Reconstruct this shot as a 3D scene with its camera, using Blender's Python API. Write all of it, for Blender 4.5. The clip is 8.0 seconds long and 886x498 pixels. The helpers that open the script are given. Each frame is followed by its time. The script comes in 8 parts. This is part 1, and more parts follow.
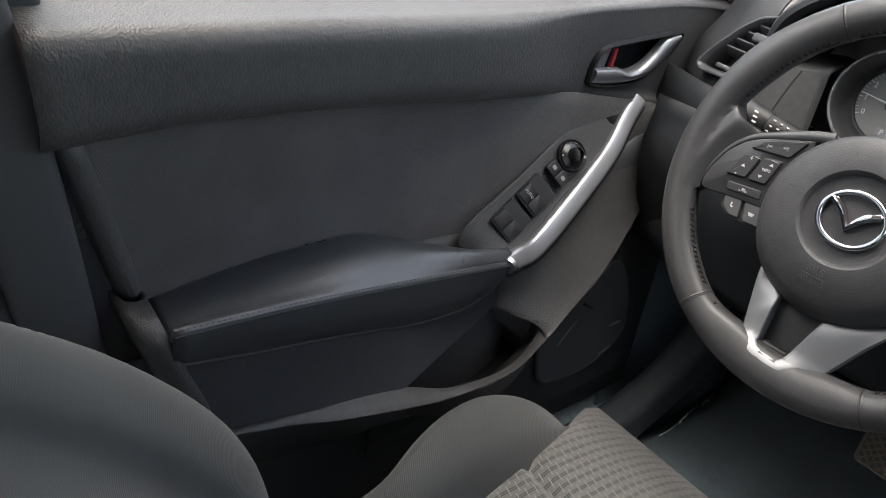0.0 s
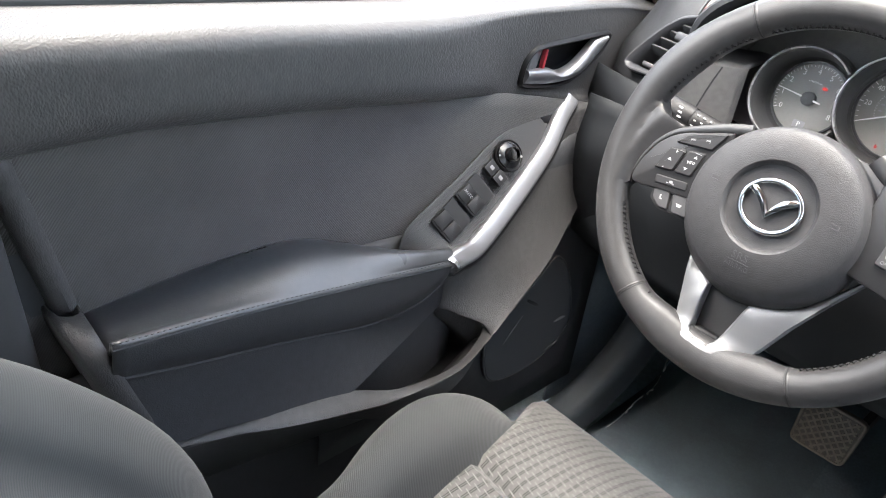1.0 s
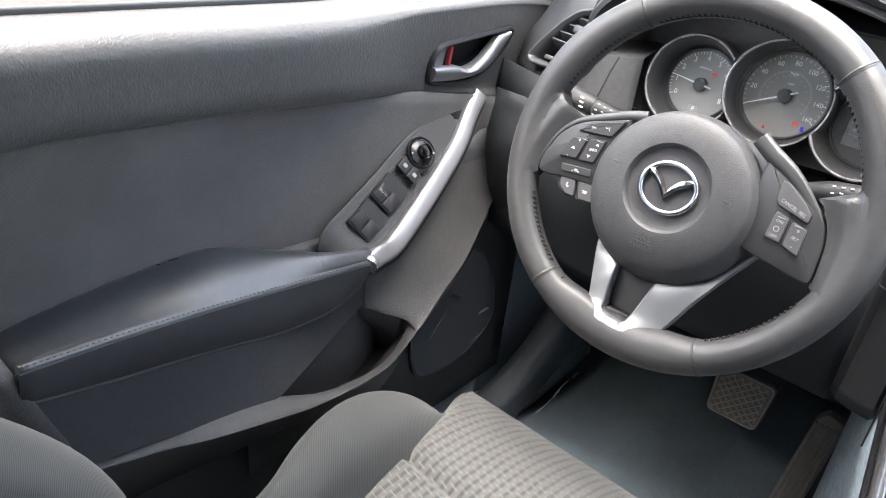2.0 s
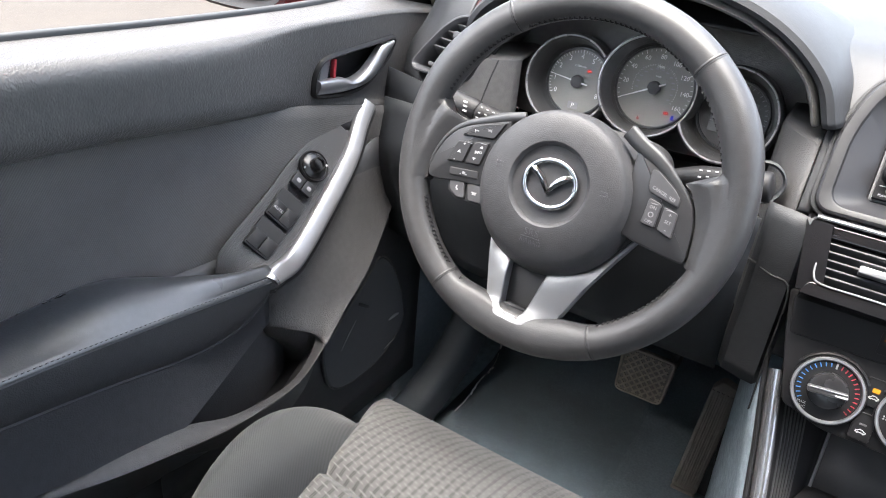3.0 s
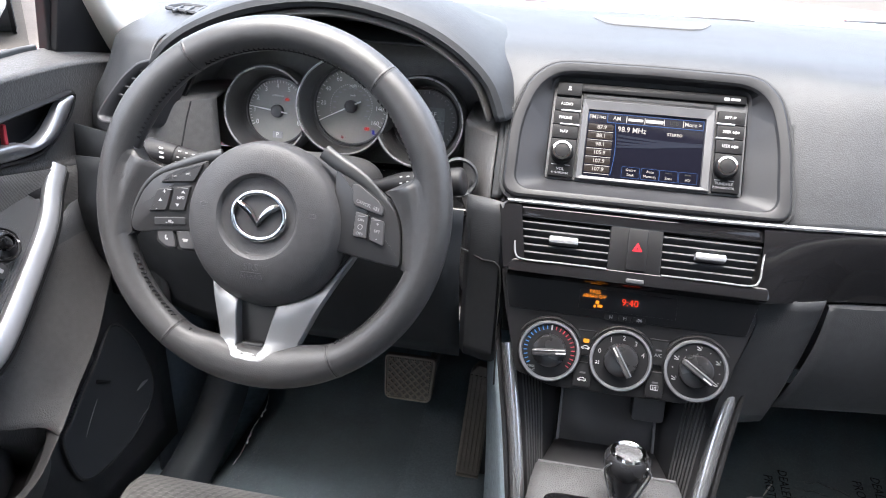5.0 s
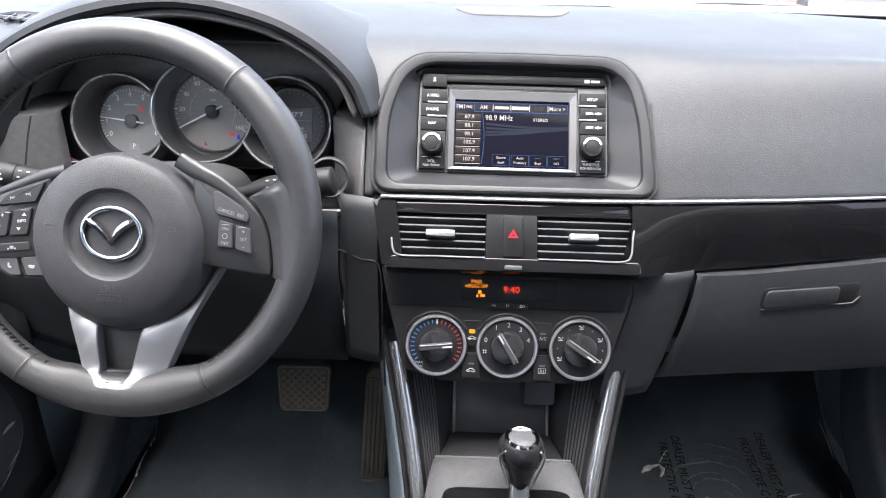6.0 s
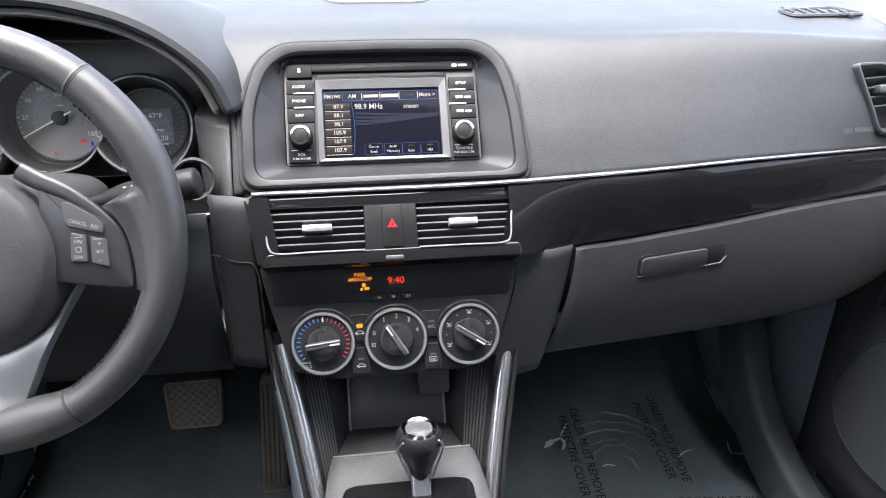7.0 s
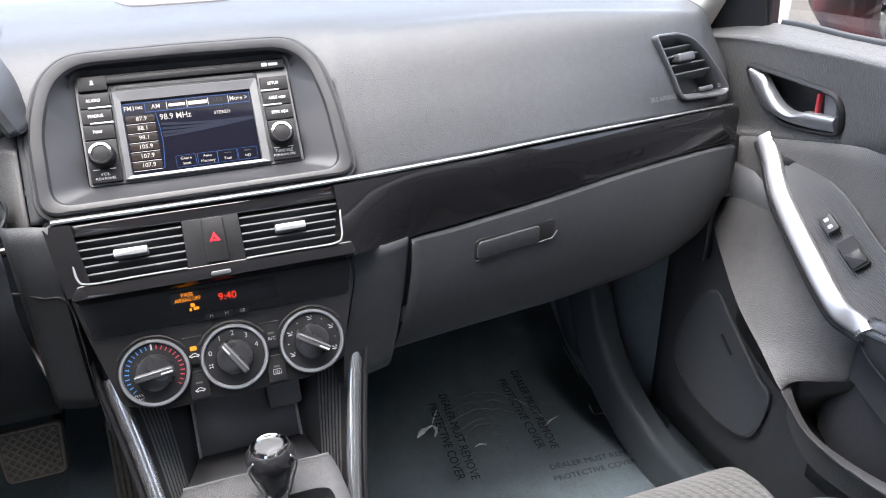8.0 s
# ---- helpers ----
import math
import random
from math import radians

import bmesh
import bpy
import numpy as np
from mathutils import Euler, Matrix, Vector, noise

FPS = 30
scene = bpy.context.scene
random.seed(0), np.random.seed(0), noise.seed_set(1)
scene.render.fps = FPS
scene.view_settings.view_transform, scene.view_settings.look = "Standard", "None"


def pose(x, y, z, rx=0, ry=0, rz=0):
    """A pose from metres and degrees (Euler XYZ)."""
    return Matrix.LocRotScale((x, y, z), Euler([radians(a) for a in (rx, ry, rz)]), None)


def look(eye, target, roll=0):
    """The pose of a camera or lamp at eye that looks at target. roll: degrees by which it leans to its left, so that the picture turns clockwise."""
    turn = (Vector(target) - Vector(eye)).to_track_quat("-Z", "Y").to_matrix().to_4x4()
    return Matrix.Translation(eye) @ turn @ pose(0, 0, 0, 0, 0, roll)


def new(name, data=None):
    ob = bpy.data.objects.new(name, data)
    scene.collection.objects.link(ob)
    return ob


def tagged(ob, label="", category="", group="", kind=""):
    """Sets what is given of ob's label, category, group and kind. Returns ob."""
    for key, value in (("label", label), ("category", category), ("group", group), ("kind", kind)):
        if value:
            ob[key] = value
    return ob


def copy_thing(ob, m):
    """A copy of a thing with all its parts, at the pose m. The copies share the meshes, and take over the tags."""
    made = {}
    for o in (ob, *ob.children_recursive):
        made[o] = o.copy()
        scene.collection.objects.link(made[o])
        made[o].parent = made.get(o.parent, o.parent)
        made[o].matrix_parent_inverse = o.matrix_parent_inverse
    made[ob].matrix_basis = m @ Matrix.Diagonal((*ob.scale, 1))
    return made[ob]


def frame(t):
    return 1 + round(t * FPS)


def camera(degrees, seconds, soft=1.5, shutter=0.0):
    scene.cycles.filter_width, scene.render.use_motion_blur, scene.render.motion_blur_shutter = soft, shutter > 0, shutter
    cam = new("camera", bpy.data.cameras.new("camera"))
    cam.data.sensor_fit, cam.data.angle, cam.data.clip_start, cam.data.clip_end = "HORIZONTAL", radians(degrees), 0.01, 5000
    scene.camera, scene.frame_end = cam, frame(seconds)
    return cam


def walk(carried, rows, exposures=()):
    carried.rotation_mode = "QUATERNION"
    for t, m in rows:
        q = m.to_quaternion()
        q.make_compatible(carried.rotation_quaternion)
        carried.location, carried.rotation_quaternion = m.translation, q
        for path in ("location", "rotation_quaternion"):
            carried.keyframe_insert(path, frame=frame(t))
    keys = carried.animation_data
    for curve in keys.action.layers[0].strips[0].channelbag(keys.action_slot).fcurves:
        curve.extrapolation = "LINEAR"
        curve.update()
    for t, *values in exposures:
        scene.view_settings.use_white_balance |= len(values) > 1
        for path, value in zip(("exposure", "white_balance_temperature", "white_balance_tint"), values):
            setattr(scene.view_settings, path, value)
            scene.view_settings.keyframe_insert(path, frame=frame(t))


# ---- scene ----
cam = camera(63.1, 8.0, soft=1.0)
PATH = [
    (0, (-0.1843, -0.1011, 0.9317), (-1.4553, 1.0281, -0.1217), 7.10),
    (0.5, (-0.1791, -0.1009, 0.9328), (-1.4173, 1.0755, -0.1079), 7.20),
    (1, (-0.1701, -0.1009, 0.9335), (-1.3597, 1.1376, -0.0917), 7.11),
    (1.5, (-0.1637, -0.1008, 0.9332), (-1.2883, 1.2065, -0.0798), 7.05),
    (3, (-0.1329, -0.0949, 0.9472), (-1.0023, 1.4208, -0.0259), 5.40),
    (3.5, (-0.1236, -0.0974, 0.9502), (-0.8838, 1.4948, 0.0085), 4.54),
    (4, (-0.1102, -0.0965, 0.9538), (-0.7329, 1.5722, 0.0439), 3.58),
    (4.5, (-0.0974, -0.0906, 0.9542), (-0.5559, 1.6427, 0.0680), 3.13),
    (6, (-0.0606, -0.0687, 0.9439), (-0.0929, 1.7359, 0.0824), 1.42),
    (6.5, (-0.0518, -0.0581, 0.9380), (0.0521, 1.7409, 0.0703), 1.11),
    (7, (-0.0413, -0.0589, 0.9333), (0.2071, 1.7250, 0.0638), 0.42),
    (7.5, (-0.0228, -0.0576, 0.9330), (0.3859, 1.6928, 0.0561), -0.32),
    (8, (0.0049, -0.0519, 0.9350), (0.5864, 1.6375, 0.0364), -1.32),
]
# the picture fades up from dark in the first half second
FADE = [(0.0, -1.2), (0.1, -0.85), (0.2, -0.5), (0.3, -0.2), (0.45, 0.0), (1.5, 0.0), (3.0, -0.15), (4.5, -0.35), (6.5, -0.45), (8.0, -0.4)]
GAIN = 4.66
walk(cam, [(t, look(eye, target, roll)) for t, eye, target, roll in PATH], [(t, GAIN + stops, 6780 - 75 * min(t, 6.0), 10 + 0.4 * min(t, 6.0)) for t, stops in FADE])


# ---- world and light: a bright, hazy sky ----
world = bpy.data.worlds.new("sky")
scene.world = world
world.use_nodes = True
sky = world.node_tree.nodes.new("ShaderNodeTexSky")
sky.sky_type = "NISHITA"
sky.sun_disc = False
SUN_UP, SUN_ROUND = radians(76), radians(205)
sky.sun_elevation, sky.sun_rotation = SUN_UP, SUN_ROUND
sky.air_density, sky.dust_density, sky.ozone_density = 1.0, 3.0, 1.0
backing = world.node_tree.nodes["Background"]
backing.inputs["Strength"].default_value = 0.09
haze = world.node_tree.nodes.new("ShaderNodeHueSaturation")
haze.inputs["Saturation"].default_value = 0.6
world.node_tree.links.new(sky.outputs["Color"], haze.inputs["Color"])
world.node_tree.links.new(haze.outputs["Color"], backing.inputs["Color"])

sun = new("sun", bpy.data.lights.new("sun", "SUN"))
sun.data.energy, sun.data.angle, sun.data.color = 1.3, radians(80), (1.0, 0.94, 0.86)
sun.matrix_world = look((0, 0, 0), (-math.sin(SUN_ROUND) * math.cos(SUN_UP), -math.cos(SUN_ROUND) * math.cos(SUN_UP), -math.sin(SUN_UP)))


# ---- materials ----
def material(name, color, rough=0.5, metal=0.0, **more):
    """A principled material; returns it with its tree, shader and an object-space coordinate socket."""
    m = bpy.data.materials.new(name)
    m.use_nodes = True
    tree = m.node_tree
    shader = tree.nodes["Principled BSDF"]
    shader.inputs["Base Color"].default_value = (*color, 1)
    shader.inputs["Roughness"].default_value = rough
    shader.inputs["Metallic"].default_value = metal
    for key, value in more.items():
        shader.inputs[key.replace("_", " ")].default_value = value
    coord = tree.nodes.new("ShaderNodeTexCoord").outputs["Object"]
    return m, tree, shader, coord


def node(tree, kind, **settings):
    n = tree.nodes.new("ShaderNode" + kind)
    for key, value in settings.items():
        n.inputs[key.replace("_", " ")].default_value = value
    return n


def bump(tree, shader, height, strength, distance, below=None):
    b = node(tree, "Bump", Strength=strength, Distance=distance)
    tree.links.new(height, b.inputs["Height"])
    if below is not None:
        tree.links.new(below, b.inputs["Normal"])
    tree.links.new(b.outputs["Normal"], shader.inputs["Normal"])
    return b.outputs["Normal"]


def ramp(tree, value, low, high, c0, c1):
    r = tree.nodes.new("ShaderNodeMapRange")
    for key, v in zip(("From Min", "From Max", "To Min", "To Max"), (low, high, c0, c1)):
        r.inputs[key].default_value = v
    tree.links.new(value, r.inputs["Value"])
    return r.outputs["Result"]


def mottled(tree, shader, coord, color, scale, spread, rough=None, rough_spread=0.0):
    """Base colour that wanders a little about its mean at two sizes, with dust in the roughness."""
    a = node(tree, "TexNoise", Scale=scale, Detail=6.0)
    b = node(tree, "TexNoise", Scale=scale * 14, Detail=3.0)
    tree.links.new(coord, a.inputs["Vector"])
    tree.links.new(coord, b.inputs["Vector"])
    mix = node(tree, "Math")
    mix.operation = "ADD"
    tree.links.new(a.outputs["Fac"], mix.inputs[0])
    tree.links.new(b.outputs["Fac"], mix.inputs[1])
    gain = ramp(tree, mix.outputs[0], 0.6, 1.4, 1 - spread, 1 + spread)
    c = node(tree, "VectorMath")
    c.operation = "SCALE"
    c.inputs[0].default_value = color
    tree.links.new(gain, c.inputs["Scale"])
    tree.links.new(c.outputs["Vector"], shader.inputs["Base Color"])
    if rough is not None:
        tree.links.new(ramp(tree, a.outputs["Fac"], 0.3, 0.7, rough - rough_spread, rough + rough_spread), shader.inputs["Roughness"])


def grained(name, color, rough, grain=520.0, depth=0.35, spread=0.18, stretch=(1, 1, 1), shine=0.4):
    """Moulded or stitched vinyl with a pebbled leather grain."""
    m, tree, shader, coord = material(name, color, rough, Specular_IOR_Level=shine)
    mottled(tree, shader, coord, color, 9.0, spread, rough, 0.05)
    mapping = tree.nodes.new("ShaderNodeMapping")
    mapping.inputs["Scale"].default_value = stretch
    tree.links.new(coord, mapping.inputs["Vector"])
    v = node(tree, "TexVoronoi", Scale=grain)
    v.feature = "SMOOTH_F1"
    n = node(tree, "TexNoise", Scale=grain * 0.55, Detail=3.0)
    tree.links.new(mapping.outputs["Vector"], v.inputs["Vector"])
    tree.links.new(mapping.outputs["Vector"], n.inputs["Vector"])
    add = node(tree, "Math")
    add.operation = "ADD"
    tree.links.new(v.outputs["Distance"], add.inputs[0])
    tree.links.new(n.outputs["Fac"], add.inputs[1])
    bump(tree, shader, add.outputs[0], min(depth * 1.5, 1.0), 0.0009)
    return m


def plain(name, color, rough, metal=0.0, spread=0.08, scale=40.0, fine=0.0, **more):
    m, tree, shader, coord = material(name, color, rough, metal, **more)
    mottled(tree, shader, coord, color, scale, spread, rough, min(0.06, rough * 0.3))
    if fine:
        n = node(tree, "TexNoise", Scale=1500.0, Detail=2.0)
        tree.links.new(coord, n.inputs["Vector"])
        bump(tree, shader, n.outputs["Fac"], fine, 0.0003)
    return m


def twill(name, color, pitch, angle, axis="X", spread=0.15, weave=0.26):
    """Woven cloth with a diagonal rib; the rib runs in the plane square to axis."""
    m, tree, shader, coord = material(name, color, 0.85, 0.0, Sheen_Weight=0.15)
    mapping = tree.nodes.new("ShaderNodeMapping")
    mapping.inputs["Rotation"].default_value = (radians(angle), 0, 0) if axis == "X" else (0, 0, radians(angle))
    tree.links.new(coord, mapping.inputs["Vector"])
    w = node(tree, "TexWave", Scale=0.314 / pitch, Distortion=0.6, Detail=1.0)
    w.bands_direction = "Y"
    tree.links.new(mapping.outputs["Vector"], w.inputs["Vector"])
    n = node(tree, "TexNoise", Scale=1100.0, Detail=2.0)
    tree.links.new(coord, n.inputs["Vector"])
    broad = node(tree, "TexNoise", Scale=12.0, Detail=6.0)
    tree.links.new(coord, broad.inputs["Vector"])
    both = node(tree, "Math")
    both.operation = "MULTIPLY"
    tree.links.new(ramp(tree, w.outputs["Fac"], 0.1, 0.9, 1 - weave, 1 + weave), both.inputs[0])
    tree.links.new(ramp(tree, broad.outputs["Fac"], 0.3, 0.7, 1 - spread, 1 + spread), both.inputs[1])
    dye = node(tree, "VectorMath")
    dye.operation = "SCALE"
    dye.inputs[0].default_value = color
    tree.links.new(both.outputs[0], dye.inputs["Scale"])
    tree.links.new(dye.outputs["Vector"], shader.inputs["Base Color"])
    add = node(tree, "Math")
    add.operation = "ADD"
    tree.links.new(w.outputs["Fac"], add.inputs[0])
    tree.links.new(n.outputs["Fac"], add.inputs[1])
    bump(tree, shader, add.outputs[0], min(0.75, weave * 2.9), 0.0009)
    return m


def glowing(name, color, strength, base=(0.01, 0.01, 0.01), rough=0.3):
    m, tree, shader, coord = material(name, base, rough, Specular_IOR_Level=0.03)
    shader.inputs["Emission Color"].default_value = (*color, 1)
    shader.inputs["Emission Strength"].default_value = strength * 2.0**-GAIN
    return m


def clear(name, tint, gloss, rough=0.02, wrinkle=0.0, scale=30.0, milk=0.0):
    """Thin clear sheet: light passes straight, a share of it mirrors by the angle."""
    m = bpy.data.materials.new(name)
    m.use_nodes = True
    tree = m.node_tree
    tree.nodes.remove(tree.nodes["Principled BSDF"])
    out = tree.nodes["Material Output"]
    see = node(tree, "BsdfTransparent", Color=(*tint, 1))
    shine = node(tree, "BsdfGlossy", Roughness=rough)
    fresnel = node(tree, "Fresnel", IOR=1.45)
    mix = tree.nodes.new("ShaderNodeMixShader")
    boost = node(tree, "Math")
    boost.operation = "MULTIPLY"
    boost.inputs[1].default_value = gloss
    tree.links.new(fresnel.outputs["Fac"], boost.inputs[0])
    tree.links.new(boost.outputs[0], mix.inputs["Fac"])
    tree.links.new(see.outputs["BSDF"], mix.inputs[1])
    tree.links.new(shine.outputs["BSDF"], mix.inputs[2])
    if milk:
        pale = node(tree, "BsdfDiffuse", Color=(0.8, 0.82, 0.83, 1))
        cloud = node(tree, "MixShader", Fac=milk)
        tree.links.new(mix.outputs["Shader"], cloud.inputs[1])
        tree.links.new(pale.outputs["BSDF"], cloud.inputs[2])
        mix = cloud
    tree.links.new(mix.outputs["Shader"], out.inputs["Surface"])
    if wrinkle:
        coord = tree.nodes.new("ShaderNodeTexCoord").outputs["Object"]
        n = node(tree, "TexNoise", Scale=scale, Detail=5.0, Distortion=1.2)
        tree.links.new(coord, n.inputs["Vector"])
        b = node(tree, "Bump", Strength=wrinkle, Distance=0.01)
        tree.links.new(n.outputs["Fac"], b.inputs["Height"])
        tree.links.new(b.outputs["Normal"], shine.inputs["Normal"])
        tree.links.new(b.outputs["Normal"], fresnel.inputs["Normal"])
    return m


def seat_cloth(name):
    """Pale grey seat cloth: pairs of dark ribs along it, crossed by pale threads that break and shift by a half step."""
    m, tree, shader, coord = material(name, (0.1, 0.1, 0.095), 0.9, 0.0, Sheen_Weight=0.15)
    wobble = node(tree, "TexNoise", Scale=40.0, Detail=2.0)
    tree.links.new(coord, wobble.inputs["Vector"])
    mapping = tree.nodes.new("ShaderNodeMapping")
    mapping.inputs["Rotation"].default_value = (0, 0, radians(4))
    tree.links.new(coord, mapping.inputs["Vector"])
    axes = tree.nodes.new("ShaderNodeSeparateXYZ")
    tree.links.new(mapping.outputs["Vector"], axes.inputs["Vector"])

    def calc(kind, a, b=0.0, c=0.0):
        n = tree.nodes.new("ShaderNodeMath")
        n.operation = kind
        for k, v in enumerate((a, b, c)):
            if isinstance(v, float):
                n.inputs[k].default_value = v
            else:
                tree.links.new(v, n.inputs[k])
        return n.outputs[0]

    shift = calc("MULTIPLY", wobble.outputs["Fac"], 0.0022)
    column = calc("MULTIPLY", calc("ADD", axes.outputs["X"], shift), 92.0)
    u = calc("FRACT", column)
    step = calc("MULTIPLY", calc("FLOOR", column), 0.5)
    along = calc("MULTIPLY", calc("ADD", calc("ADD", axes.outputs["Y"], calc("MULTIPLY", axes.outputs["X"], 0.10)), shift), 88.0)
    v = calc("FRACT", calc("ADD", along, step))
    ribs = calc("MULTIPLY", calc("ADD", calc("COMPARE", u, 0.4, 0.055), calc("COMPARE", u, 0.6, 0.055)), 0.9)
    thread = calc("COMPARE", v, 0.5, 0.042)
    n = node(tree, "TexNoise", Scale=1300.0, Detail=2.0)
    tree.links.new(coord, n.inputs["Vector"])
    big = node(tree, "TexNoise", Scale=14.0, Detail=3.0)
    tree.links.new(coord, big.inputs["Vector"])
    ground_ = calc("MULTIPLY", calc("ADD", n.outputs["Fac"], 0.5), calc("ADD", 0.068, calc("MULTIPLY", big.outputs["Fac"], 0.045)))
    tone = calc("MULTIPLY", ground_, calc("SUBTRACT", 1.0, calc("MULTIPLY", ribs, 0.78)))
    tone = calc("MAXIMUM", tone, calc("MULTIPLY", thread, 0.17))
    c = node(tree, "VectorMath")
    c.operation = "SCALE"
    c.inputs[0].default_value = (1.0, 0.985, 0.94)
    tree.links.new(tone, c.inputs["Scale"])
    tree.links.new(c.outputs["Vector"], shader.inputs["Base Color"])
    bump(tree, shader, calc("ADD", calc("SUBTRACT", thread, ribs), n.outputs["Fac"]), 0.6, 0.0008)
    return m


def metal_paint(name, color, rough, metal):
    """Smooth metallic finish with a faint fine unevenness."""
    m, tree, shader, coord = material(name, color, rough, metal)
    n = node(tree, "TexNoise", Scale=260.0, Detail=3.0)
    tree.links.new(coord, n.inputs["Vector"])
    tree.links.new(ramp(tree, n.outputs["Fac"], 0.3, 0.7, rough - 0.02, rough + 0.03), shader.inputs["Roughness"])
    return m


VINYL = grained("grained_vinyl", (0.027, 0.029, 0.0322), 0.52, 1000.0, 0.16, shine=0.3)
VINYL_COARSE = grained("coarse_grained_vinyl", (0.06248, 0.06177, 0.06248), 0.43, 900.0, 0.3, shine=0.42, stretch=(1, 1, 0.6))
VINYL_KICK = grained("kick_vinyl", (0.17, 0.205, 0.235), 0.5, 700.0, 0.2)
VINYL_LOW = grained("lower_vinyl", (0.0426, 0.0443, 0.04828), 0.48, 800.0, 0.16, shine=0.35)
LEATHER = grained("smooth_leatherette", (0.04544, 0.04899, 0.05396), 0.31, 800.0, 0.08, shine=0.7)
PIPING = grained("piped_leatherette", (0.142, 0.1477, 0.1562), 0.35, 900.0, 0.1)
WHEEL_LEATHER = grained("wheel_leather", (0.04, 0.04, 0.0412), 0.36, 1500.0, 0.11, shine=0.45)
PAD_VINYL = grained("airbag_vinyl", (0.053, 0.0532, 0.0555), 0.44, 1300.0, 0.2, shine=0.3)
CLOTH = twill("door_cloth", (0.083, 0.0815, 0.081), 0.0022, 38, weave=0.13)
BOLSTER = twill("bolster_cloth", (0.033, 0.0355, 0.035), 0.0018, 40, "Z", weave=0.07)
BACK_CLOTH = twill("back_cloth", (0.036, 0.0395, 0.039), 0.0018, 40, weave=0.07)
SEAT_CLOTH = seat_cloth("patterned_seat_cloth")
PLASTIC = plain("satin_black_plastic", (0.0135, 0.0135, 0.0146), 0.46, fine=0.15, Specular_IOR_Level=0.25)
PLASTIC_MATT = plain("matt_black_plastic", (0.0568, 0.05751, 0.05964), 0.52, fine=0.3, Specular_IOR_Level=0.4)
PLASTIC_GREY = plain("grey_plastic", (0.142, 0.142, 0.1491), 0.45, fine=0.2)
BEZEL_GREY = plain("bezel_paint", (0.0155, 0.016, 0.018), 0.4, fine=0.1, Specular_IOR_Level=0.3)
GLOSS = plain("piano_black", (0.0085, 0.0085, 0.0095), 0.05, spread=0.03, Specular_IOR_Level=0.36)
DARK = plain("dark_void", (0.02, 0.021, 0.023), 0.8)
SILVER = metal_paint("satin_silver", (0.34, 0.345, 0.36), 0.35, 0.75)
SPOKE_SILVER = metal_paint("spoke_silver", (0.27, 0.275, 0.285), 0.43, 0.6)
RECESS = grained("recess_vinyl", (0.14, 0.138, 0.136), 0.48, 1000.0, 0.2, shine=0.4)
UPPER_VINYL = grained("upper_trim_vinyl", (0.078, 0.0775, 0.0775), 0.43, 640.0, 0.4, shine=0.42, stretch=(1, 1, 0.6))
DASH_LOW = plain("lower_dash_plastic", (0.022, 0.0245, 0.028), 0.5, fine=0.2, Specular_IOR_Level=0.25)
POD_BLACK = plain("pod_plastic", (0.028, 0.0283, 0.0298), 0.38, fine=0.1, Specular_IOR_Level=0.4)
SILL_BLACK = plain("sill_plastic", (0.046, 0.055, 0.063), 0.5, fine=0.2, Specular_IOR_Level=0.2)
RAIL = material("rail_silver", (0.5, 0.51, 0.53), 0.24, 0.85)[0]
TUBE = plain("tube_plastic", (0.055, 0.055, 0.0555), 0.4, fine=0.1, Specular_IOR_Level=0.4)
RADIO_BLACK = plain("radio_plastic", (0.0095, 0.0096, 0.0105), 0.42, fine=0.1, Specular_IOR_Level=0.13)
LID_GREY = plain("lid_plastic", (0.06, 0.0605, 0.063), 0.5, fine=0.2, Specular_IOR_Level=0.3)
KNOB_BLACK = plain("knob_black", (0.01988, 0.01988, 0.0213), 0.26, spread=0.05)
RING = plain("ring_silver", (0.42, 0.42, 0.43), 0.28, 0.45, spread=0.03)
CHROME = metal_paint("chrome", (0.62, 0.63, 0.64), 0.1, 1.0)
RUBBER = plain("pedal_rubber", (0.30, 0.265, 0.225), 0.75, spread=0.3, scale=60.0, fine=0.4)
CARPET = plain("carpet", (0.32, 0.39, 0.44), 0.95, spread=0.35, scale=90.0, fine=0.8)
CREAM = plain("cream_trim", (0.7, 0.67, 0.61), 0.75, spread=0.05, fine=0.3)
STITCH = plain("grey_thread", (0.426, 0.426, 0.426), 0.8)
STITCH_DARK = plain("dark_thread", (0.02272, 0.02272, 0.02414), 0.9, Specular_IOR_Level=0.1)
RED_PAINT = plain("red_car_paint", (0.45, 0.02, 0.03), 0.18, spread=0.04, Coat_Weight=0.6)
GLASS = clear("window_glass", (0.62, 0.63, 0.62), 0.22)
SCREEN_GLASS = clear("windscreen_glass", (0.78, 0.80, 0.79), 0.3)
LENS = clear("dial_lens", (0.96, 0.96, 0.97), 0.12)
FILM = clear("protective_film", (0.9, 0.93, 0.94), 0.7, 0.12, 0.5, 60.0, 0.02)
MIRROR = plain("mirror_glass", (0.8, 0.82, 0.82), 0.02, 1.0, spread=0.0)
WHITE_PRINT = plain("white_print", (0.42, 0.42, 0.42), 0.6)
GREY_PRINT = plain("grey_print", (0.29, 0.29, 0.30), 0.6)
DIM_PRINT = plain("dim_print", (0.071, 0.071, 0.07526), 0.5)
RED_MARK = plain("red_mark", (0.42, 0.04, 0.055), 0.4)
BLUE_MARK = plain("blue_mark", (0.05, 0.2, 0.5), 0.5)
DIAL_FACE = plain("dial_face", (0.235, 0.233, 0.217), 0.6, 0.0)
DISPLAY = plain("display_window", (0.019, 0.0185, 0.0205), 0.3, Specular_IOR_Level=0.15)
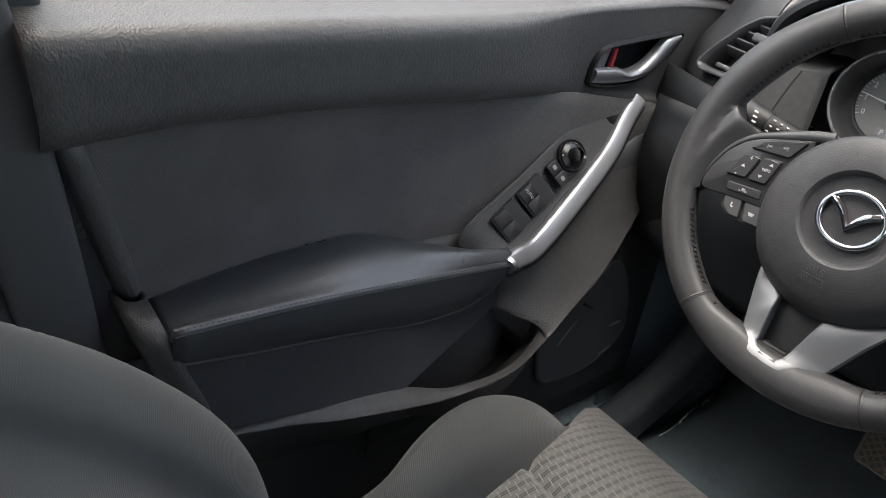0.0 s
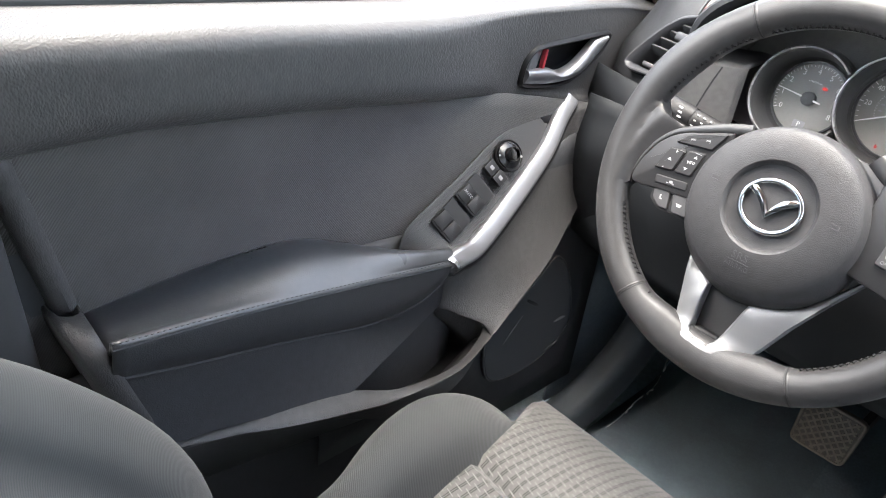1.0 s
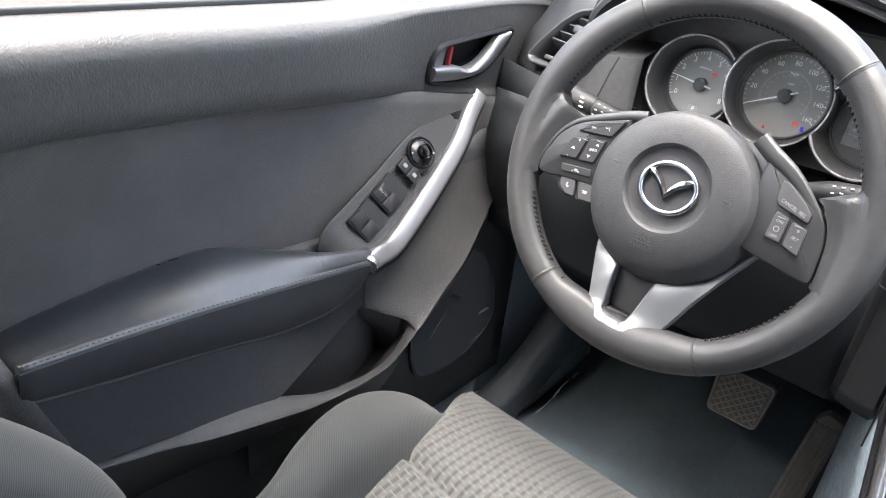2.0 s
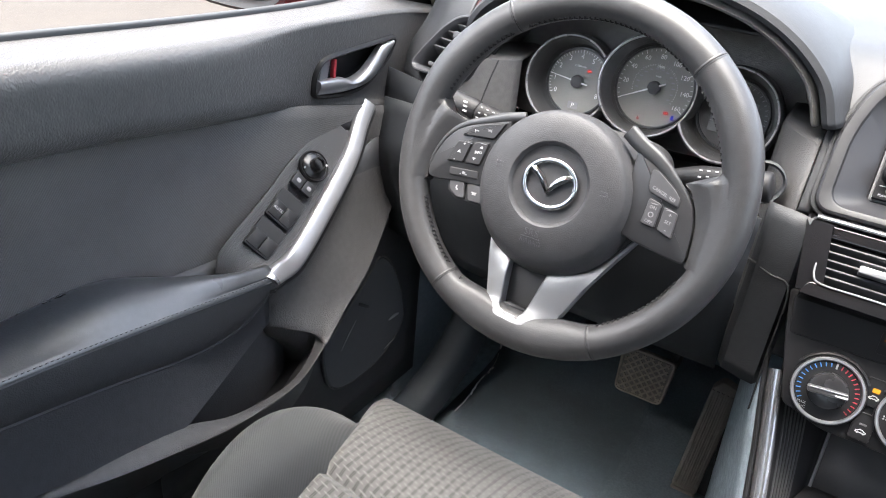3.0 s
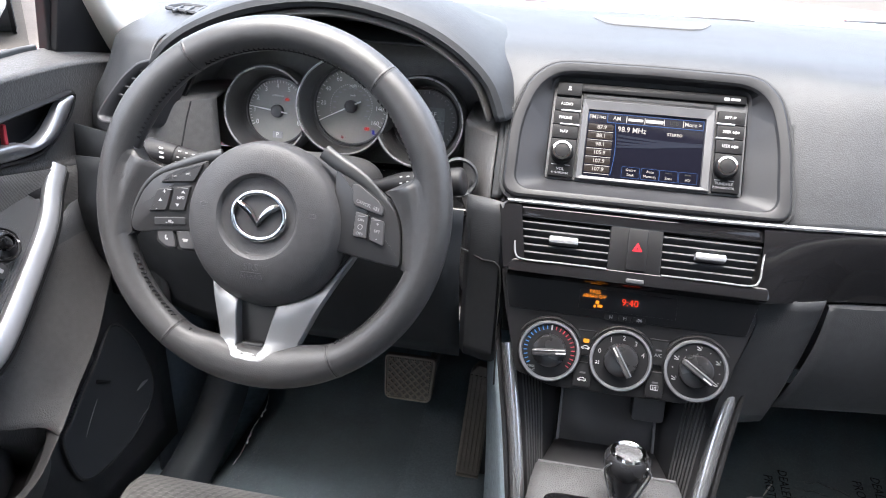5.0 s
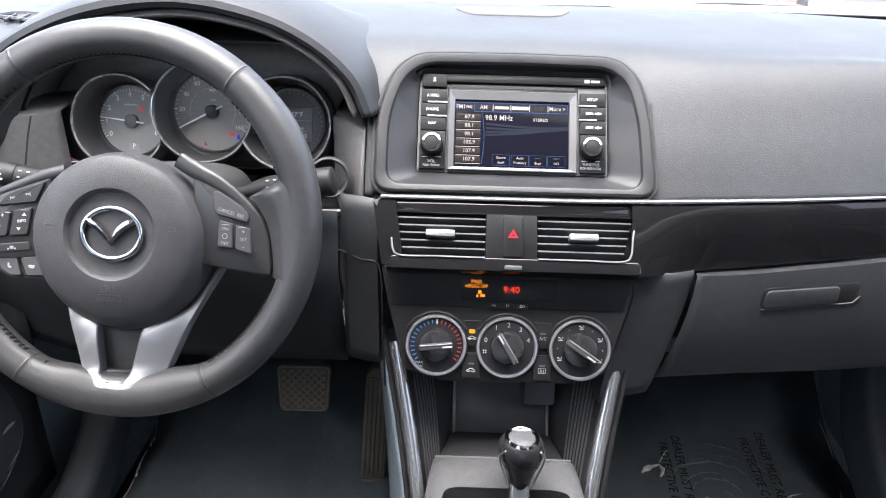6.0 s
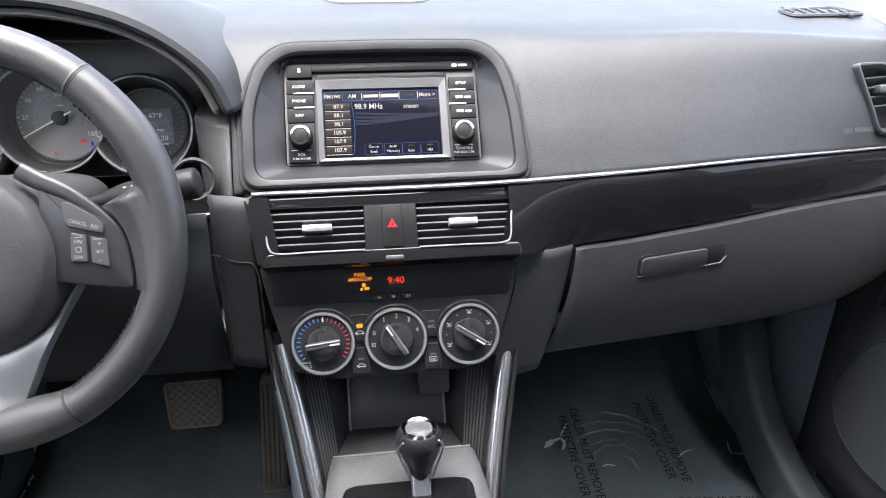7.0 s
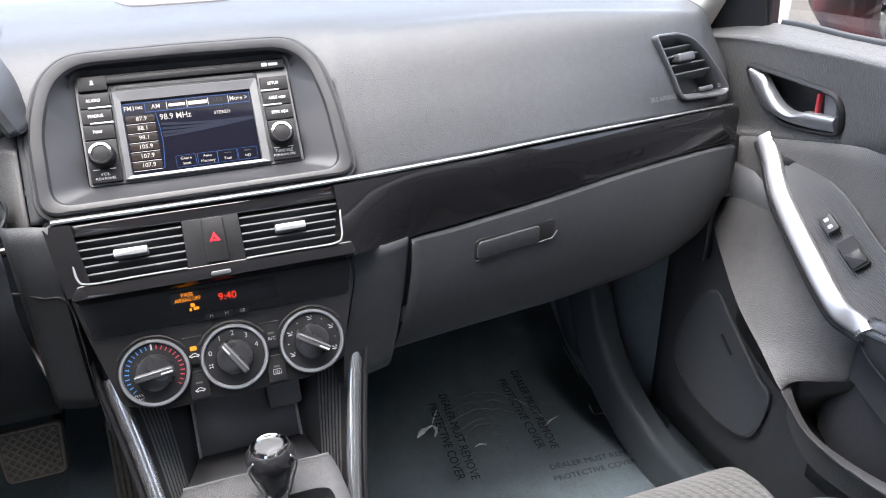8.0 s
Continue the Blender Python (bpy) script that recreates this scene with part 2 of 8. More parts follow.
SCREEN = glowing("screen_glow", (0.002, 0.003, 0.008), 1.0, (0.005, 0.005, 0.008), 0.12)
SCREEN_BLUE = glowing("screen_blue", (0.05, 0.16, 0.5), 1.0, rough=0.12)
SCREEN_WAVE = glowing("screen_wave", (0.006, 0.02, 0.07), 1.0, rough=0.12)
SCREEN_WHITE = glowing("screen_white", (1.0, 0.93, 0.88), 1.5, rough=0.2)
SCREEN_BROWN = glowing("screen_list", (0.05, 0.03, 0.022), 1.0, rough=0.15)
SCREEN_DIM = glowing("screen_dim", (0.1, 0.1, 0.1), 1.0, rough=0.2)
AMBER = glowing("amber_light", (1.0, 0.3, 0.02), 2.0)
AMBER_LAMP = glowing("amber_lamp", (1.0, 0.42, 0.03), 1.6)
RED_LIGHT = glowing("red_light", (1.0, 0.05, 0.02), 2.0)
RED_WARN = glowing("red_warning", (1.0, 0.06, 0.05), 1.0)
BLUE_LIGHT = glowing("blue_light", (0.03, 0.04, 0.8), 1.0)


def perforated(name):
    """Black plastic pierced by a fine square grid of holes."""
    m, tree, shader, coord = material(name, (0.02, 0.02, 0.022), 0.5, Specular_IOR_Level=0.25)
    dots = node(tree, "TexVoronoi", Scale=300.0, Randomness=0.0)
    tree.links.new(coord, dots.inputs["Vector"])
    c = ramp(tree, dots.outputs["Distance"], 0.3, 0.42, 0.08, 1.0)
    s = node(tree, "VectorMath")
    s.operation = "SCALE"
    s.inputs[0].default_value = (0.062, 0.067, 0.074)
    tree.links.new(c, s.inputs["Scale"])
    tree.links.new(s.outputs["Vector"], shader.inputs["Base Color"])
    bump(tree, shader, c, 0.7, 0.001)
    return m


GRILLE = perforated("perforated_plastic")


def paving(name):
    m, tree, shader, coord = material(name, (0.2, 0.17, 0.15), 0.9)
    mottled(tree, shader, coord, (0.046, 0.038, 0.031), 0.8, 0.2)
    n = node(tree, "TexNoise", Scale=60.0, Detail=6.0)
    tree.links.new(coord, n.inputs["Vector"])
    bump(tree, shader, n.outputs["Fac"], 0.3, 0.01)
    return m


PAVING = paving("pale_concrete")

RED_LAMP = glowing("red_hazard_mark", (0.75, 0.03, 0.04), 0.5, (0.5, 0.02, 0.03))
SLAT = plain("slat_plastic", (0.03124, 0.03266, 0.0355), 0.5, spread=0.05, Specular_IOR_Level=0.25)
BEZEL_DARK = plain("dark_bezel_plastic", (0.03692, 0.03834, 0.0426), 0.4, fine=0.15)
PALE_PRINT = plain("pale_print", (0.88, 0.88, 0.86), 0.6)
DISPLAY_GREY = plain("lcd_grey", (0.142, 0.1477, 0.1534), 0.3)
RUBBER_MAT = plain("tray_rubber", (0.01704, 0.01704, 0.01846), 0.55, fine=0.3)
RUBBER_DARK = plain("dark_pedal_rubber", (0.17, 0.155, 0.14), 0.7, spread=0.3, scale=50.0, fine=0.4)
PLASTIC_SPARK = grained("speckled_plastic", (0.0781, 0.0781, 0.08094), 0.4, 1000.0, 0.6, 0.25, shine=0.5)
MAT = plain("floor_mat", (0.125, 0.158, 0.18), 0.85, spread=0.25, scale=20.0, fine=0.5)
# more milk and gloss than the film, to put faint highlights into the arcs
FILM_CREASE = clear("film_crease", (0.9, 0.93, 0.94), 2.0, 0.18, 0.5, 90.0, 0.12)
# near-white colour stands in for glints on the clear film
FILM_GLINT = plain("film_glint", (0.781, 0.781, 0.781), 0.15, spread=0.3, scale=60.0)
FILM_PRINT = plain("film_print", (0.014, 0.015, 0.017), 0.8, Specular_IOR_Level=0.1)
RUBBER_SEAL = plain("seal_rubber", (0.03, 0.033, 0.036), 0.6)
RED_DARK = plain("dark_red_paint", (0.09, 0.006, 0.01), 0.25, spread=0.1)
PRIVACY = clear("privacy_glass", (0.34, 0.35, 0.345), 1.0)
GLASS_DARK = plain("dark_glazing", (0.01, 0.011, 0.012), 0.05)
GUNMETAL = metal_paint("gunmetal_trim", (0.06, 0.061, 0.063), 0.38, 0.5)
PLASTIC_KEY = plain("key_plastic", (0.02556, 0.02556, 0.02698), 0.42, fine=0.15, Specular_IOR_Level=0.35)
KEY_GREY = plain("grey_key_plastic", (0.0639, 0.0639, 0.06674), 0.4, fine=0.15, Specular_IOR_Level=0.4)
LAMP_GLASS = plain("lamp_glass", (0.5, 0.52, 0.54), 0.08, 0.4)
SILVER_PAINT = plain("silver_car_paint", (0.4, 0.41, 0.42), 0.3, 0.5, spread=0.05)
DARK_PAINT = plain("dark_car_paint", (0.02, 0.021, 0.021), 0.35, 0.0, spread=0.05)
WHITE_PAINT = plain("white_car_paint", (0.75, 0.75, 0.73), 0.25, spread=0.03)


# ---- building helpers ----
def spline(points, n, closed=False):
    """n points along a smooth curve through the given ones."""
    p = [Vector(q) for q in points]
    k = len(p)
    spans = k if closed else k - 1
    out = []
    for i in range(n):
        s = i * spans / (n if closed else n - 1)
        a = min(int(s), spans - 1)
        f = s - a
        if closed:
            p0, p1, p2, p3 = p[(a - 1) % k], p[a % k], p[(a + 1) % k], p[(a + 2) % k]
        else:
            p1, p2 = p[a], p[a + 1]
            p0 = p[a - 1] if a else p1 * 2 - p2
            p3 = p[a + 2] if a + 2 < k else p2 * 2 - p1
        out.append(0.5 * ((2 * p1) + (p2 - p0) * f + (2 * p0 - 5 * p1 + 4 * p2 - p3) * f * f + (3 * p1 - p0 - 3 * p2 + p3) * f**3))
    return out


def curve(*pairs):
    """A smooth function through pairs of (position, value), flat beyond the ends."""
    xs = [a for a, _ in pairs]
    ys = [b for _, b in pairs]
    fine = np.linspace(xs[0], xs[-1], 200)
    slopes = np.gradient(ys, xs) if len(xs) > 2 else np.full(2, (ys[1] - ys[0]) / (xs[1] - xs[0]))
    vals = []
    for x in fine:
        i = min(max(int(np.searchsorted(xs, x)) - 1, 0), len(xs) - 2)
        h = xs[i + 1] - xs[i]
        f = (x - xs[i]) / h
        vals.append((2 * f**3 - 3 * f * f + 1) * ys[i] + (f**3 - 2 * f * f + f) * h * slopes[i] + (3 * f * f - 2 * f**3) * ys[i + 1] + (f**3 - f * f) * h * slopes[i + 1])
    return lambda x: float(np.interp(x, fine, vals))


def smooth(a, b, x):
    f = min(max((x - a) / (b - a), 0.0), 1.0)
    return f * f * (3 - 2 * f)


def loft(rows, closed=False, bm=None, cap=False):
    """A skin over rows of points; closed: each row is a ring."""
    bm = bm or bmesh.new()
    grid = [[bm.verts.new(p) for p in row] for row in rows]
    for a, b in zip(grid, grid[1:]):
        n = len(a)
        for i in range(n if closed else n - 1):
            j = (i + 1) % n
            bm.faces.new((a[i], a[j], b[j], b[i]))
    if cap:
        bm.faces.new(grid[0])
        bm.faces.new(grid[-1][::-1])
    return bm


def sweep(path, section, up=(0, 0, 1), closed=False, bm=None, scales=None):
    """A closed section (pairs: side, up) carried along a path."""
    path = [Vector(p) for p in path]
    rows, n = [], len(path)
    for i, p in enumerate(path):
        a, b = (path[(i - 1) % n], path[(i + 1) % n]) if closed else (path[max(i - 1, 0)], path[min(i + 1, n - 1)])
        way = (b - a).normalized()
        side = way.cross(Vector(up)).normalized()
        top = side.cross(way)
        k = scales[i] if scales else 1.0
        rows.append([p + side * (u * k) + top * (v * k) for u, v in section])
    if closed:
        rows.append(rows[0])
    bm = loft(rows, True, bm, not closed)
    if closed:
        bmesh.ops.remove_doubles(bm, verts=bm.verts, dist=1e-6)
    return bm


def circle(r, n=12, r2=None):
    return [(r * math.cos(2 * math.pi * i / n), (r2 or r) * math.sin(2 * math.pi * i / n)) for i in range(n)]


def tube(points, r, n=10, count=24, closed=False, r2=None, up=(0, 0, 1)):
    return sweep(spline(points, count, closed), circle(r, n, r2), up, closed)


def lathe(profile, n=40, bm=None, solid=False):
    """Turns pairs (radius, height) round the local third axis."""
    return loft([[Vector((r * math.cos(2 * math.pi * i / n), r * math.sin(2 * math.pi * i / n), h)) for i in range(n)] for r, h in profile], True, bm, profile[-1][0] < 0.002 or solid)


def rounded(corners, r, n=5):
    """A polygon (2D, in order) with its corners rounded."""
    pts, k = [Vector(c) for c in corners], len(corners)
    out = []
    for i in range(k):
        a, b, c = pts[i - 1], pts[i], pts[(i + 1) % k]
        p = b + (a - b).normalized() * min(r, (a - b).length * 0.45)
        q = b + (c - b).normalized() * min(r, (c - b).length * 0.45)
        for j in range(n + 1):
            f = j / n
            out.append(p.lerp(b, f).lerp(b.lerp(q, f), f))
    return [(v.x, v.y) for v in out]


def rect(w, h, r, x=0.0, y=0.0):
    return rounded([(x - w / 2, y - h / 2), (x + w / 2, y - h / 2), (x + w / 2, y + h / 2), (x - w / 2, y + h / 2)], r)


def inset(outline, d):
    """The outline moved inwards by about d (counter-clockwise outlines)."""
    n = len(outline)
    pts = [Vector(p) for p in outline]
    out = []
    for i, p in enumerate(pts):
        e = (pts[(i + 1) % n] - pts[i - 1])
        e = e.normalized() if e.length else Vector((1, 0))
        out.append((p.x - e.y * d, p.y + e.x * d))
    return out


def plate(outline, depth, edge=0.001, m=None, bm=None, top=0.0):
    """A slab with softened front edges: outline in the local plane, front at top, back at top - depth."""
    rows = [[Vector((x, y, top - depth)) for x, y in outline], [Vector((x, y, top - edge)) for x, y in outline],
            [Vector((x, y, top - edge * 0.3)) for x, y in inset(outline, edge * 0.3)], [Vector((x, y, top)) for x, y in inset(outline, edge)]]
    made = loft(rows, True, None, True)
    bmesh.ops.recalc_face_normals(made, faces=made.faces)
    if m is not None:
        made.transform(m)
    if bm is None:
        return made
    return joined(bm, made)


def joined(bm, other):
    me = bpy.data.meshes.new("joint")
    other.to_mesh(me)
    other.free()
    bm.from_mesh(me)
    bpy.data.meshes.remove(me)
    return bm


def frame_at(origin, u, v):
    """A local frame: first axis u, second near v, third out of the face."""
    u = Vector(u).normalized()
    w = u.cross(Vector(v)).normalized()
    v = w.cross(u)
    return Matrix.Translation(origin) @ Matrix((u, v, w)).transposed().to_4x4()


def box(size, bevel=0.003, at=(0, 0, 0), bm=None, m=None):
    b = bmesh.new()
    bmesh.ops.create_cube(b, size=1.0, matrix=Matrix.Translation(at) @ Matrix.Diagonal((*size, 1)))
    if bevel:
        bmesh.ops.bevel(b, geom=list(b.edges), offset=bevel, segments=3, profile=0.5, affect="EDGES", clamp_overlap=True)
    if m is not None:
        b.transform(m)
    return joined(bm, b) if bm is not None else b


def link_mesh(name, bm, mat, parent, label="", angle=38):
    me = bpy.data.meshes.new(name)
    bm.to_mesh(me)
    bm.free()
    me.materials.append(mat)
    me.shade_smooth()
    me.set_sharp_from_angle(angle=radians(angle))
    ob = new(name, me)
    if parent is not None:
        ob.parent = parent
        if parent.type == "EMPTY":
            ob.matrix_parent_inverse = Matrix.Translation(-parent.location)
    if label:
        ob["label"] = label
    return ob


def part(name, bm, mat, parent, label="", m=None, thick=0.0, angle=38):
    """One mesh under a thing or a part. thick: gives a sheet that thickness."""
    if m is not None:
        bm.transform(m)
    ob = link_mesh(name, bm, mat, parent, label, angle)
    if thick:
        s = ob.modifiers.new("thickness", "SOLIDIFY")
        s.thickness, s.offset = thick, 0.0
    return ob


def thing(name, at, label, category, group="", kind=""):
    ob = new(name)
    ob.location = at
    ob.empty_display_size = 0.05
    return tagged(ob, label, category, group, kind)


def whole(name, bm, mat, label, category, group="", kind="", thick=0.0):
    return tagged(part(name, bm, mat, None, "", None, thick), label, category, group, kind)


def lettering(text, size, x, y, m, mat, parent, name="lettering", align="CENTER", lift=0.0004, turn=0.0, squeeze=1.0, bold=0.0):
    """Built-in font as a thin mesh on the plane of m, centred on (x, y)."""
    c = bpy.data.curves.new("letters", "FONT")
    c.body, c.size, c.align_x, c.align_y, c.extrude, c.resolution_u, c.offset = text, size, align, "CENTER", 0.0001, 2, bold
    ob = bpy.data.objects.new("letters", c)
    me = bpy.data.meshes.new_from_object(ob)
    me.name = name
    bpy.data.objects.remove(ob)
    bpy.data.curves.remove(c)
    me.transform(m @ Matrix.Translation((x, y, lift)) @ Matrix.Rotation(radians(turn), 4, "Z") @ Matrix.Diagonal((squeeze, 1, 1, 1)))
    me.materials.clear()
    me.materials.append(mat)
    out = new(name, me)
    if parent is not None:
        out.parent = parent
        if parent.type == "EMPTY":
            out.matrix_parent_inverse = Matrix.Translation(-parent.location)
    return out


def bars(rows, m, mat, parent, name="printed_bar", lift=0.0004):
    """Small flat bars (x, y, width, height) in one mesh, for marks too small to read."""
    bm = bmesh.new()
    for x, y, w, h in rows:
        plate(rect(w, h, min(w, h) * 0.3, x, y), 0.0003, 0.00005, None, bm, lift)
    return part(name, bm, mat, parent, "", m)


# ---- the two front doors ----
belt_low = curve((-0.02, 0.689), (0.086, 0.693), (0.181, 0.689), (0.373, 0.672), (0.552, 0.648), (0.66, 0.624), (0.738, 0.606), (0.83, 0.583))
sill = curve((-0.02, 0.79), (0.25, 0.776), (0.386, 0.769), (0.605, 0.763), (0.72, 0.764), (0.87, 0.735))
shelf = curve((-0.02, 0.778), (0.175, 0.770), (0.35, 0.760), (0.5, 0.754), (0.615, 0.751), (0.75, 0.745), (0.87, 0.727))
stitch_z = curve((0.04, 0.541), (0.138, 0.529), (0.261, 0.511), (0.35, 0.498), (0.425, 0.488))
arm_low = curve((0.04, 0.500), (0.1246, 0.4788), (0.1821, 0.467), (0.2484, 0.4518), (0.2933, 0.4413), (0.345, 0.4352), (0.3963, 0.4411), (0.4269, 0.4574), (0.4407, 0.4705))
arm_back = curve((0.04, 0.527), (0.113, 0.535), (0.169, 0.538), (0.257, 0.535), (0.3, 0.525), (0.425, 0.497))

foot_x = curve((0.37, 0.684), (0.42, 0.676), (0.464, 0.672), (0.507, 0.666), (0.53, 0.668), (0.541, 0.676), (0.549, 0.704))
foot_rear = curve((0.37, 0.068), (0.42, 0.054), (0.4648, 0.0415), (0.504, 0.0306), (0.5364, 0.0226), (0.549, 0.021))
foot_front = curve((0.37, 0.092), (0.42, 0.0735), (0.4637, 0.0592), (0.5073, 0.0461), (0.541, 0.0365), (0.549, 0.0352))
rear_edge = curve((0.38, 0.066), (0.4291, 0.0524), (0.4657, 0.0423), (0.5079, 0.0315), (0.5339, 0.0254), (0.5866, 0.0144), (0.6287, 0.0054), (0.6619, -0.0011), (0.6962, -0.0075))
front_edge = curve((0.38, 0.087), (0.4219, 0.0735), (0.4636, 0.0612), (0.506, 0.0479), (0.5361, 0.0397), (0.5841, 0.0302), (0.6264, 0.0223), (0.6628, 0.0147), (0.6962, 0.0084))


def inside(outline, p):
    """Whether a point's first two coordinates lie in an outline."""
    hit = False
    for (ax, ay), (bx, by) in zip(outline, outline[1:] + outline[:1]):
        if (ay > p.y) != (by > p.y) and p.x < ax + (bx - ax) * (p.y - ay) / (by - ay):
            hit = not hit
    return hit


def handle_frame(s):
    """The release handle's outline, its frame on the sloping trim, and the sign that points forward in it."""
    hm = frame_at((s * 0.7212, 0.66, 0.682), (0, -s, 0.02 * s), (-0.18 * s, 0, 1))
    shape = [(-s * a, b) for a, b in ((-0.088, -0.024), (-0.0745, -0.0305), (-0.016, -0.0375), (0.011, -0.0362), (0.036, -0.0256), (0.067, 0.0025), (0.0765, 0.030), (0.066, 0.0362), (0.0, 0.032), (-0.05, 0.029), (-0.076, 0.026), (-0.0905, 0.008))]
    return rounded(shape[::-s], 0.012, 4), hm, -s


def door(s, name, label):
    """A front door's lining; s is -1 for the driver's side, +1 for the passenger's."""
    d = thing(name, (s * 0.74, 0.4, 0.1), label, "car door", "front doors", "structure")

    def at(x, y, z):
        return Vector((s * x, y, z))

    # upper trim: a soft roll under the window, hollowed round the release handle
    rows = []
    outline, hm, g = handle_frame(s)
    back = hm.inverted()
    within = inset(outline, 0.003)
    for y in list(np.linspace(-0.02, 0.55, 42)) + list(np.linspace(0.555, 0.775, 64)) + list(np.linspace(0.785, 0.87, 7)):
        w = smooth(0.38, 0.58, y)
        lo, e, hi = belt_low(y), shelf(y), sill(y)
        flat = [0.7315 - 0.18 * (z - 0.644) for z in (lo + 0.02, lo + 0.5 * (e - lo), e - 0.012)]
        a, b, c = [p + (q - p) * w for p, q in zip((0.6975, 0.6945, 0.6935), flat)]
        pts = [(0.724 + 0.01 * w, lo - 0.002), (0.708 + 0.022 * w, lo + 0.006), (a, lo + 0.02), (b, lo + 0.5 * (e - lo)), (c, e - 0.012), (0.701 + 0.012 * w, e), (0.717 + 0.006 * w, e + 0.4 * (hi - e)), (0.748, hi)]
        rows.append(spline([at(x, y, z) for x, z in pts], 120))
    bm = bmesh.new()
    grid = [[bm.verts.new(p) for p in row] for row in rows]
    for i in range(len(rows) - 1):
        for j in range(119):
            p = back @ ((rows[i][j] + rows[i + 1][j + 1]) / 2)
            if 0.57 < rows[i][j].y < 0.77 and inside(within, p):
                continue
            bm.faces.new((grid[i][j], grid[i + 1][j], grid[i + 1][j + 1], grid[i][j + 1]))
    bmesh.ops.delete(bm, geom=[v for v in bm.verts if not v.link_faces], context="VERTS")
    part("upper_trim", bm, UPPER_VINYL, d, "grained black soft upper trim", None, 0.003)
    # window sealing strip
    seal = [at(0.750, y, sill(y) + 0.002) for y in np.linspace(-0.02, 0.72, 30)]
    part("window_seal", sweep(seal, rect(0.009, 0.009, 0.003)), RUBBER_SEAL, d, "black rubber window seal")
    # cloth insert
    rows = [[at(0.728 + 0.006 * math.sin(v * math.pi), y, 0.45 + (belt_low(y) + 0.004 - 0.45) * v) for y in np.linspace(-0.005, 0.74, 30)] for v in np.linspace(0, 1, 12)]
    part("cloth_insert", loft(rows), CLOTH, d, "black twill cloth insert", None, 0.003)
    # rear upright of the trim: a slanting pad, and below a step its foot that swells out to close the armrest
    rows = []
    for z in np.linspace(0.696, 0.5375, 14):
        y0, y1 = rear_edge(z), front_edge(z)
        x = 0.716 + 0.004 * (1 - smooth(0.0, 0.01, min(z - 0.5375, 0.696 - z)))
        rows.append([at(x + 0.06, y0 - 0.012, z), at(x + 0.012, y0 - 0.004, z), at(x + 0.003, y0, z), at(x, y0 + 0.005, z), at(x - 0.001, (y0 + y1) / 2, z), at(x, y1 - 0.004, z), at(x + 0.003, y1, z), at(x + 0.022, y1 + 0.002, z)])
    part("rear_trim", loft(rows), VINYL_COARSE, d, "grained upright at the rear of the door lining", None, 0.002)
    rows = []
    for z in np.linspace(0.549, 0.375, 26):
        x, y0, y1 = foot_x(z), foot_rear(z), foot_front(z)
        rows.append([at(0.775, y0 - 0.012, z), at(x + 0.02, y0 - 0.006, z), at(x + 0.006, y0 - 0.002, z), at(x + 0.001, y0 + 0.003, z), at(x - 0.001, (y0 + y1) / 2, z), at(x, y1 - 0.003, z), at(x + 0.003, y1, z), at(x + 0.03, y1 + 0.001, z)])
    part("rear_trim_foot", loft(rows), VINYL_COARSE, d, "stepped foot of the upright beside the armrest", None, 0.002)
    # armrest: padded top, stitched edge, lower casing
    rows, edge, seam = [], [], []
    for y in np.linspace(0.04, 0.428, 44):
        back = 0.735 - 0.06 * smooth(0.255, 0.40, y)
        zb, zs = arm_back(y), stitch_z(y)
        front = 0.655 + 0.004 * math.cos((y - 0.23) * 8)
        drop = zb - zs - 0.0078
        end = 1 - 0.9 * (1 - smooth(0.036, 0.062, y))
        w_ = back - front
        row = [at(back, y, zb - 0.014), at(back - 0.002, y, zb - 0.002), at(back - 0.2 * w_, y, zb + 0.003), at(back - 0.48 * w_, y, zb + 0.0035 - 0.1 * drop), at(back - 0.7 * w_, y, zb + 0.001 - 0.4 * drop * end),
               at(back - 0.86 * w_, y, zb - 0.002 - 0.72 * drop * end), at(front + 0.0025, y, zs + 0.0045), at(front - 0.001, y, zs + 0.0015), at(front + 0.003, y, zs)]
        rows.append(spline(row, 34))
        edge.append(at(front + 0.0005, y, zs + 0.0005))
        seam.append(at(front - 0.0012, y, zs + 0.0055))
    part("armrest_pad", loft(rows), LEATHER, d, "padded black leatherette armrest with stitched edge", None, 0.003)
    part("piping", sweep(edge, circle(0.0028, 8)), PIPING, d, "pale grey piped edge")
    bm = bmesh.new()
    steps = spline(seam, 150)
    for a, b in list(zip(steps, steps[1:]))[::2]:
        sweep([a, a.lerp(b, 0.5) + Vector((-s * 0.0006, 0, 0)), b], circle(0.00045, 5), (0, 0, 1), False, bm)
    part("stitching", bm, STITCH_DARK, d, "row of dark stitches")
    rows = []
    for y in np.linspace(0.04, 0.442, 34):
        front = 0.656 + 0.004 * math.cos((y - 0.23) * 8)
        zs, zl = stitch_z(y), arm_low(y)
        rows.append([at(front + 0.002, y, zs + 0.001), at(front + 0.001, y, zs - 0.006), at(front + 0.006, y, zs * 0.4 + zl * 0.6), at(front + 0.012, y, zl + 0.003), at(front + 0.016, y, zl - 0.002), at(front + 0.032, y, zl - 0.004)])
    part("armrest_casing", loft(rows), VINYL_LOW, d, "", None, 0.003)
    lip = [at(0.671 + 0.004 * math.cos((y - 0.23) * 8), y, arm_low(y) - 0.003) for y in np.linspace(0.045, 0.438, 30)]
    part("armrest_lip", sweep(lip, circle(0.0026, 8)), VINYL_LOW, d)
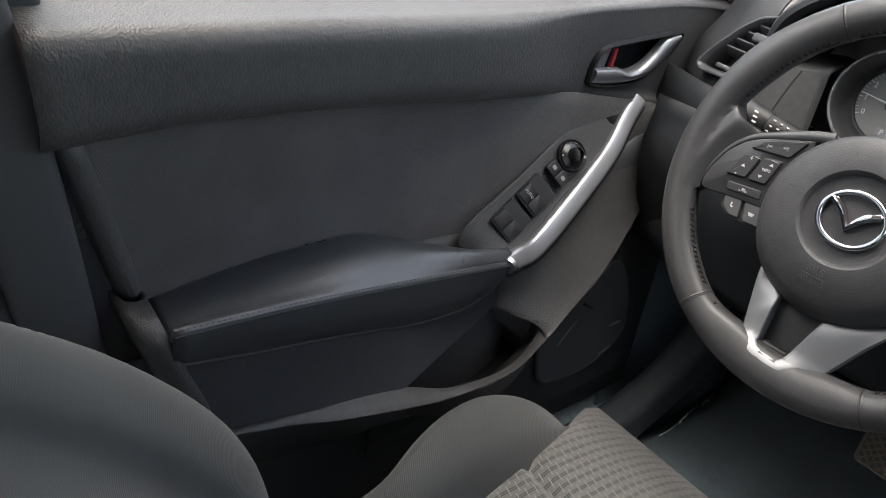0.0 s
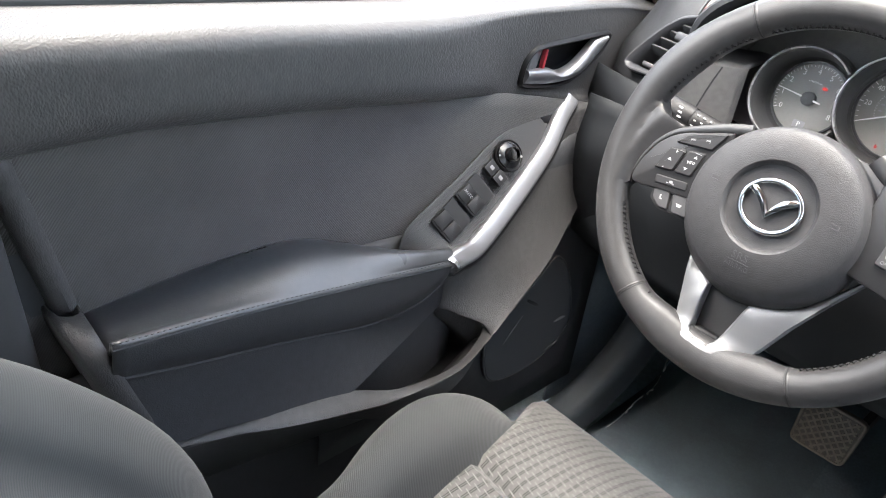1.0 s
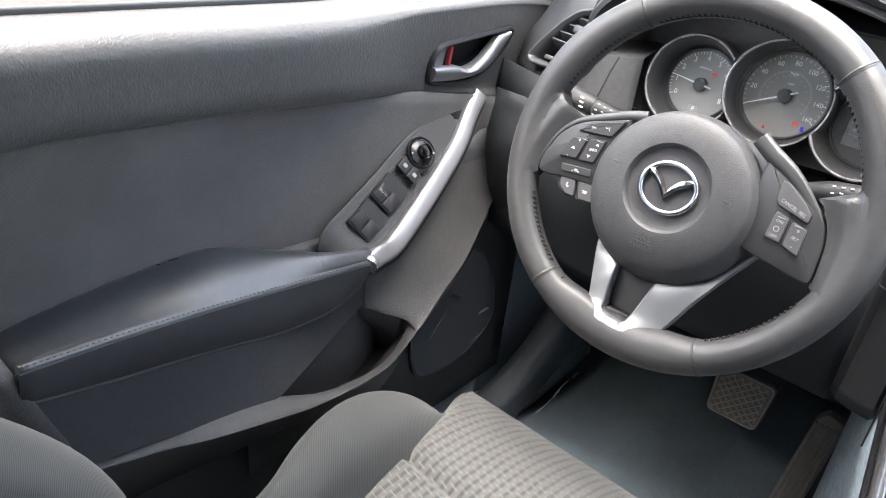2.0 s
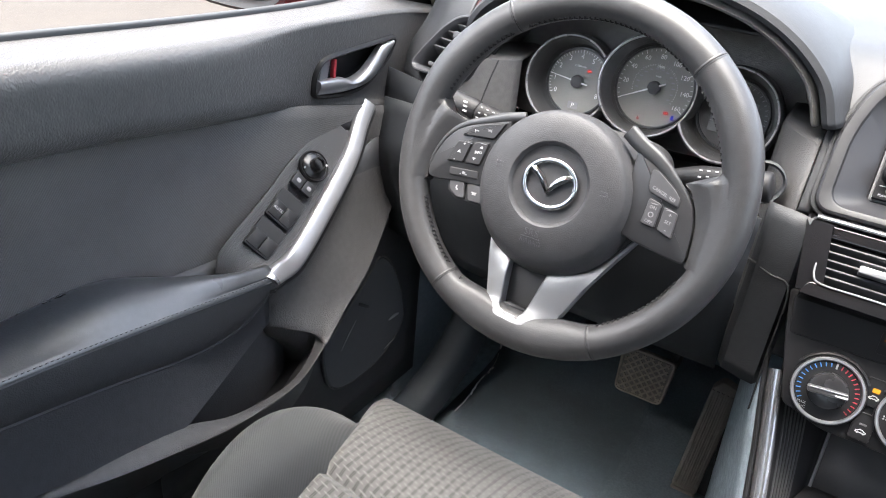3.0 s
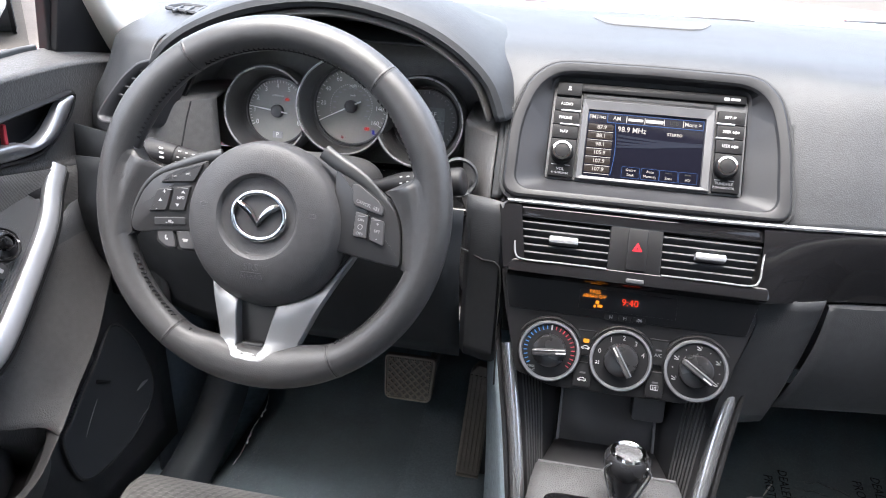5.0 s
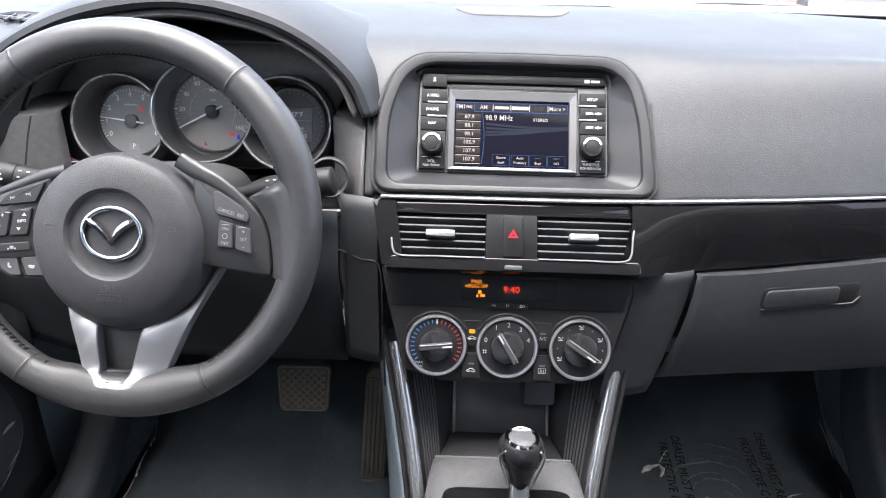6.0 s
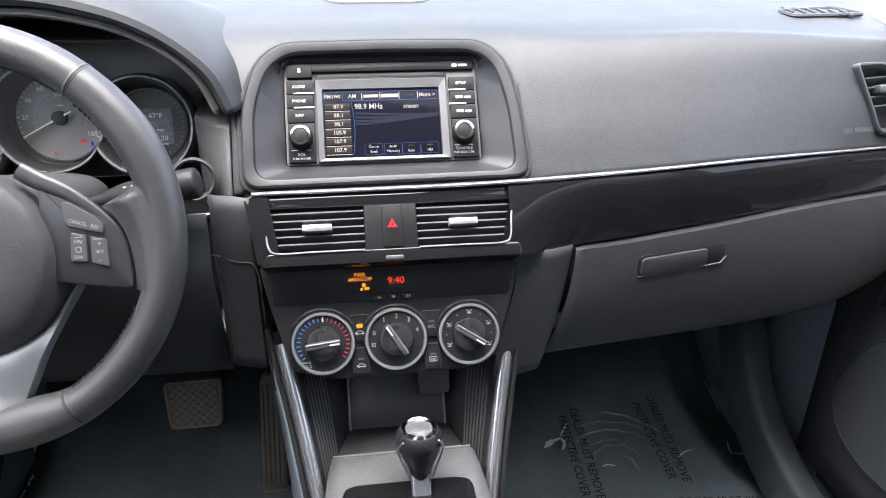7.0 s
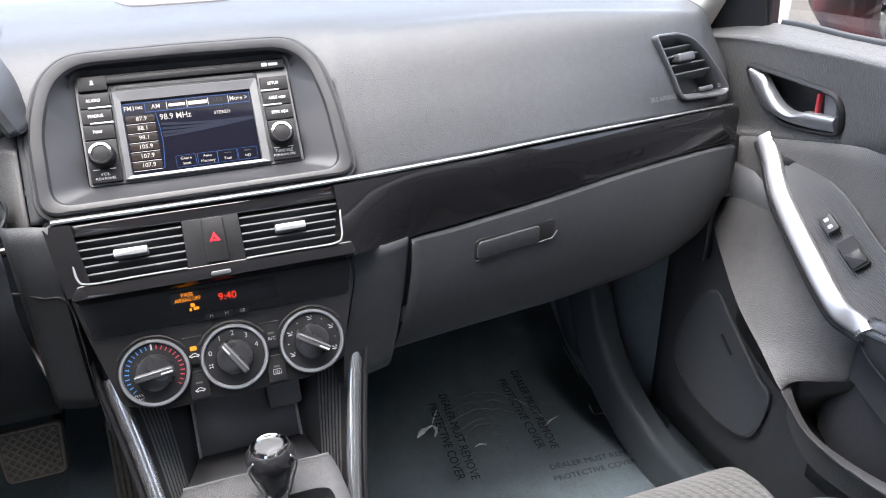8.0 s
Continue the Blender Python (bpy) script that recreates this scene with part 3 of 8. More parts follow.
    # cup behind the front of the armrest
    rows = [[at(0.728 - 0.045 * f, y, 0.512 - 0.022 * math.sin(math.pi * f) - (y - 0.26) * 0.1) for f in np.linspace(0, 1, 10)] for y in np.linspace(0.25, 0.42, 10)]
    part("pull_cup", loft(rows), PLASTIC_MATT, d, "", None, 0.002)
    # silver grab bar: a broad flat-faced bar with a dark underside and a thin bright lower edge
    path = spline([at(0.6605, 0.424, 0.487), at(0.662, 0.440, 0.4885), at(0.668, 0.4755, 0.4905), at(0.683, 0.543, 0.5235), at(0.705, 0.6236, 0.566), at(0.722, 0.666, 0.599), at(0.732, 0.696, 0.621)], 48)
    rows, under, bead = [], [], []
    for i, p in enumerate(path):
        f = i / 47
        w = 0.0110 + 0.0020 * math.sin(math.pi * min(f * 1.1, 1.0)) + 0.0015 * smooth(0.7, 1, f)
        way = (path[min(i + 1, 47)] - path[max(i - 1, 0)]).normalized()
        inn = Vector((-s * 0.80, -0.35, 0.50))
        side = way.cross(inn).normalized()
        side = side if side.z < 0 else -side
        out = side.cross(way).normalized()
        out = out if out.x * s < 0 else -out
        row = []
        for a in np.linspace(0, 2 * math.pi, 25)[:-1]:
            c, q = math.cos(a), math.sin(a)
            row.append(p + side * (w * math.copysign(abs(c) ** 0.5, c)) + out * (0.0085 * math.copysign(abs(q) ** 0.75, q)))
        rows.append(row)
        under.append(p + side * (w + 0.0015) - out * 0.006)
        bead.append(p + side * (w + 0.0042) - out * 0.0095)
    bar = part("grab_handle", loft(rows, True, None, True), SILVER, d, "satin silver grab handle")
    part("bar_underside", sweep(under[1:], circle(0.0052, 8)), PLASTIC, bar, "dark underside of the handle")
    part("bar_bead", sweep(bead[1:], circle(0.0012, 6)), RAIL, bar, "thin bright lower edge")
    collar = sweep(spline([at(0.6585, 0.4195, 0.4855), at(0.6595, 0.4225, 0.4865), at(0.660, 0.4245, 0.487)], 5), circle(0.0138, 16, 0.0118))
    part("handle_collar", collar, RAIL, d, "thin bright collar at the foot of the handle")
    part("handle_foot", sweep(spline([at(0.663, 0.424, 0.478), at(0.666, 0.442, 0.4765), at(0.672, 0.462, 0.481)], 8), circle(0.011, 12, 0.010)), PLASTIC_MATT, d)
    # ribbed switch panel behind the bar
    far = spline([at(0.710, 0.388, 0.492), at(0.713, 0.4024, 0.5156), at(0.7175, 0.446, 0.537), at(0.722, 0.4896, 0.5576), at(0.729, 0.548, 0.5873), at(0.733, 0.6035, 0.604), at(0.735, 0.6298, 0.6093)], 48)
    near = spline([at(0.674, 0.418, 0.486), at(0.676, 0.4450, 0.4905), at(0.680, 0.4800, 0.496), at(0.685, 0.5136, 0.5090), at(0.697, 0.571, 0.5369), at(0.710, 0.619, 0.5689), at(0.7235, 0.648, 0.594)], 48)
    part("switch_panel", loft([[a.lerp(b, f) for f in (-0.03, 0.0, 0.33, 0.66, 1.0, 1.06)] for a, b in zip(far, near)]), PLASTIC_MATT, d, "black ribbed switch panel", None, 0.003)
    cap_ = loft([[at(0.7345, 0.628, 0.6088), at(0.7375, 0.652, 0.613), at(0.738, 0.690, 0.6175)], [at(0.728, 0.638, 0.603), at(0.731, 0.655, 0.608), at(0.733, 0.685, 0.6125)], [at(0.7235, 0.643, 0.592), at(0.7245, 0.652, 0.597), at(0.726, 0.672, 0.604)]])
    part("panel_end", cap_, BEZEL_GREY, d, "grey end cap of the switch panel", None, 0.002)
    mid = at(0.7030, 0.5075, 0.5462)
    u = Vector((s * 0.12, 0.885, 0.451)).normalized()
    across = (far[22] - near[22]).normalized()
    base = frame_at(mid, u, across)
    if base.to_3x3().col[2].x * s > 0:
        base = frame_at(mid, u, -across)
    sgn = 1 if base.to_3x3().col[1].dot(across) > 0 else -1
    bm = bmesh.new()
    for k in range(24):
        line = [a.lerp(b, 0.02 + k * 0.0415) + base.to_3x3().col[2] * (0.0017 - 0.0006 * smooth(28, 42, i)) for i, (a, b) in enumerate(zip(far, near))]
        sweep(line[1:44], circle(0.0007, 5), (s, 0, 0.2), False, bm, [1.0 - 0.75 * smooth(28, 42, i) for i in range(43)])
    part("rib", bm, PLASTIC_MATT, d)
    if s < 0:
        # driver: four window rockers, two lock buttons, mirror knob
        for cx, cy in ((-0.062, 0.0), (-0.015, 0.0)):
            bm = plate(rect(0.042, 0.037, 0.003), 0.004, 0.0006, base, None, 0.0036)
            w = part("switch_well", bm, DARK, d)
            w.matrix_basis = Matrix.Identity(4)
            w.data.transform(Matrix.Translation(base.to_3x3() @ Vector((cx, cy, 0))))
            for k in (-1, 1):
                rock = plate(rect(0.021, 0.0172, 0.002), 0.006, 0.0015)
                rock.transform(Matrix.Translation((cx - 0.009, cy + k * 0.0089, 0.0072)) @ Matrix.Rotation(radians(-10), 4, "Y"))
                part("window_switch", rock, PLASTIC_KEY, d, "black window rocker switch", base)
        lettering("AUTO", 0.0055, -0.024, 0.008 * sgn, base, WHITE_PRINT, d, "switch_print", lift=0.0085, turn=-90 if sgn > 0 else 90)
        for k in (-1, 1):
            part("lock_button", plate(rect(0.017, 0.0155, 0.002, 0.026, k * 0.0085), 0.006, 0.001, None, None, 0.007), PLASTIC_KEY, d, "black lock button", base)
            bars([(0.026, k * 0.0085, 0.005, 0.006)], base, GREY_PRINT, d, "button_mark", 0.0075)
        bm = lathe([(0.021, 0.0), (0.021, 0.003), (0.0195, 0.0045), (0.018, 0.003)], 32)
        knob_m = base @ Matrix.Translation((0.058, 0.002, 0.0015))
        ring = part("knob_ring", bm, PLASTIC, d, "", knob_m)
        bm = lathe([(0.0165, 0.0), (0.0165, 0.004), (0.013, 0.006), (0.0095, 0.007), (0.009, 0.014), (0.0075, 0.0165), (0.0, 0.017)][:-1], 28)
        part("mirror_knob", bm, KNOB_BLACK, d, "satin black mirror adjuster knob", knob_m)
        bars([(0.012, -0.012, 0.003, 0.003), (-0.012, 0.01, 0.003, 0.002)], knob_m, WHITE_PRINT, d, "knob_mark", 0.0055)
    else:
        part("lock_button", plate(rect(0.024, 0.016, 0.003, 0.035, 0.004), 0.006, 0.001, None, None, 0.007), PLASTIC_KEY, d, "black lock button", base)
        bars([(0.030, 0.004, 0.005, 0.006), (0.040, 0.004, 0.005, 0.006)], base, GREY_PRINT, d, "button_mark", 0.0075)
        part("switch_well", plate(rect(0.040, 0.021, 0.003, -0.012, 0.0), 0.004, 0.0006, None, None, 0.0038), DARK, d, "", base)
        rock = plate(rect(0.019, 0.019, 0.002), 0.006, 0.0015)
        rock.transform(Matrix.Translation((-0.021, 0.0, 0.0075)) @ Matrix.Rotation(radians(-10), 4, "Y"))
        part("window_switch", rock, PLASTIC_KEY, d, "black window rocker switch", base)
    # release handle: bezel, cup, silver lever, lock flap
    bm = bmesh.new()
    loft([[Vector((*p, h)) for p in inset(outline, k)] for k, h in ((-0.001, -0.016), (0.0, 0.0015), (0.001, 0.003), (0.003, 0.0045), (0.0055, 0.003), (0.006, -0.001))], True, bm)
    bez = part("handle_bezel", bm, PLASTIC, d, "black handle surround", hm)
    bm = bmesh.new()
    loft([[Vector((*p, h)) for p in inset(outline, k)] for k, h in ((0.005, 0.001), (0.008, -0.012), (0.014, -0.022), (0.02, -0.024))], True, bm)
    face = bm.faces.new([v for v in list(bm.verts)[-len(outline):]])
    part("handle_cup", bm, PLASTIC, d, "", hm)
    upper = spline([Vector((g * a, b, 0)) for a, b in ((-0.079, -0.0045), (-0.036, -0.0075), (-0.0145, -0.0140), (0.0080, -0.0085), (0.0245, 0.0065), (0.0400, 0.0245), (0.0635, 0.0305))], 36)
    lower = spline([Vector((g * a, b, 0)) for a, b in ((-0.079, -0.0235), (-0.038, -0.0285), (-0.0010, -0.0287), (0.026, -0.0240), (0.0420, -0.0150), (0.0590, 0.0035), (0.0695, 0.0225))], 36)
    rows = []
    for i, (a, b) in enumerate(zip(upper, lower)):
        k = 0.6 + 0.4 * math.sin(math.pi * i / 35)
        rows.append([a.lerp(b, f) + Vector((0, 0, h * k)) for f, h in ((0.05, -0.006), (0.0, 0.004), (0.08, 0.0085), (0.2, 0.0105), (0.35, 0.0105), (0.6, 0.0085), (0.85, 0.0055), (0.97, 0.003), (1.0, -0.001), (0.9, -0.006))])
    part("release_lever", loft(rows, True, None, True), SILVER, d, "satin silver release lever", hm)
    flap = plate(rounded([(-0.012, -0.015), (0.012, -0.015), (0.013, 0.02), (-0.012, 0.015)], 0.005), 0.008, 0.002)
    part("lock_flap", flap, PLASTIC_GREY, d, "grey lock flap", hm @ Matrix.Translation((g * -0.064, 0.003, -0.003)) @ Matrix.Rotation(radians(14 * g), 4, "Y"))
    part("lock_mark", plate(rect(0.0048, 0.027, 0.0015), 0.006, 0.001), RED_MARK, d, "red unlocked mark", hm @ Matrix.Translation((g * -0.0465, 0.0045, -0.001)) @ Matrix.Rotation(radians(8 * g), 4, "Z"))
    # lower lining: base sheet, sweeping panel round the map pocket, speaker grille
    rows = [[at(0.712 + 0.006 * math.sin(y * 5), y, 0.08 + (0.48 + 0.1 * smooth(0.5, 0.7, y) - 0.08) * v) for y in np.linspace(-0.02, 0.83, 24)] for v in np.linspace(0, 1, 12)]
    part("lower_panel", loft(rows), VINYL_LOW, d, "", None, 0.003)
    # a ledge that slopes out of the lining, runs forward as the lip of the map pocket and climbs towards the hinge
    crease = [(0.676, 0.05, 0.392), (0.664, 0.1409, 0.3764), (0.65, 0.1991, 0.3662), (0.64, 0.2763, 0.3507), (0.635, 0.3436, 0.338), (0.632, 0.4353, 0.3347), (0.635, 0.4871, 0.3577), (0.636, 0.4957, 0.3641), (0.637, 0.5038, 0.3671), (0.639, 0.5159, 0.3734), (0.645, 0.5477, 0.3893), (0.660, 0.6186, 0.4185), (0.690, 0.7035, 0.4604), (0.705, 0.745, 0.485)]
    inner = [(0.677, 0.05, 0.3935), (0.670, 0.1484, 0.3800), (0.667, 0.2119, 0.3740), (0.658, 0.2874, 0.3600), (0.645, 0.3500, 0.3400), (0.643, 0.4420, 0.3310), (0.650, 0.4940, 0.3580), (0.665, 0.5011, 0.3650), (0.680, 0.4845, 0.3765), (0.700, 0.4561, 0.3850), (0.700, 0.4620, 0.405), (0.702, 0.4750, 0.448), (0.708, 0.5600, 0.505), (0.716, 0.700, 0.570)]
    wall = [0.0, 0.0, 0.1, 1.0, 1.0, 1.0, 1.0, 0.9, 0.6, 0.2, 0.0, 0.0, 0.0, 0.0]
    rows = []
    n_ = 60
    for b, a, w in zip(spline(crease, n_), spline(inner, n_), np.interp(np.linspace(0, 13, n_), range(14), wall)):
        b, a = at(*b), at(*a)
        o = Vector((-s, 0, 0))
        rows.append([Vector((s * 0.714, a.y, a.z + 0.004 - 0.075 * w)), a + Vector((s * 0.004 * (1 + w), 0, 0.002 - 0.05 * w)), a + Vector((s * 0.0015, 0, 0)), a.lerp(b, 0.08), a.lerp(b, 0.3) + o * 0.001, a.lerp(b, 0.6) + o * 0.002, a.lerp(b, 0.9) + o * 0.001, b, b + Vector((s * 0.003, 0, -0.004)), b + Vector((s * 0.012, 0.0, -0.012)), b + Vector((s * 0.035, 0.004, -0.035)), Vector((s * 0.712, b.y + 0.01, b.z - 0.10))])
    part("pocket_panel", loft(rows), VINYL_COARSE, d, "grained ledge sweeping round the open map pocket", None, 0.002, 50)
    rows = [[at(0.7105 - 0.003 * math.sin(math.pi * f), y, z) for y in np.linspace(0.28, 0.49, 10)] for f, z in zip(np.linspace(0, 1, 8), np.linspace(0.20, 0.45, 8))]
    part("map_pocket", loft(rows), VINYL_LOW, d, "dark back wall of the map pocket", None, 0.002)
    # smooth panel between the armrest and the ledge; its front edge slants over the pocket
    rows = []
    for y in np.linspace(0.045, 0.462, 36):
        f = smooth(0.287, 0.47, y)
        g_ = min(max((y - 0.287) / 0.17, 0.0), 1.0)
        top, x0 = arm_low(min(y, 0.4407)) - 0.003, 0.676 + 0.024 * f
        foot, x1 = (0.3945 - 0.0345 * smooth(0.05, 0.287, y) * (0.6 + 0.4 * y / 0.287) if y < 0.287 else 0.360 + 0.030 * g_), (0.6775 - 0.019 * min((y - 0.045) / 0.242, 1.0) if y < 0.287 else 0.6585 + 0.042 * g_)
        rows.append([at(x0 + 0.01, y, top + 0.006), at(x0, y, top)] + [at(x0 + (x1 - x0) * v + 0.003 * math.sin(math.pi * v), y, top + (foot - top) * v) for v in (0.1, 0.3, 0.5, 0.7, 0.9)] + [at(x1, y, foot), at(x1 + 0.006, y, foot - 0.004)])
    part("lower_lining", loft(rows), VINYL_LOW, d, "smooth dark lining below the armrest", None, 0.002)
    grille_edge = spline([Vector((a, b, 0)) for a, b in ((0.785, 0.22), (0.758, 0.32), (0.713, 0.375), (0.672, 0.348), (0.60, 0.293), (0.572, 0.27), (0.59, 0.19), (0.65, 0.165), (0.73, 0.172))], 48, True)
    centre = Vector((0.68, 0.26, 0))
    rows = [[at(0.7085 + h, *(centre + (g_ - centre) * f).xy) for g_ in grille_edge] for f, h in ((1.0, 0.003), (0.99, -0.002), (0.97, -0.0035), (0.95, -0.003))]
    bm = loft(rows, True)
    bm.faces.new(list(bm.verts)[-48:])
    part("speaker_grille", bm, GRILLE, d, "black perforated speaker grille", None, 0.001)
    part("grille_edge", sweep([at(0.7055, g_.x, g_.y) for g_ in grille_edge], circle(0.0012, 6), (s, 0, 0.01), True), VINYL_COARSE, d)
    if s < 0:
        for y0, z0, y1, z1, w in ((0.738, 0.239, 0.768, 0.238, 0.0035), (0.613, 0.249, 0.649, 0.288, 0.0008), (0.729, 0.183, 0.763, 0.189, 0.0012)):
            mark = spline([at(0.7035, y0, z0), at(0.7032, (y0 + y1) / 2, (z0 + z1) / 2 + 0.002), at(0.7035, y1, z1)], 8)
            part("pale_mark", sweep(mark, circle(w, 6, 0.0006), (s, 0, 0.01), False, None, [0.3 + 0.7 * math.sin(math.pi * i / 7) for i in range(8)]), GREY_PRINT, d, "small pale mark on the lower door")
    badge = frame_at(at(0.7035, 0.668, 0.305), (0, -s * 0.8, -0.6) if s > 0 else (0, -0.8, 0.6), (0, -0.6, 0.8))
    part("badge", box((0.034, 0.0055, 0.002), 0.0006, (0, 0, 0)), BEZEL_GREY, d, "small plain grey badge", badge)
    return d


door(-1, "door_1", "black driver's door lining with silver grab handle, closed")
door(1, "door_2", "black passenger's door lining with silver grab handle, closed")


# ---- the cabin shell ----
def sheet(points_a, points_b, n=24, m=6):
    a, b = spline(points_a, n), spline(points_b, n)
    return loft([[p.lerp(q, f) for p, q in zip(a, b)] for f in np.linspace(0, 1, m)])


# floor with the rise of the toe board
prof = [(-1.9, 0.02), (0.0, 0.02), (0.6, 0.02), (0.9, 0.02), (1.02, 0.025), (1.12, 0.06), (1.2, 0.2), (1.24, 0.5)]
rows = [[Vector((x, *p[1:])) for x in np.linspace(-0.78, 0.78, 14)] for p in spline([(0, *q) for q in prof], 40)]
whole("floor", loft(rows), CARPET, "dark carpeted cabin floor with sloping toe board", "floor", "", "structure", 0.01)
# roof lining and pillars
rows = [[Vector((x, y, 1.26 - 0.05 * (x / 0.62) ** 2 - 0.06 * smooth(0.1, 0.5, y))) for x in np.linspace(-0.62, 0.62, 16)] for y in np.linspace(-1.7, 0.42, 16)]
whole("ceiling", loft(rows), CREAM, "pale cloth roof lining", "ceiling", "", "structure", 0.02)
for s in (-1, 1):
    section = rounded([(-0.035, -0.03), (0.035, -0.03), (0.03, 0.04), (-0.03, 0.04)], 0.015, 3)
    path = spline([(s * 0.752, 0.98, 0.64), (s * 0.745, 0.9, 0.735), (s * 0.735, 0.84, 0.80), (s * 0.71, 0.72, 0.93), (s * 0.66, 0.5, 1.12), (s * 0.61, 0.32, 1.2)], 24)
    whole("pillar_front", sweep(path, section, (0, 0.6, 1)), CREAM, "cream plastic windscreen pillar trim", "pillar", "windscreen pillars", "structure")
    post = sweep(spline([(s * 0.76, -0.02, 0.05), (s * 0.76, -0.03, 0.5), (s * 0.755, -0.05, 0.8), (s * 0.70, -0.1, 1.05), (s * 0.62, -0.14, 1.24)], 20), rounded([(-0.05, -0.03), (0.05, -0.03), (0.05, 0.03), (-0.05, 0.03)], 0.012, 3), (0, 1, 0))
    whole("pillar_middle", post, PLASTIC_MATT, "black plastic middle pillar trim", "pillar", "middle pillars", "structure")
    rows = [[Vector((s * (0.716 + 0.02 * smooth(-0.1, -0.03, y) - 0.012 * math.exp(-(((z - 0.52) / 0.04) ** 2)) + 0.03 * smooth(0.72, 0.85, z)), y, z)) for z in np.linspace(0.0, 0.86, 30)] for y in np.linspace(-0.42, -0.022, 16)]
    whole("pillar_trim", loft(rows), VINYL_LOW, "dark lower trim of the middle pillar", "pillar", "middle pillar trims", "structure", 0.006)
    seal_ = [Vector((s * (0.742 - 0.03 * smooth(0.75, 1.2, z)), -0.012 + 0.065 * smooth(0.7, 0.3, z), z)) for z in np.linspace(0.03, 1.1, 30)]
    whole("door_seal", sweep(seal_, rect(0.03, 0.02, 0.008), (s, 0, 0)), RUBBER_SEAL, "black rubber door seal along the pillar", "seal", "door seals", "structure")
    rows = [[Vector((s * x, y, z)) for x, z in ((0.745, 0.05), (0.735, 0.3), (0.72, 0.6), (0.725, 0.75), (0.75, 0.8))] for y in np.linspace(-1.7, -0.08, 10)]
    whole("rear_side_lining", loft(rows), VINYL_LOW, "dark rear side lining below the window", "door", "rear side linings", "structure", 0.01)
    rail = sweep(spline([(s * 0.66, 0.4, 1.16), (s * 0.64, 0.1, 1.22), (s * 0.63, -0.8, 1.23), (s * 0.62, -1.7, 1.15)], 20), circle(0.03, 10))
    whole("roof_rail", rail, CREAM, "pale roof edge trim above the doors", "trim", "roof edge trims", "structure")
    # added dark sheet that blocks the open gap between sill and door
    gap_ = loft([[Vector((s * 0.75, y, z)) for y in np.linspace(-0.1, 1.2, 8)] for z in np.linspace(-0.06, 0.42, 4)])
    whole("door_gap", gap_, RUBBER_SEAL, "dark sheet added to close the gap below the door", "seal", "lower door seals", "structure", 0.004)
    # window frame corner with the black mirror cover
    cover = thing("window_corner", (s * 0.745, 0.78, 0.76), "black plastic window corner cover inside the mirror", "trim", "window corners", "structure")
    tri_ = rounded([(0.0, 0.0), (0.155, -0.035), (0.15, -0.005), (0.03, 0.17), (0.0, 0.17)], 0.006, 3)
    part("cover", plate(tri_, 0.02, 0.004, frame_at((s * 0.745, 0.738, 0.762), (0, 1, 0), (s * -0.25, 0, 1)), None, 0.012), PLASTIC, cover)
    part("window_post", sweep([(s * 0.75, 0.742, 0.755), (s * 0.71, 0.72, 0.95), (s * 0.66, 0.57, 1.1)], rect(0.016, 0.012, 0.004), (0, 1, 0)), PLASTIC, cover)
    part("cover_box", box((0.022, 0.065, 0.16), 0.008, (s * 0.735, 0.775, 0.90)), PLASTIC, cover)
    pane = loft([[Vector((s * (0.755 - 0.13 * f), y, 0.77 + 0.43 * f)) for y in (-0.02, 0.15, 0.3, 0.5, 0.72 - 0.15 * f)] for f in (0, 0.33, 0.66, 1)])
    w = whole("window_1" if s < 0 else "window_2", pane, GLASS, "clear side window glass, closed", "window", "side windows", "structure")
    w.visible_shadow = False
for s in (-1, 1):
    pane = loft([[Vector((s * (0.755 - 0.13 * f), y, 0.79 + 0.42 * f)) for y in (-1.7, -1.2, -0.6, -0.12)] for f in (0, 0.5, 1)])
    whole("rear_window", pane, PRIVACY, "dark tinted rear side window", "window", "rear windows", "structure")
pane = loft([[Vector((x, -1.74 + 0.12 * f, 0.78 + 0.44 * f)) for x in (-0.7, 0, 0.7)] for f in (0, 1)])
whole("rear_window", pane, PRIVACY, "dark tinted tailgate window", "window", "rear windows", "structure")
back = box((1.5, 0.04, 0.8), 0.02, (0, -1.75, 0.4))
whole("rear_lining", back, VINYL_LOW, "dark lining at the rear of the cabin", "wall", "", "structure")
screen = loft([[Vector((x * (0.72 - 0.12 * f), 1.22 - 0.82 * f - 0.05 * x * x, 0.80 + 0.42 * f)) for x in np.linspace(-1, 1, 13)] for f in np.linspace(0, 1, 6)])
w = whole("windscreen", screen, SCREEN_GLASS, "clear curved windscreen", "windscreen", "", "structure")
w.visible_shadow = False

# ---- outside ----
ground = bmesh.new()
bmesh.ops.create_grid(ground, x_segments=4, y_segments=4, size=900.0)
ground.transform(Matrix.Translation((0, 0, -0.55)))
whole("ground", ground, PAVING, "pale sunlit concrete parking lot", "ground", "", "structure")
bonnet = loft([[Vector((x, y, 0.775 - 0.03 * smooth(1.25, 2.3, y) - 0.25 * smooth(2.0, 2.45, y) - 0.05 * abs(x) ** 3)) for x in np.linspace(-0.78, 0.78, 20)] for y in np.linspace(1.2, 2.4, 16)])
whole("bonnet", bonnet, RED_PAINT, "red painted car bonnet", "bonnet", "", "structure", 0.01)


# ---- dashboard ----
DASH = thing("dashboard", (0, 0.75, 0.45), "black grained dashboard with gloss black and silver trim", "dashboard", "", "structure")
band_top_z = curve((-0.16, 0.657), (0.148, 0.660), (0.264, 0.665), (0.408, 0.672), (0.534, 0.671), (0.688, 0.662), (0.73, 0.657))
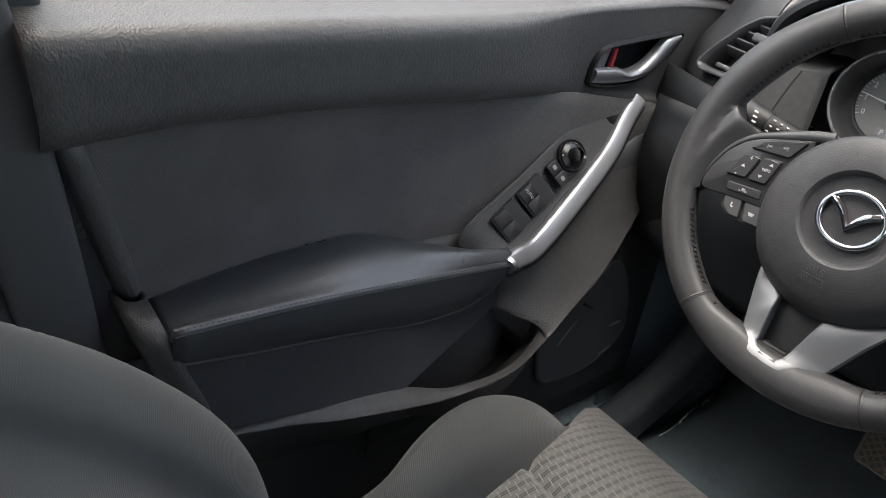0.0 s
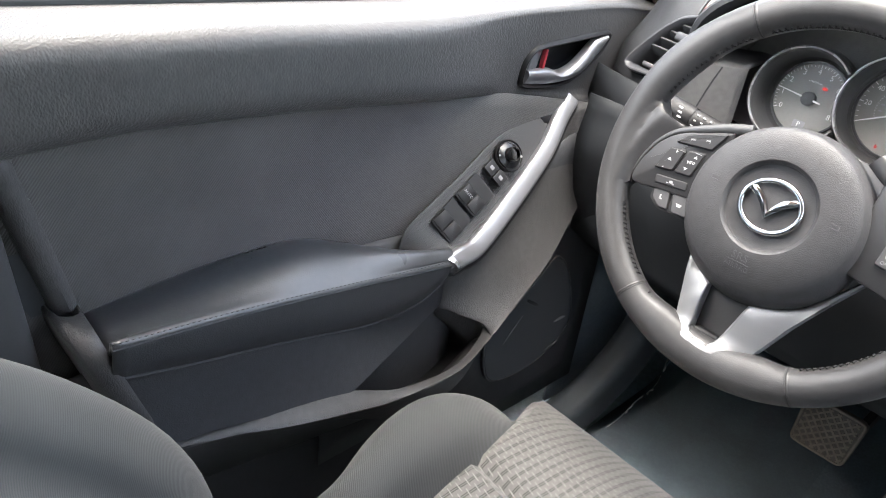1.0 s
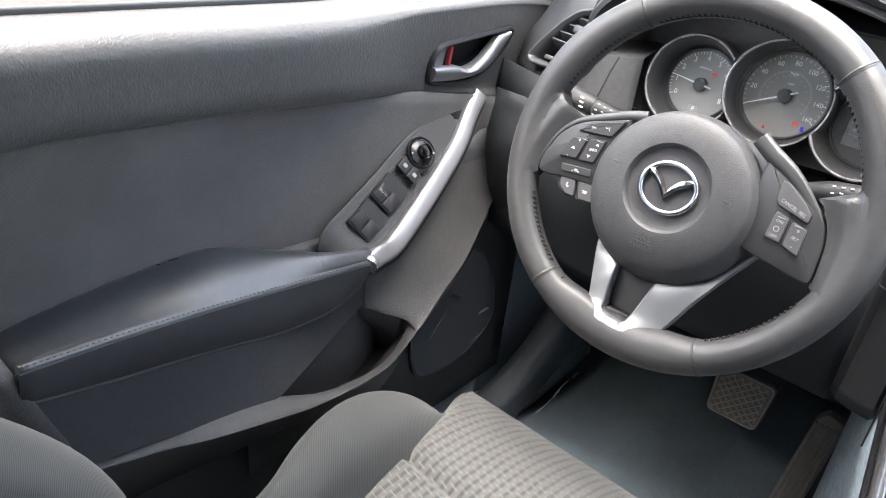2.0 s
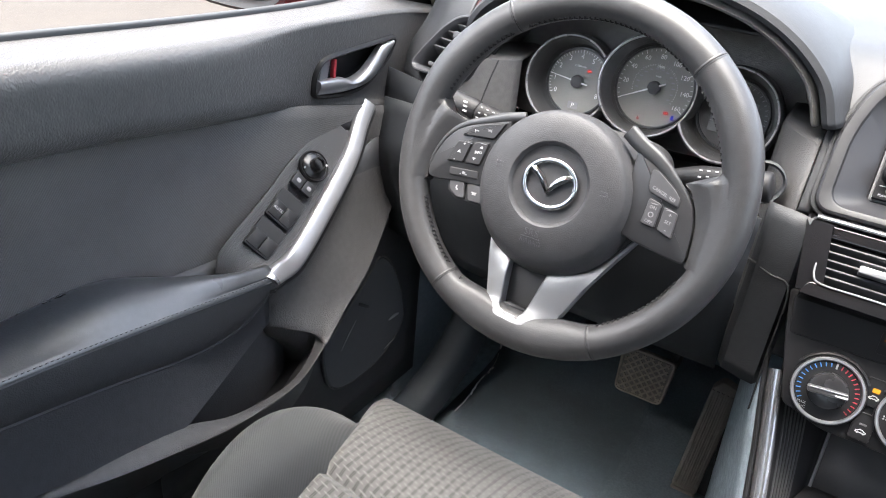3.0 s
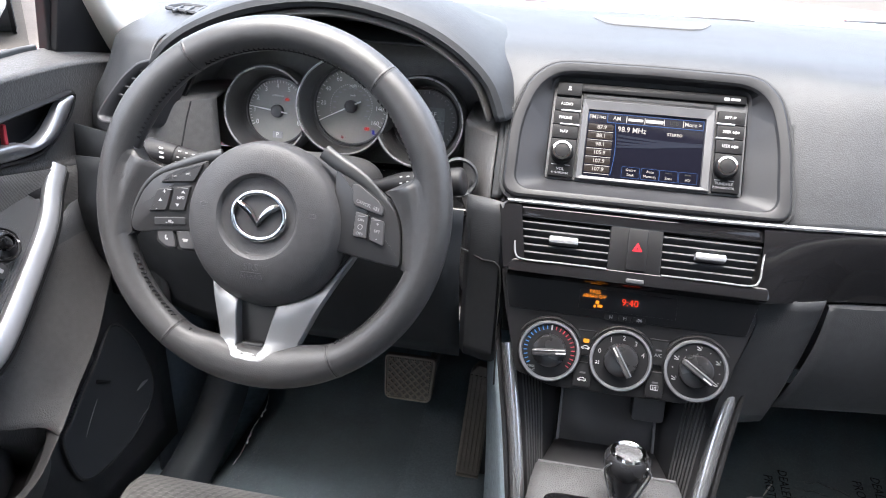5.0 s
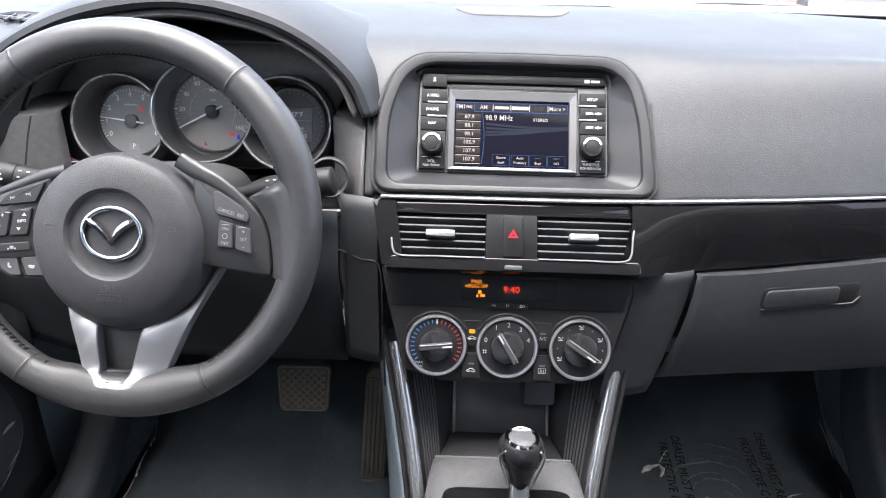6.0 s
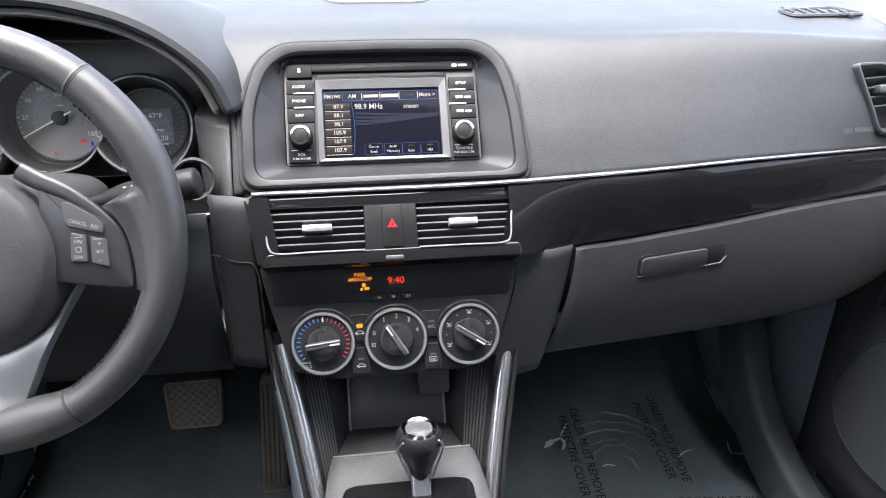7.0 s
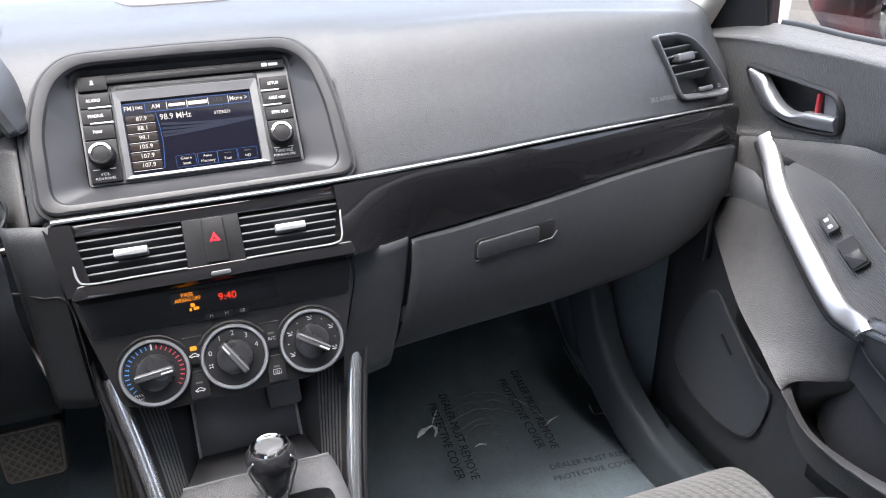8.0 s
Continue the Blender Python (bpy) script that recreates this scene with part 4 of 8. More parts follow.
gloss_z = curve((-0.16, 0.597), (0.0, 0.593), (0.12, 0.588), (0.212, 0.586), (0.335, 0.60), (0.495, 0.616), (0.682, 0.612), (0.73, 0.606))


def face_y(x):
    return 0.662 + 0.07 * min(max((abs(x) - 0.3) / 0.4, 0.0), 1.3) ** 2


def pad_profile(x):
    """The soft upper pad at a distance x from the middle: from the trim line over the crest to the windscreen."""
    y, z = face_y(x), band_top_z(abs(x)) if x > 0 else 0.659
    k = smooth(0.35, 0.72, abs(x))
    d = 1 - smooth(0.15, 0.20, abs(x))
    y, z = y + 0.011 * d, z - 0.007 * d
    return spline([(x, y, z), (x, y + 0.038 - 0.026 * k, z + 0.06), (x, y + 0.082 - 0.05 * k, z + 0.118 - 0.01 * k), (x, y + 0.125 - 0.05 * k, 0.797 - 0.014 * k), (x, y + 0.21, 0.805 - 0.006 * k), (x, 1.0, 0.81 - 0.006 * k), (x, 1.12, 0.803 - 0.01 * k), (x, 1.22, 0.79 - 0.015 * k)], 85)


def tucked(p):
    """The pad's ends draw in towards the crest, clear of the doors."""
    if abs(p.x) < 0.6:
        return p
    end = 0.712 - 0.028 * smooth(0.68, 0.76, p.z) + 0.05 * smooth(0.85, 1.0, p.y)
    return Vector((math.copysign(0.6 + (abs(p.x) - 0.6) * (end - 0.6) / 0.135, p.x), p.y + 0.012 * smooth(0.66, 0.735, abs(p.x)), p.z))


VENT_AT, VENT_U, VENT_V = (0.618, 0.7198, 0.7168), (1, 0.247, 0), (0, 0.406, 1)
VENT_SHAPE = ((0.55, 0.765), (0.59, 0.764), (0.617, 0.756), (0.639, 0.738), (0.665, 0.706), (0.677, 0.687), (0.668, 0.679), (0.593, 0.684), (0.584, 0.689), (0.573, 0.715))


def vent_frame_at(s):
    """An outer vent's frame on the pad and its outline in it."""
    vm = frame_at((s * VENT_AT[0], VENT_AT[1], VENT_AT[2]), (VENT_U[0], s * VENT_U[1], 0), VENT_V)
    shape = []
    for x, z in VENT_SHAPE:
        y = VENT_AT[1] + VENT_U[1] * (x - VENT_AT[0]) + VENT_V[1] * (z - VENT_AT[2])
        q = vm.inverted() @ Vector((s * x, y, z))
        shape.append((q.x, q.y))
    return vm, rounded(shape[::-s], 0.009, 4)


vents = [(s, vent_frame_at(s)) for s in (-1, 1)]
xs = list(np.linspace(-0.162, 0.164, 46)) + list(np.linspace(0.175, 0.53, 22)) + list(np.linspace(0.534, 0.70, 42)) + [0.712, 0.724, 0.735]
xs = [-0.735, -0.724, -0.712] + list(np.linspace(-0.70, -0.605, 25)) + list(np.linspace(-0.58, -0.188, 16)) + xs


def bezel_hole(a, b):
    """Whether a facet of the pad lies inside the radio's surround."""
    x, z = (a.x + b.x) / 2, (a.z + b.z) / 2
    half = 0.146 - 0.02 * smooth(0.74, 0.765, z) - 0.03 * smooth(0.76, 0.785, z)
    return -half < x < half + 0.003 and z < 0.786


bm = bmesh.new()
grid = [[bm.verts.new(tucked(p)) for p in pad_profile(x)] for x in xs]
for i in range(len(xs) - 1):
    for j in range(84):
        mid = (xs[i] + xs[i + 1]) / 2
        if (-0.605 < mid < -0.188 and j < 34) or (-0.188 < mid < -0.163 and j < 22) or bezel_hole(grid[i][j].co, grid[i + 1][j + 1].co):
            continue
        middle = (grid[i][j].co + grid[i + 1][j + 1].co) / 2
        if j < 40 and any(mid * s > 0.5 and inside(inset(o, 0.004), m.inverted() @ middle) for s, (m, o) in vents):
            continue
        bm.faces.new((grid[i][j], grid[i + 1][j], grid[i + 1][j + 1], grid[i][j + 1]))
for s in (-1, 1):
    end = [tucked(p) for p in pad_profile(s * 0.735)][:60]
    loft([end, [p + Vector((s * 0.004, 0.006, 0)) for p in end], [p + Vector((s * 0.006, 0.04, -0.004)) for p in end]], False, bm)
bmesh.ops.remove_doubles(bm, verts=bm.verts, dist=1e-6)
loose = [v for v in bm.verts if not v.link_faces]
bmesh.ops.delete(bm, geom=loose, context="VERTS")
pad = part("upper_pad", bm, VINYL, DASH, "black grained soft dashboard pad", None, 0.003)
# speaker lid on the top
lid = rounded([(-0.085, 0.06), (-0.06, 0.0), (0.06, 0.0), (0.085, 0.06)], 0.02, 5)
part("speaker_lid", plate(lid, 0.004, 0.0015, frame_at((0.01, 0.945, 0.8105), (1, 0, 0), (0, 1, 0.02)), None, 0.002), LID_GREY, DASH, "flush grey speaker lid")

# cluster hood
lip = [(-0.163, 0.70, 0.732), (-0.182, 0.70, 0.774), (-0.224, 0.70, 0.810), (-0.281, 0.70, 0.834), (-0.361, 0.70, 0.846), (-0.451, 0.70, 0.834), (-0.53, 0.70, 0.803), (-0.578, 0.71, 0.765), (-0.60, 0.73, 0.715)]
edge = spline(lip, 60)
centre = Vector((-0.375, 0.70, 0.69))
rows = []
for y, out, flat in ((0.85, -0.035, 0.0), (0.78, -0.014, 0.0), (0.72, -0.006, 0.0), (0.704, -0.003, 0.0), (0.70, 0.002, 0.0), (0.702, 0.008, 0.0), (0.712, 0.013, 0.0), (0.75, 0.02, 0.0), (0.83, 0.028, 0.15), (0.93, 0.034, 0.55), (1.06, 0.04, 1.0)):
    row = []
    for p in edge:
        r = (p - centre)
        r.y = 0
        q = p + r.normalized() * out
        q.y = p.y - 0.70 + y
        q.z = q.z + (min(q.z, 0.80) - 0.008 - q.z) * flat
        row.append(q)
    rows.append(row)
part("cluster_hood", loft(rows), VINYL, DASH, "arched black hood over the dials", None, 0.002)
rows = []
for y, out in ((0.722, -0.006), (0.712, -0.009), (0.708, -0.012), (0.712, -0.0145), (0.73, -0.016), (0.78, -0.02), (0.84, -0.038)):
    row = []
    for p in edge:
        r = p - centre
        r.y = 0
        q = p + r.normalized() * out
        q.y = p.y - 0.70 + y
        row.append(q)
    rows.append(row)
part("hood_liner", loft(rows), RECESS, DASH, "grained grey inner rim of the hood", None, 0.0015)
# recess behind the dials
CL = frame_at((-0.372, 0.825, 0.705), (1, 0, 0), (0, 0.25, 1))
part("cluster_back", plate(rounded([(-0.2, -0.075), (0.19, -0.075), (0.205, 0.02), (0.12, 0.10), (-0.1, 0.10), (-0.21, 0.03)], 0.04), 0.01, 0.001, CL), RECESS, DASH, "grey panel behind the dials")
rows = [[Vector((x, 0.72 + 0.11 * f, 0.615 + 0.028 * f + 0.012 * math.sin(4 * x))) for x in np.linspace(-0.60, -0.165, 12)] for f in np.linspace(0, 1, 6)]
part("cluster_floor", loft(rows), GLOSS, DASH, "gloss black ledge under the dials", None, 0.003)
# side cheeks of the cluster recess
side_edge = pad_profile(-0.163)[:40]


def edge_y(z):
    return float(np.interp(z, [p[2] for p in side_edge], [p[1] for p in side_edge])) - 0.002


for x0, x1, y0 in ((-0.607, -0.531, 0.702), (-0.166, -0.207, 0.692)):
    rows = []
    for f in np.linspace(0, 1, 12):
        x, y = x0 + (x1 - x0) * f, y0 + (0.757 - y0) * f**1.4
        row = [Vector((x, y + 0.012 * smooth(0.62, 0.52, z), z)) for z in np.linspace(0.50, 0.709, 12)]
        if x0 > -0.3:
            row = [Vector((-0.1635 + (x1 + 0.1635) * f, edge_y(z) + (0.757 - edge_y(z)) * f**1.4, z)) for z in np.linspace(0.50, 0.709, 12)]
            x, y = row[-1].x, row[-1].y
        rows.append(row + [Vector((x, y + d, z)) for d, z in ((0.0012, 0.7135), (0.005, 0.7155), (0.03, 0.717), (0.09, 0.72))])
    # the left cheek's paler vinyl holds the light it gets; the right is darker
    part("recess_cheek", loft(rows), RECESS if x0 < -0.3 else VINYL_COARSE, DASH, "grained panel beside the dials", None, 0.003)
seam_line = spline([(-0.548, 0.7245, 0.716), (-0.556, 0.7215, 0.69), (-0.566, 0.7175, 0.65)], 10)
part("cheek_seam", sweep(seam_line, circle(0.0011, 6)), DARK, DASH)

RM = frame_at((0, 0.7235, 0.724), (1, 0, 0), (0, 0.565, 0.825))
# bezel round the radio
outer = [(-0.151, -0.086), (0.156, -0.084), (0.150, 0.0), (0.139, 0.05), (0.114, 0.075), (0.0, 0.0765), (-0.11, 0.075), (-0.137, 0.05), (-0.152, 0.0)]
inner = [(-0.139, -0.077), (0.142, -0.076), (0.138, 0.0), (0.127, 0.045), (0.104, 0.064), (0.0, 0.0655), (-0.101, 0.064), (-0.125, 0.045), (-0.139, 0.0)]
mouth = [(-0.107, -0.0585), (0.107, -0.0585), (0.107, 0.0), (0.1065, 0.04), (0.104, 0.0585), (0.0, 0.0585), (-0.104, 0.0585), (-0.1065, 0.04), (-0.107, 0.0)]
rows = []
for shape, r, k, w in ((outer, 0.02, 0.0, -0.012), (outer, 0.02, 0.0, 0.013), (outer, 0.02, 0.0008, 0.016), (outer, 0.02, 0.003, 0.0175), (inner, 0.02, -0.002, 0.0172), (inner, 0.02, 0.0, 0.0165), (inner, 0.02, 0.002, 0.0135), (mouth, 0.006, -0.004, 0.001), (mouth, 0.006, 0.0, -0.002), (mouth, 0.006, 0.0, -0.012)):
    rows.append([Vector((*p, w)) for p in inset(rounded(shape, r, 6), k)])
part("radio_bezel", loft(rows, True), BEZEL_GREY, DASH, "satin grey surround of the radio", RM, angle=22)
gap = [Vector((*p, 0.0095)) for p in inset(rounded(outer, 0.02, 6), -0.0018)]
part("bezel_gap", sweep(gap, circle(0.0026, 8), (0, 0, 1), True), DARK, DASH, "", RM)

# bright line standing in for the sky's reflection, and gloss black band below it
line = [Vector((x, face_y(x) - 0.004, band_top_z(x) + 0.001)) for x in np.linspace(-0.142, 0.694, 60)]
part("sky_glint", sweep(line, rect(0.006, 0.0034, 0.0013), (0, 0, 1), False, None, [1.0 - 0.4 * smooth(20, 59, i) for i in range(60)]), RAIL, DASH, "thin bright line standing in for the sky's reflection along the gloss band")


def gloss_foot(x):
    return face_y(x) - 0.046 + 0.034 * smooth(0.10, 0.235, x)


rows = []
for x in np.linspace(0.128, 0.703, 44):
    a, b = Vector((x, face_y(x) - 0.008, band_top_z(x) - 0.003)), Vector((x, gloss_foot(x), gloss_z(x)))
    out = Vector((0, -0.0012, 0.0))
    rows.append([a + Vector((0, 0.006, 0.001)), a, a.lerp(b, 0.16) + out * 3.2, a.lerp(b, 0.55) + out * 1.2, a.lerp(b, 0.85) + out, b, b + Vector((0, 0.01, -0.002)), b + Vector((0, 0.03, 0.0))])
part("gloss_band", loft(rows), GLOSS, DASH, "gloss black band above the glove box")
rows = []
for x in np.linspace(-0.15, -0.126, 5):
    a, b = Vector((x, 0.654, 0.655)), Vector((x + 0.012, 0.618, 0.596))
    rows.append([a + Vector((0, 0.03, 0)), a, a.lerp(b, 0.5) + Vector((0, -0.003, 0.002)), b, b + Vector((0, 0.03, 0))])
part("gloss_end", loft(rows), GLOSS, DASH)

# middle vents
VM = frame_at((0, 0.6375, 0.6264), (1, 0, 0), (0, 0.614, 0.789))
bm = bmesh.new()
plate(rect(0.27, 0.020, 0.004, 0, 0.0305), 0.03, 0.003, None, bm, 0.001)
part("vent_sill", plate(rounded([(-0.135, -0.04), (0.138, -0.04), (0.136, -0.0265), (-0.128, -0.0265)], 0.004), 0.03, 0.0006, None, None, 0.001), GLOSS, DASH, "gloss black sill below the vents", VM)
part("vent_frame", bm, GLOSS, DASH, "gloss black frame round the middle vents", VM)
part("vent_column", plate(rect(0.055, 0.049, 0.002, 0, -0.002), 0.03, 0.001, None, None, 0.0), RADIO_BLACK, DASH, "", VM)
part("hazard_button", plate(rect(0.021, 0.046, 0.003, 0.0015, -0.002), 0.004, 0.0012, None, None, 0.0025), RADIO_BLACK, DASH, "hazard light button with a red triangle", VM)
tri = []
for k, r in ((0, 0.0062), (1, 0.0045)):
    tri.append([Vector((0.0015 + r * math.sin(2 * math.pi * i / 3), -0.001 + r * math.cos(2 * math.pi * i / 3), 0.0029)) for i in range(3)])
part("hazard_mark", loft(tri, True), RED_LAMP, DASH, "red triangle", VM)
part("hazard_mark", loft([[Vector((0.0015 + r * math.sin(2 * math.pi * i / 3), -0.001 + r * math.cos(2 * math.pi * i / 3), 0.0029)) for i in range(3)] for r in (0.0035, 0.0022)], True), RED_LAMP, DASH, "", VM)
for s in (-1, 1):
    vent = part("air_vent", plate(rect(0.108, 0.05, 0.004, s * 0.081, -0.002), 0.004, 0.001, None, None, -0.026), DARK, DASH, "black slatted air vent", VM)
    for k in range(6):
        y = 0.0195 - k * 0.0083
        long = 0.102 - 0.002 * k
        bm = plate([(-long / 2, -0.009), (long / 2, -0.009), (long / 2, 0.009), (-long / 2, 0.009)], 0.0022, 0.0009)
        bm.transform(Matrix.Translation((s * (0.079 - 0.001 * k), y, -0.009)) @ Matrix.Rotation(radians(62), 4, "X"))
        part("slat", bm, SLAT, vent, "", VM)
    for k in (-1, 0, 1):
        part("vane", box((0.0016, 0.044, 0.012), 0.0004, (s * 0.079 + k * 0.026, -0.002, -0.019)), PLASTIC, vent, "", VM)
    bm = plate(rect(0.031, 0.0075, 0.002, s * 0.0765, -0.0015), 0.012, 0.0015, None, None, 0.006)
    part("vent_tab", bm, SPOKE_SILVER, vent, "silver vent tab", VM)
    trim = spline([(s * 0.0285, -0.0265, 0.0015), (s * 0.08, -0.0265, 0.002), (s * 0.117, -0.0265, 0.002), (s * 0.1265, -0.02, 0.002), (s * 0.129, 0.0, 0.002), (s * 0.132, 0.02, 0.001)], 30)
    part("vent_trim", sweep(trim, circle(0.0011, 6), (0, 0, 1)), SILVER, vent, "thin silver edge", VM)
part("vent_button", plate(rect(0.019, 0.0048, 0.002, 0.002, -0.0365), 0.003, 0.001, None, None, 0.0035), BEZEL_DARK, DASH, "", VM)

# lower panel with display and heater dials
LM = frame_at((0, 0.61, 0.502), (1, 0, 0), (0, 0.423, 0.906))
Q = 0.000627


def px(x, y):
    return ((x - 802) * Q, (604 - y) * Q)


def line_sign(points, r, m, mat, parent, name, lift):
    """A thin printed line along the points."""
    part(name, sweep([Vector((x, y, lift)) for x, y in points], circle(r, 4, r * 0.4), (0, 0, 1)), mat, parent, "", m)


panel = rounded([px(*p) for p in ((592, 540), (606, 590), (622, 648), (690, 668), (915, 666), (982, 645), (996, 590), (1013, 540), (1034, 464), (575, 466))], 0.006, 4)
part("heater_panel", plate(panel, 0.03, 0.0015, None, None, 0.0), PLASTIC, DASH, "matt black heater control panel", LM)
part("display_panel", plate(rounded([px(*p) for p in ((597, 535), (1008, 535), (1024, 472), (584, 474))], 0.004, 4), 0.004, 0.0012, None, None, 0.0022), PLASTIC, DASH, "", LM)
part("clock_display", plate(rect(168 * Q, 38 * Q, 0.002, *px(804, 503)), 0.002, 0.0004, None, None, 0.0032), DISPLAY, DASH, "dark clock display", LM)
lettering("9:40", 0.0108, *px(808, 503), LM, RED_LIGHT, DASH, "clock_digits", lift=0.0036)
lettering("PASS", 0.0058, *px(746, 490), LM, AMBER, DASH, "warning_print", lift=0.0036)
lettering("AIRBAG OFF", 0.0056, *px(746, 498), LM, AMBER, DASH, "warning_print", lift=0.0036, squeeze=0.82)
bars([(*px(752, 508), 0.004, 0.004), (*px(757, 514), 0.0055, 0.003), (*px(748, 515), 0.0025, 0.003)], LM, AMBER, DASH, "warning_sign", 0.0036)
for x, c in ((778, "H"), (802, "M"), (827, ":00")):
    part("clock_button", plate(rect(0.0135, 0.0062, 0.0015, *px(x, 531)), 0.003, 0.0006, None, None, 0.0038), PLASTIC, DASH, "", LM)
    lettering(c, 0.0052, *px(x, 531), LM, WHITE_PRINT, DASH, "button_print", lift=0.0042)

for k, x in enumerate((678, 803, 931)):
    cx, cy = px(x, 604)
    dm = LM @ Matrix.Translation((cx, cy, 0))
    dial = part("heater_dial", lathe([(0.0352, -0.003), (0.0352, 0.004), (0.0343, 0.0055), (0.0328, 0.006)], 56), PLASTIC, DASH, "round heater dial with bright ring", dm)
    part("dial_ring", lathe([(0.0338, 0.004), (0.0338, 0.0068), (0.0328, 0.008), (0.0312, 0.008), (0.0302, 0.0068), (0.03, 0.005)], 64), SILVER, dial, "bright chrome ring", dm)
    part("dial_plate", lathe([(0.0312, 0.004), (0.0311, 0.0052), (0.018, 0.0058)], 56), PLASTIC, dial, "", dm)
    part("dial_knob", lathe([(0.019, 0.004), (0.0185, 0.010), (0.0175, 0.0125), (0.015, 0.0135), (0.004, 0.0132)], 48), KNOB_BLACK, dial, "polished black knob", dm)
    turn = (6, -58, -33)[k]
    gm = dm @ Matrix.Rotation(radians(turn), 4, "Z")
    part("dial_grip", plate(rounded([(-0.0185, -0.0035), (0.0185, -0.0035), (0.0185, 0.0035), (-0.0185, 0.0035)], 0.003), 0.012, 0.002, None, None, 0.021), PLASTIC_MATT, dial, "black grip bar", gm)
    part("grip_edge", box((0.036, 0.0013, 0.0012), 0.0004, (0, 0.0022, 0.0213)), SILVER, dial, "", gm)
    part("pointer", plate(rect(0.011, 0.0018, 0.0006, (0.0125, -0.0125, 0.0125)[k], -0.001), 0.001, 0.0002, None, None, 0.0217), WHITE_PRINT, dial, "white pointer line", gm)
    hood = [Vector((0.0365 * math.cos(a), 0.0365 * math.sin(a), 0.002)) for a in np.linspace(radians(30), radians(150), 30)]
    part("dial_brow", sweep(hood, circle(0.0022, 8, 0.003), (0, 0, 1)), PLASTIC, dial, "", dm)
    if k == 0:
        for tone, lo, hi in ((BLUE_MARK, 100, 215), (RED_MARK, -35, 78)):
            bm = bmesh.new()
            for a in np.linspace(lo, hi, 12):
                plate(rect(0.0042, 0.0011, 0.0003, 0.0262, 0), 0.0004, 0.0001, Matrix.Rotation(radians(a), 4, "Z"), bm, 0.0060)
            part("scale_mark", bm, tone, dial, "coloured temperature marks", dm)
        lettering("MAX", 0.004, -0.018, -0.0195, dm, WHITE_PRINT, dial, "dial_print", lift=0.0060)
        lettering("A/C", 0.004, -0.0165, -0.0235, dm, WHITE_PRINT, dial, "dial_print", lift=0.0060)
        bars([(0.0005, 0.0262, 0.0018, 0.006)], dm, WHITE_PRINT, dial, "dial_mark", 0.0060)
    elif k == 1:
        for c, a in (("0", 162), ("1", 120), ("2", 87), ("3", 54), ("4", 20)):
            lettering(c, 0.0074, 0.0247 * math.cos(radians(a)), 0.0247 * math.sin(radians(a)), dm, WHITE_PRINT, dial, "dial_print", lift=0.0060)
        for a in (45, 135, 225, 315):
            c = Vector((-0.0245, -0.005)) + Vector((math.cos(radians(a)), math.sin(radians(a)))) * 0.0017
            line_sign([(c.x - 0.0007 * math.sin(radians(a)), c.y + 0.0007 * math.cos(radians(a))), (c.x + 0.0007 * math.sin(radians(a)), c.y - 0.0007 * math.cos(radians(a)))], 0.0008, dm, WHITE_PRINT, dial, "fan_sign", 0.0060)
    else:
        for a in (-28, 28, 88, 152, 205):
            x0, y0 = 0.0247 * math.cos(radians(a)), 0.0247 * math.sin(radians(a))
            line_sign([(x0 - 0.0026, y0 + 0.0016), (x0 - 0.001, y0 + 0.0013), (x0, y0), (x0 + 0.0014, y0 - 0.0003)], 0.0005, dm, WHITE_PRINT, dial, "air_sign", 0.0060)
            line_sign([(x0 - 0.0022, y0 - 0.0014), (x0 + 0.0004, y0 - 0.0018), (x0 + 0.0024, y0 - 0.0012)], 0.0005, dm, WHITE_PRINT, dial, "air_sign", 0.0060)
            line_sign([(x0 + 0.0022, y0 + 0.0024), (x0 + 0.0026, y0 + 0.0006)], 0.0004, dm, WHITE_PRINT, dial, "air_sign", 0.0060)
        for a in (0, 58, 120, 178):
            bars([(0.0247 * math.cos(radians(a)), 0.0247 * math.sin(radians(a)), 0.0011, 0.0011)], dm, WHITE_PRINT, dial, "dial_mark", 0.0060)
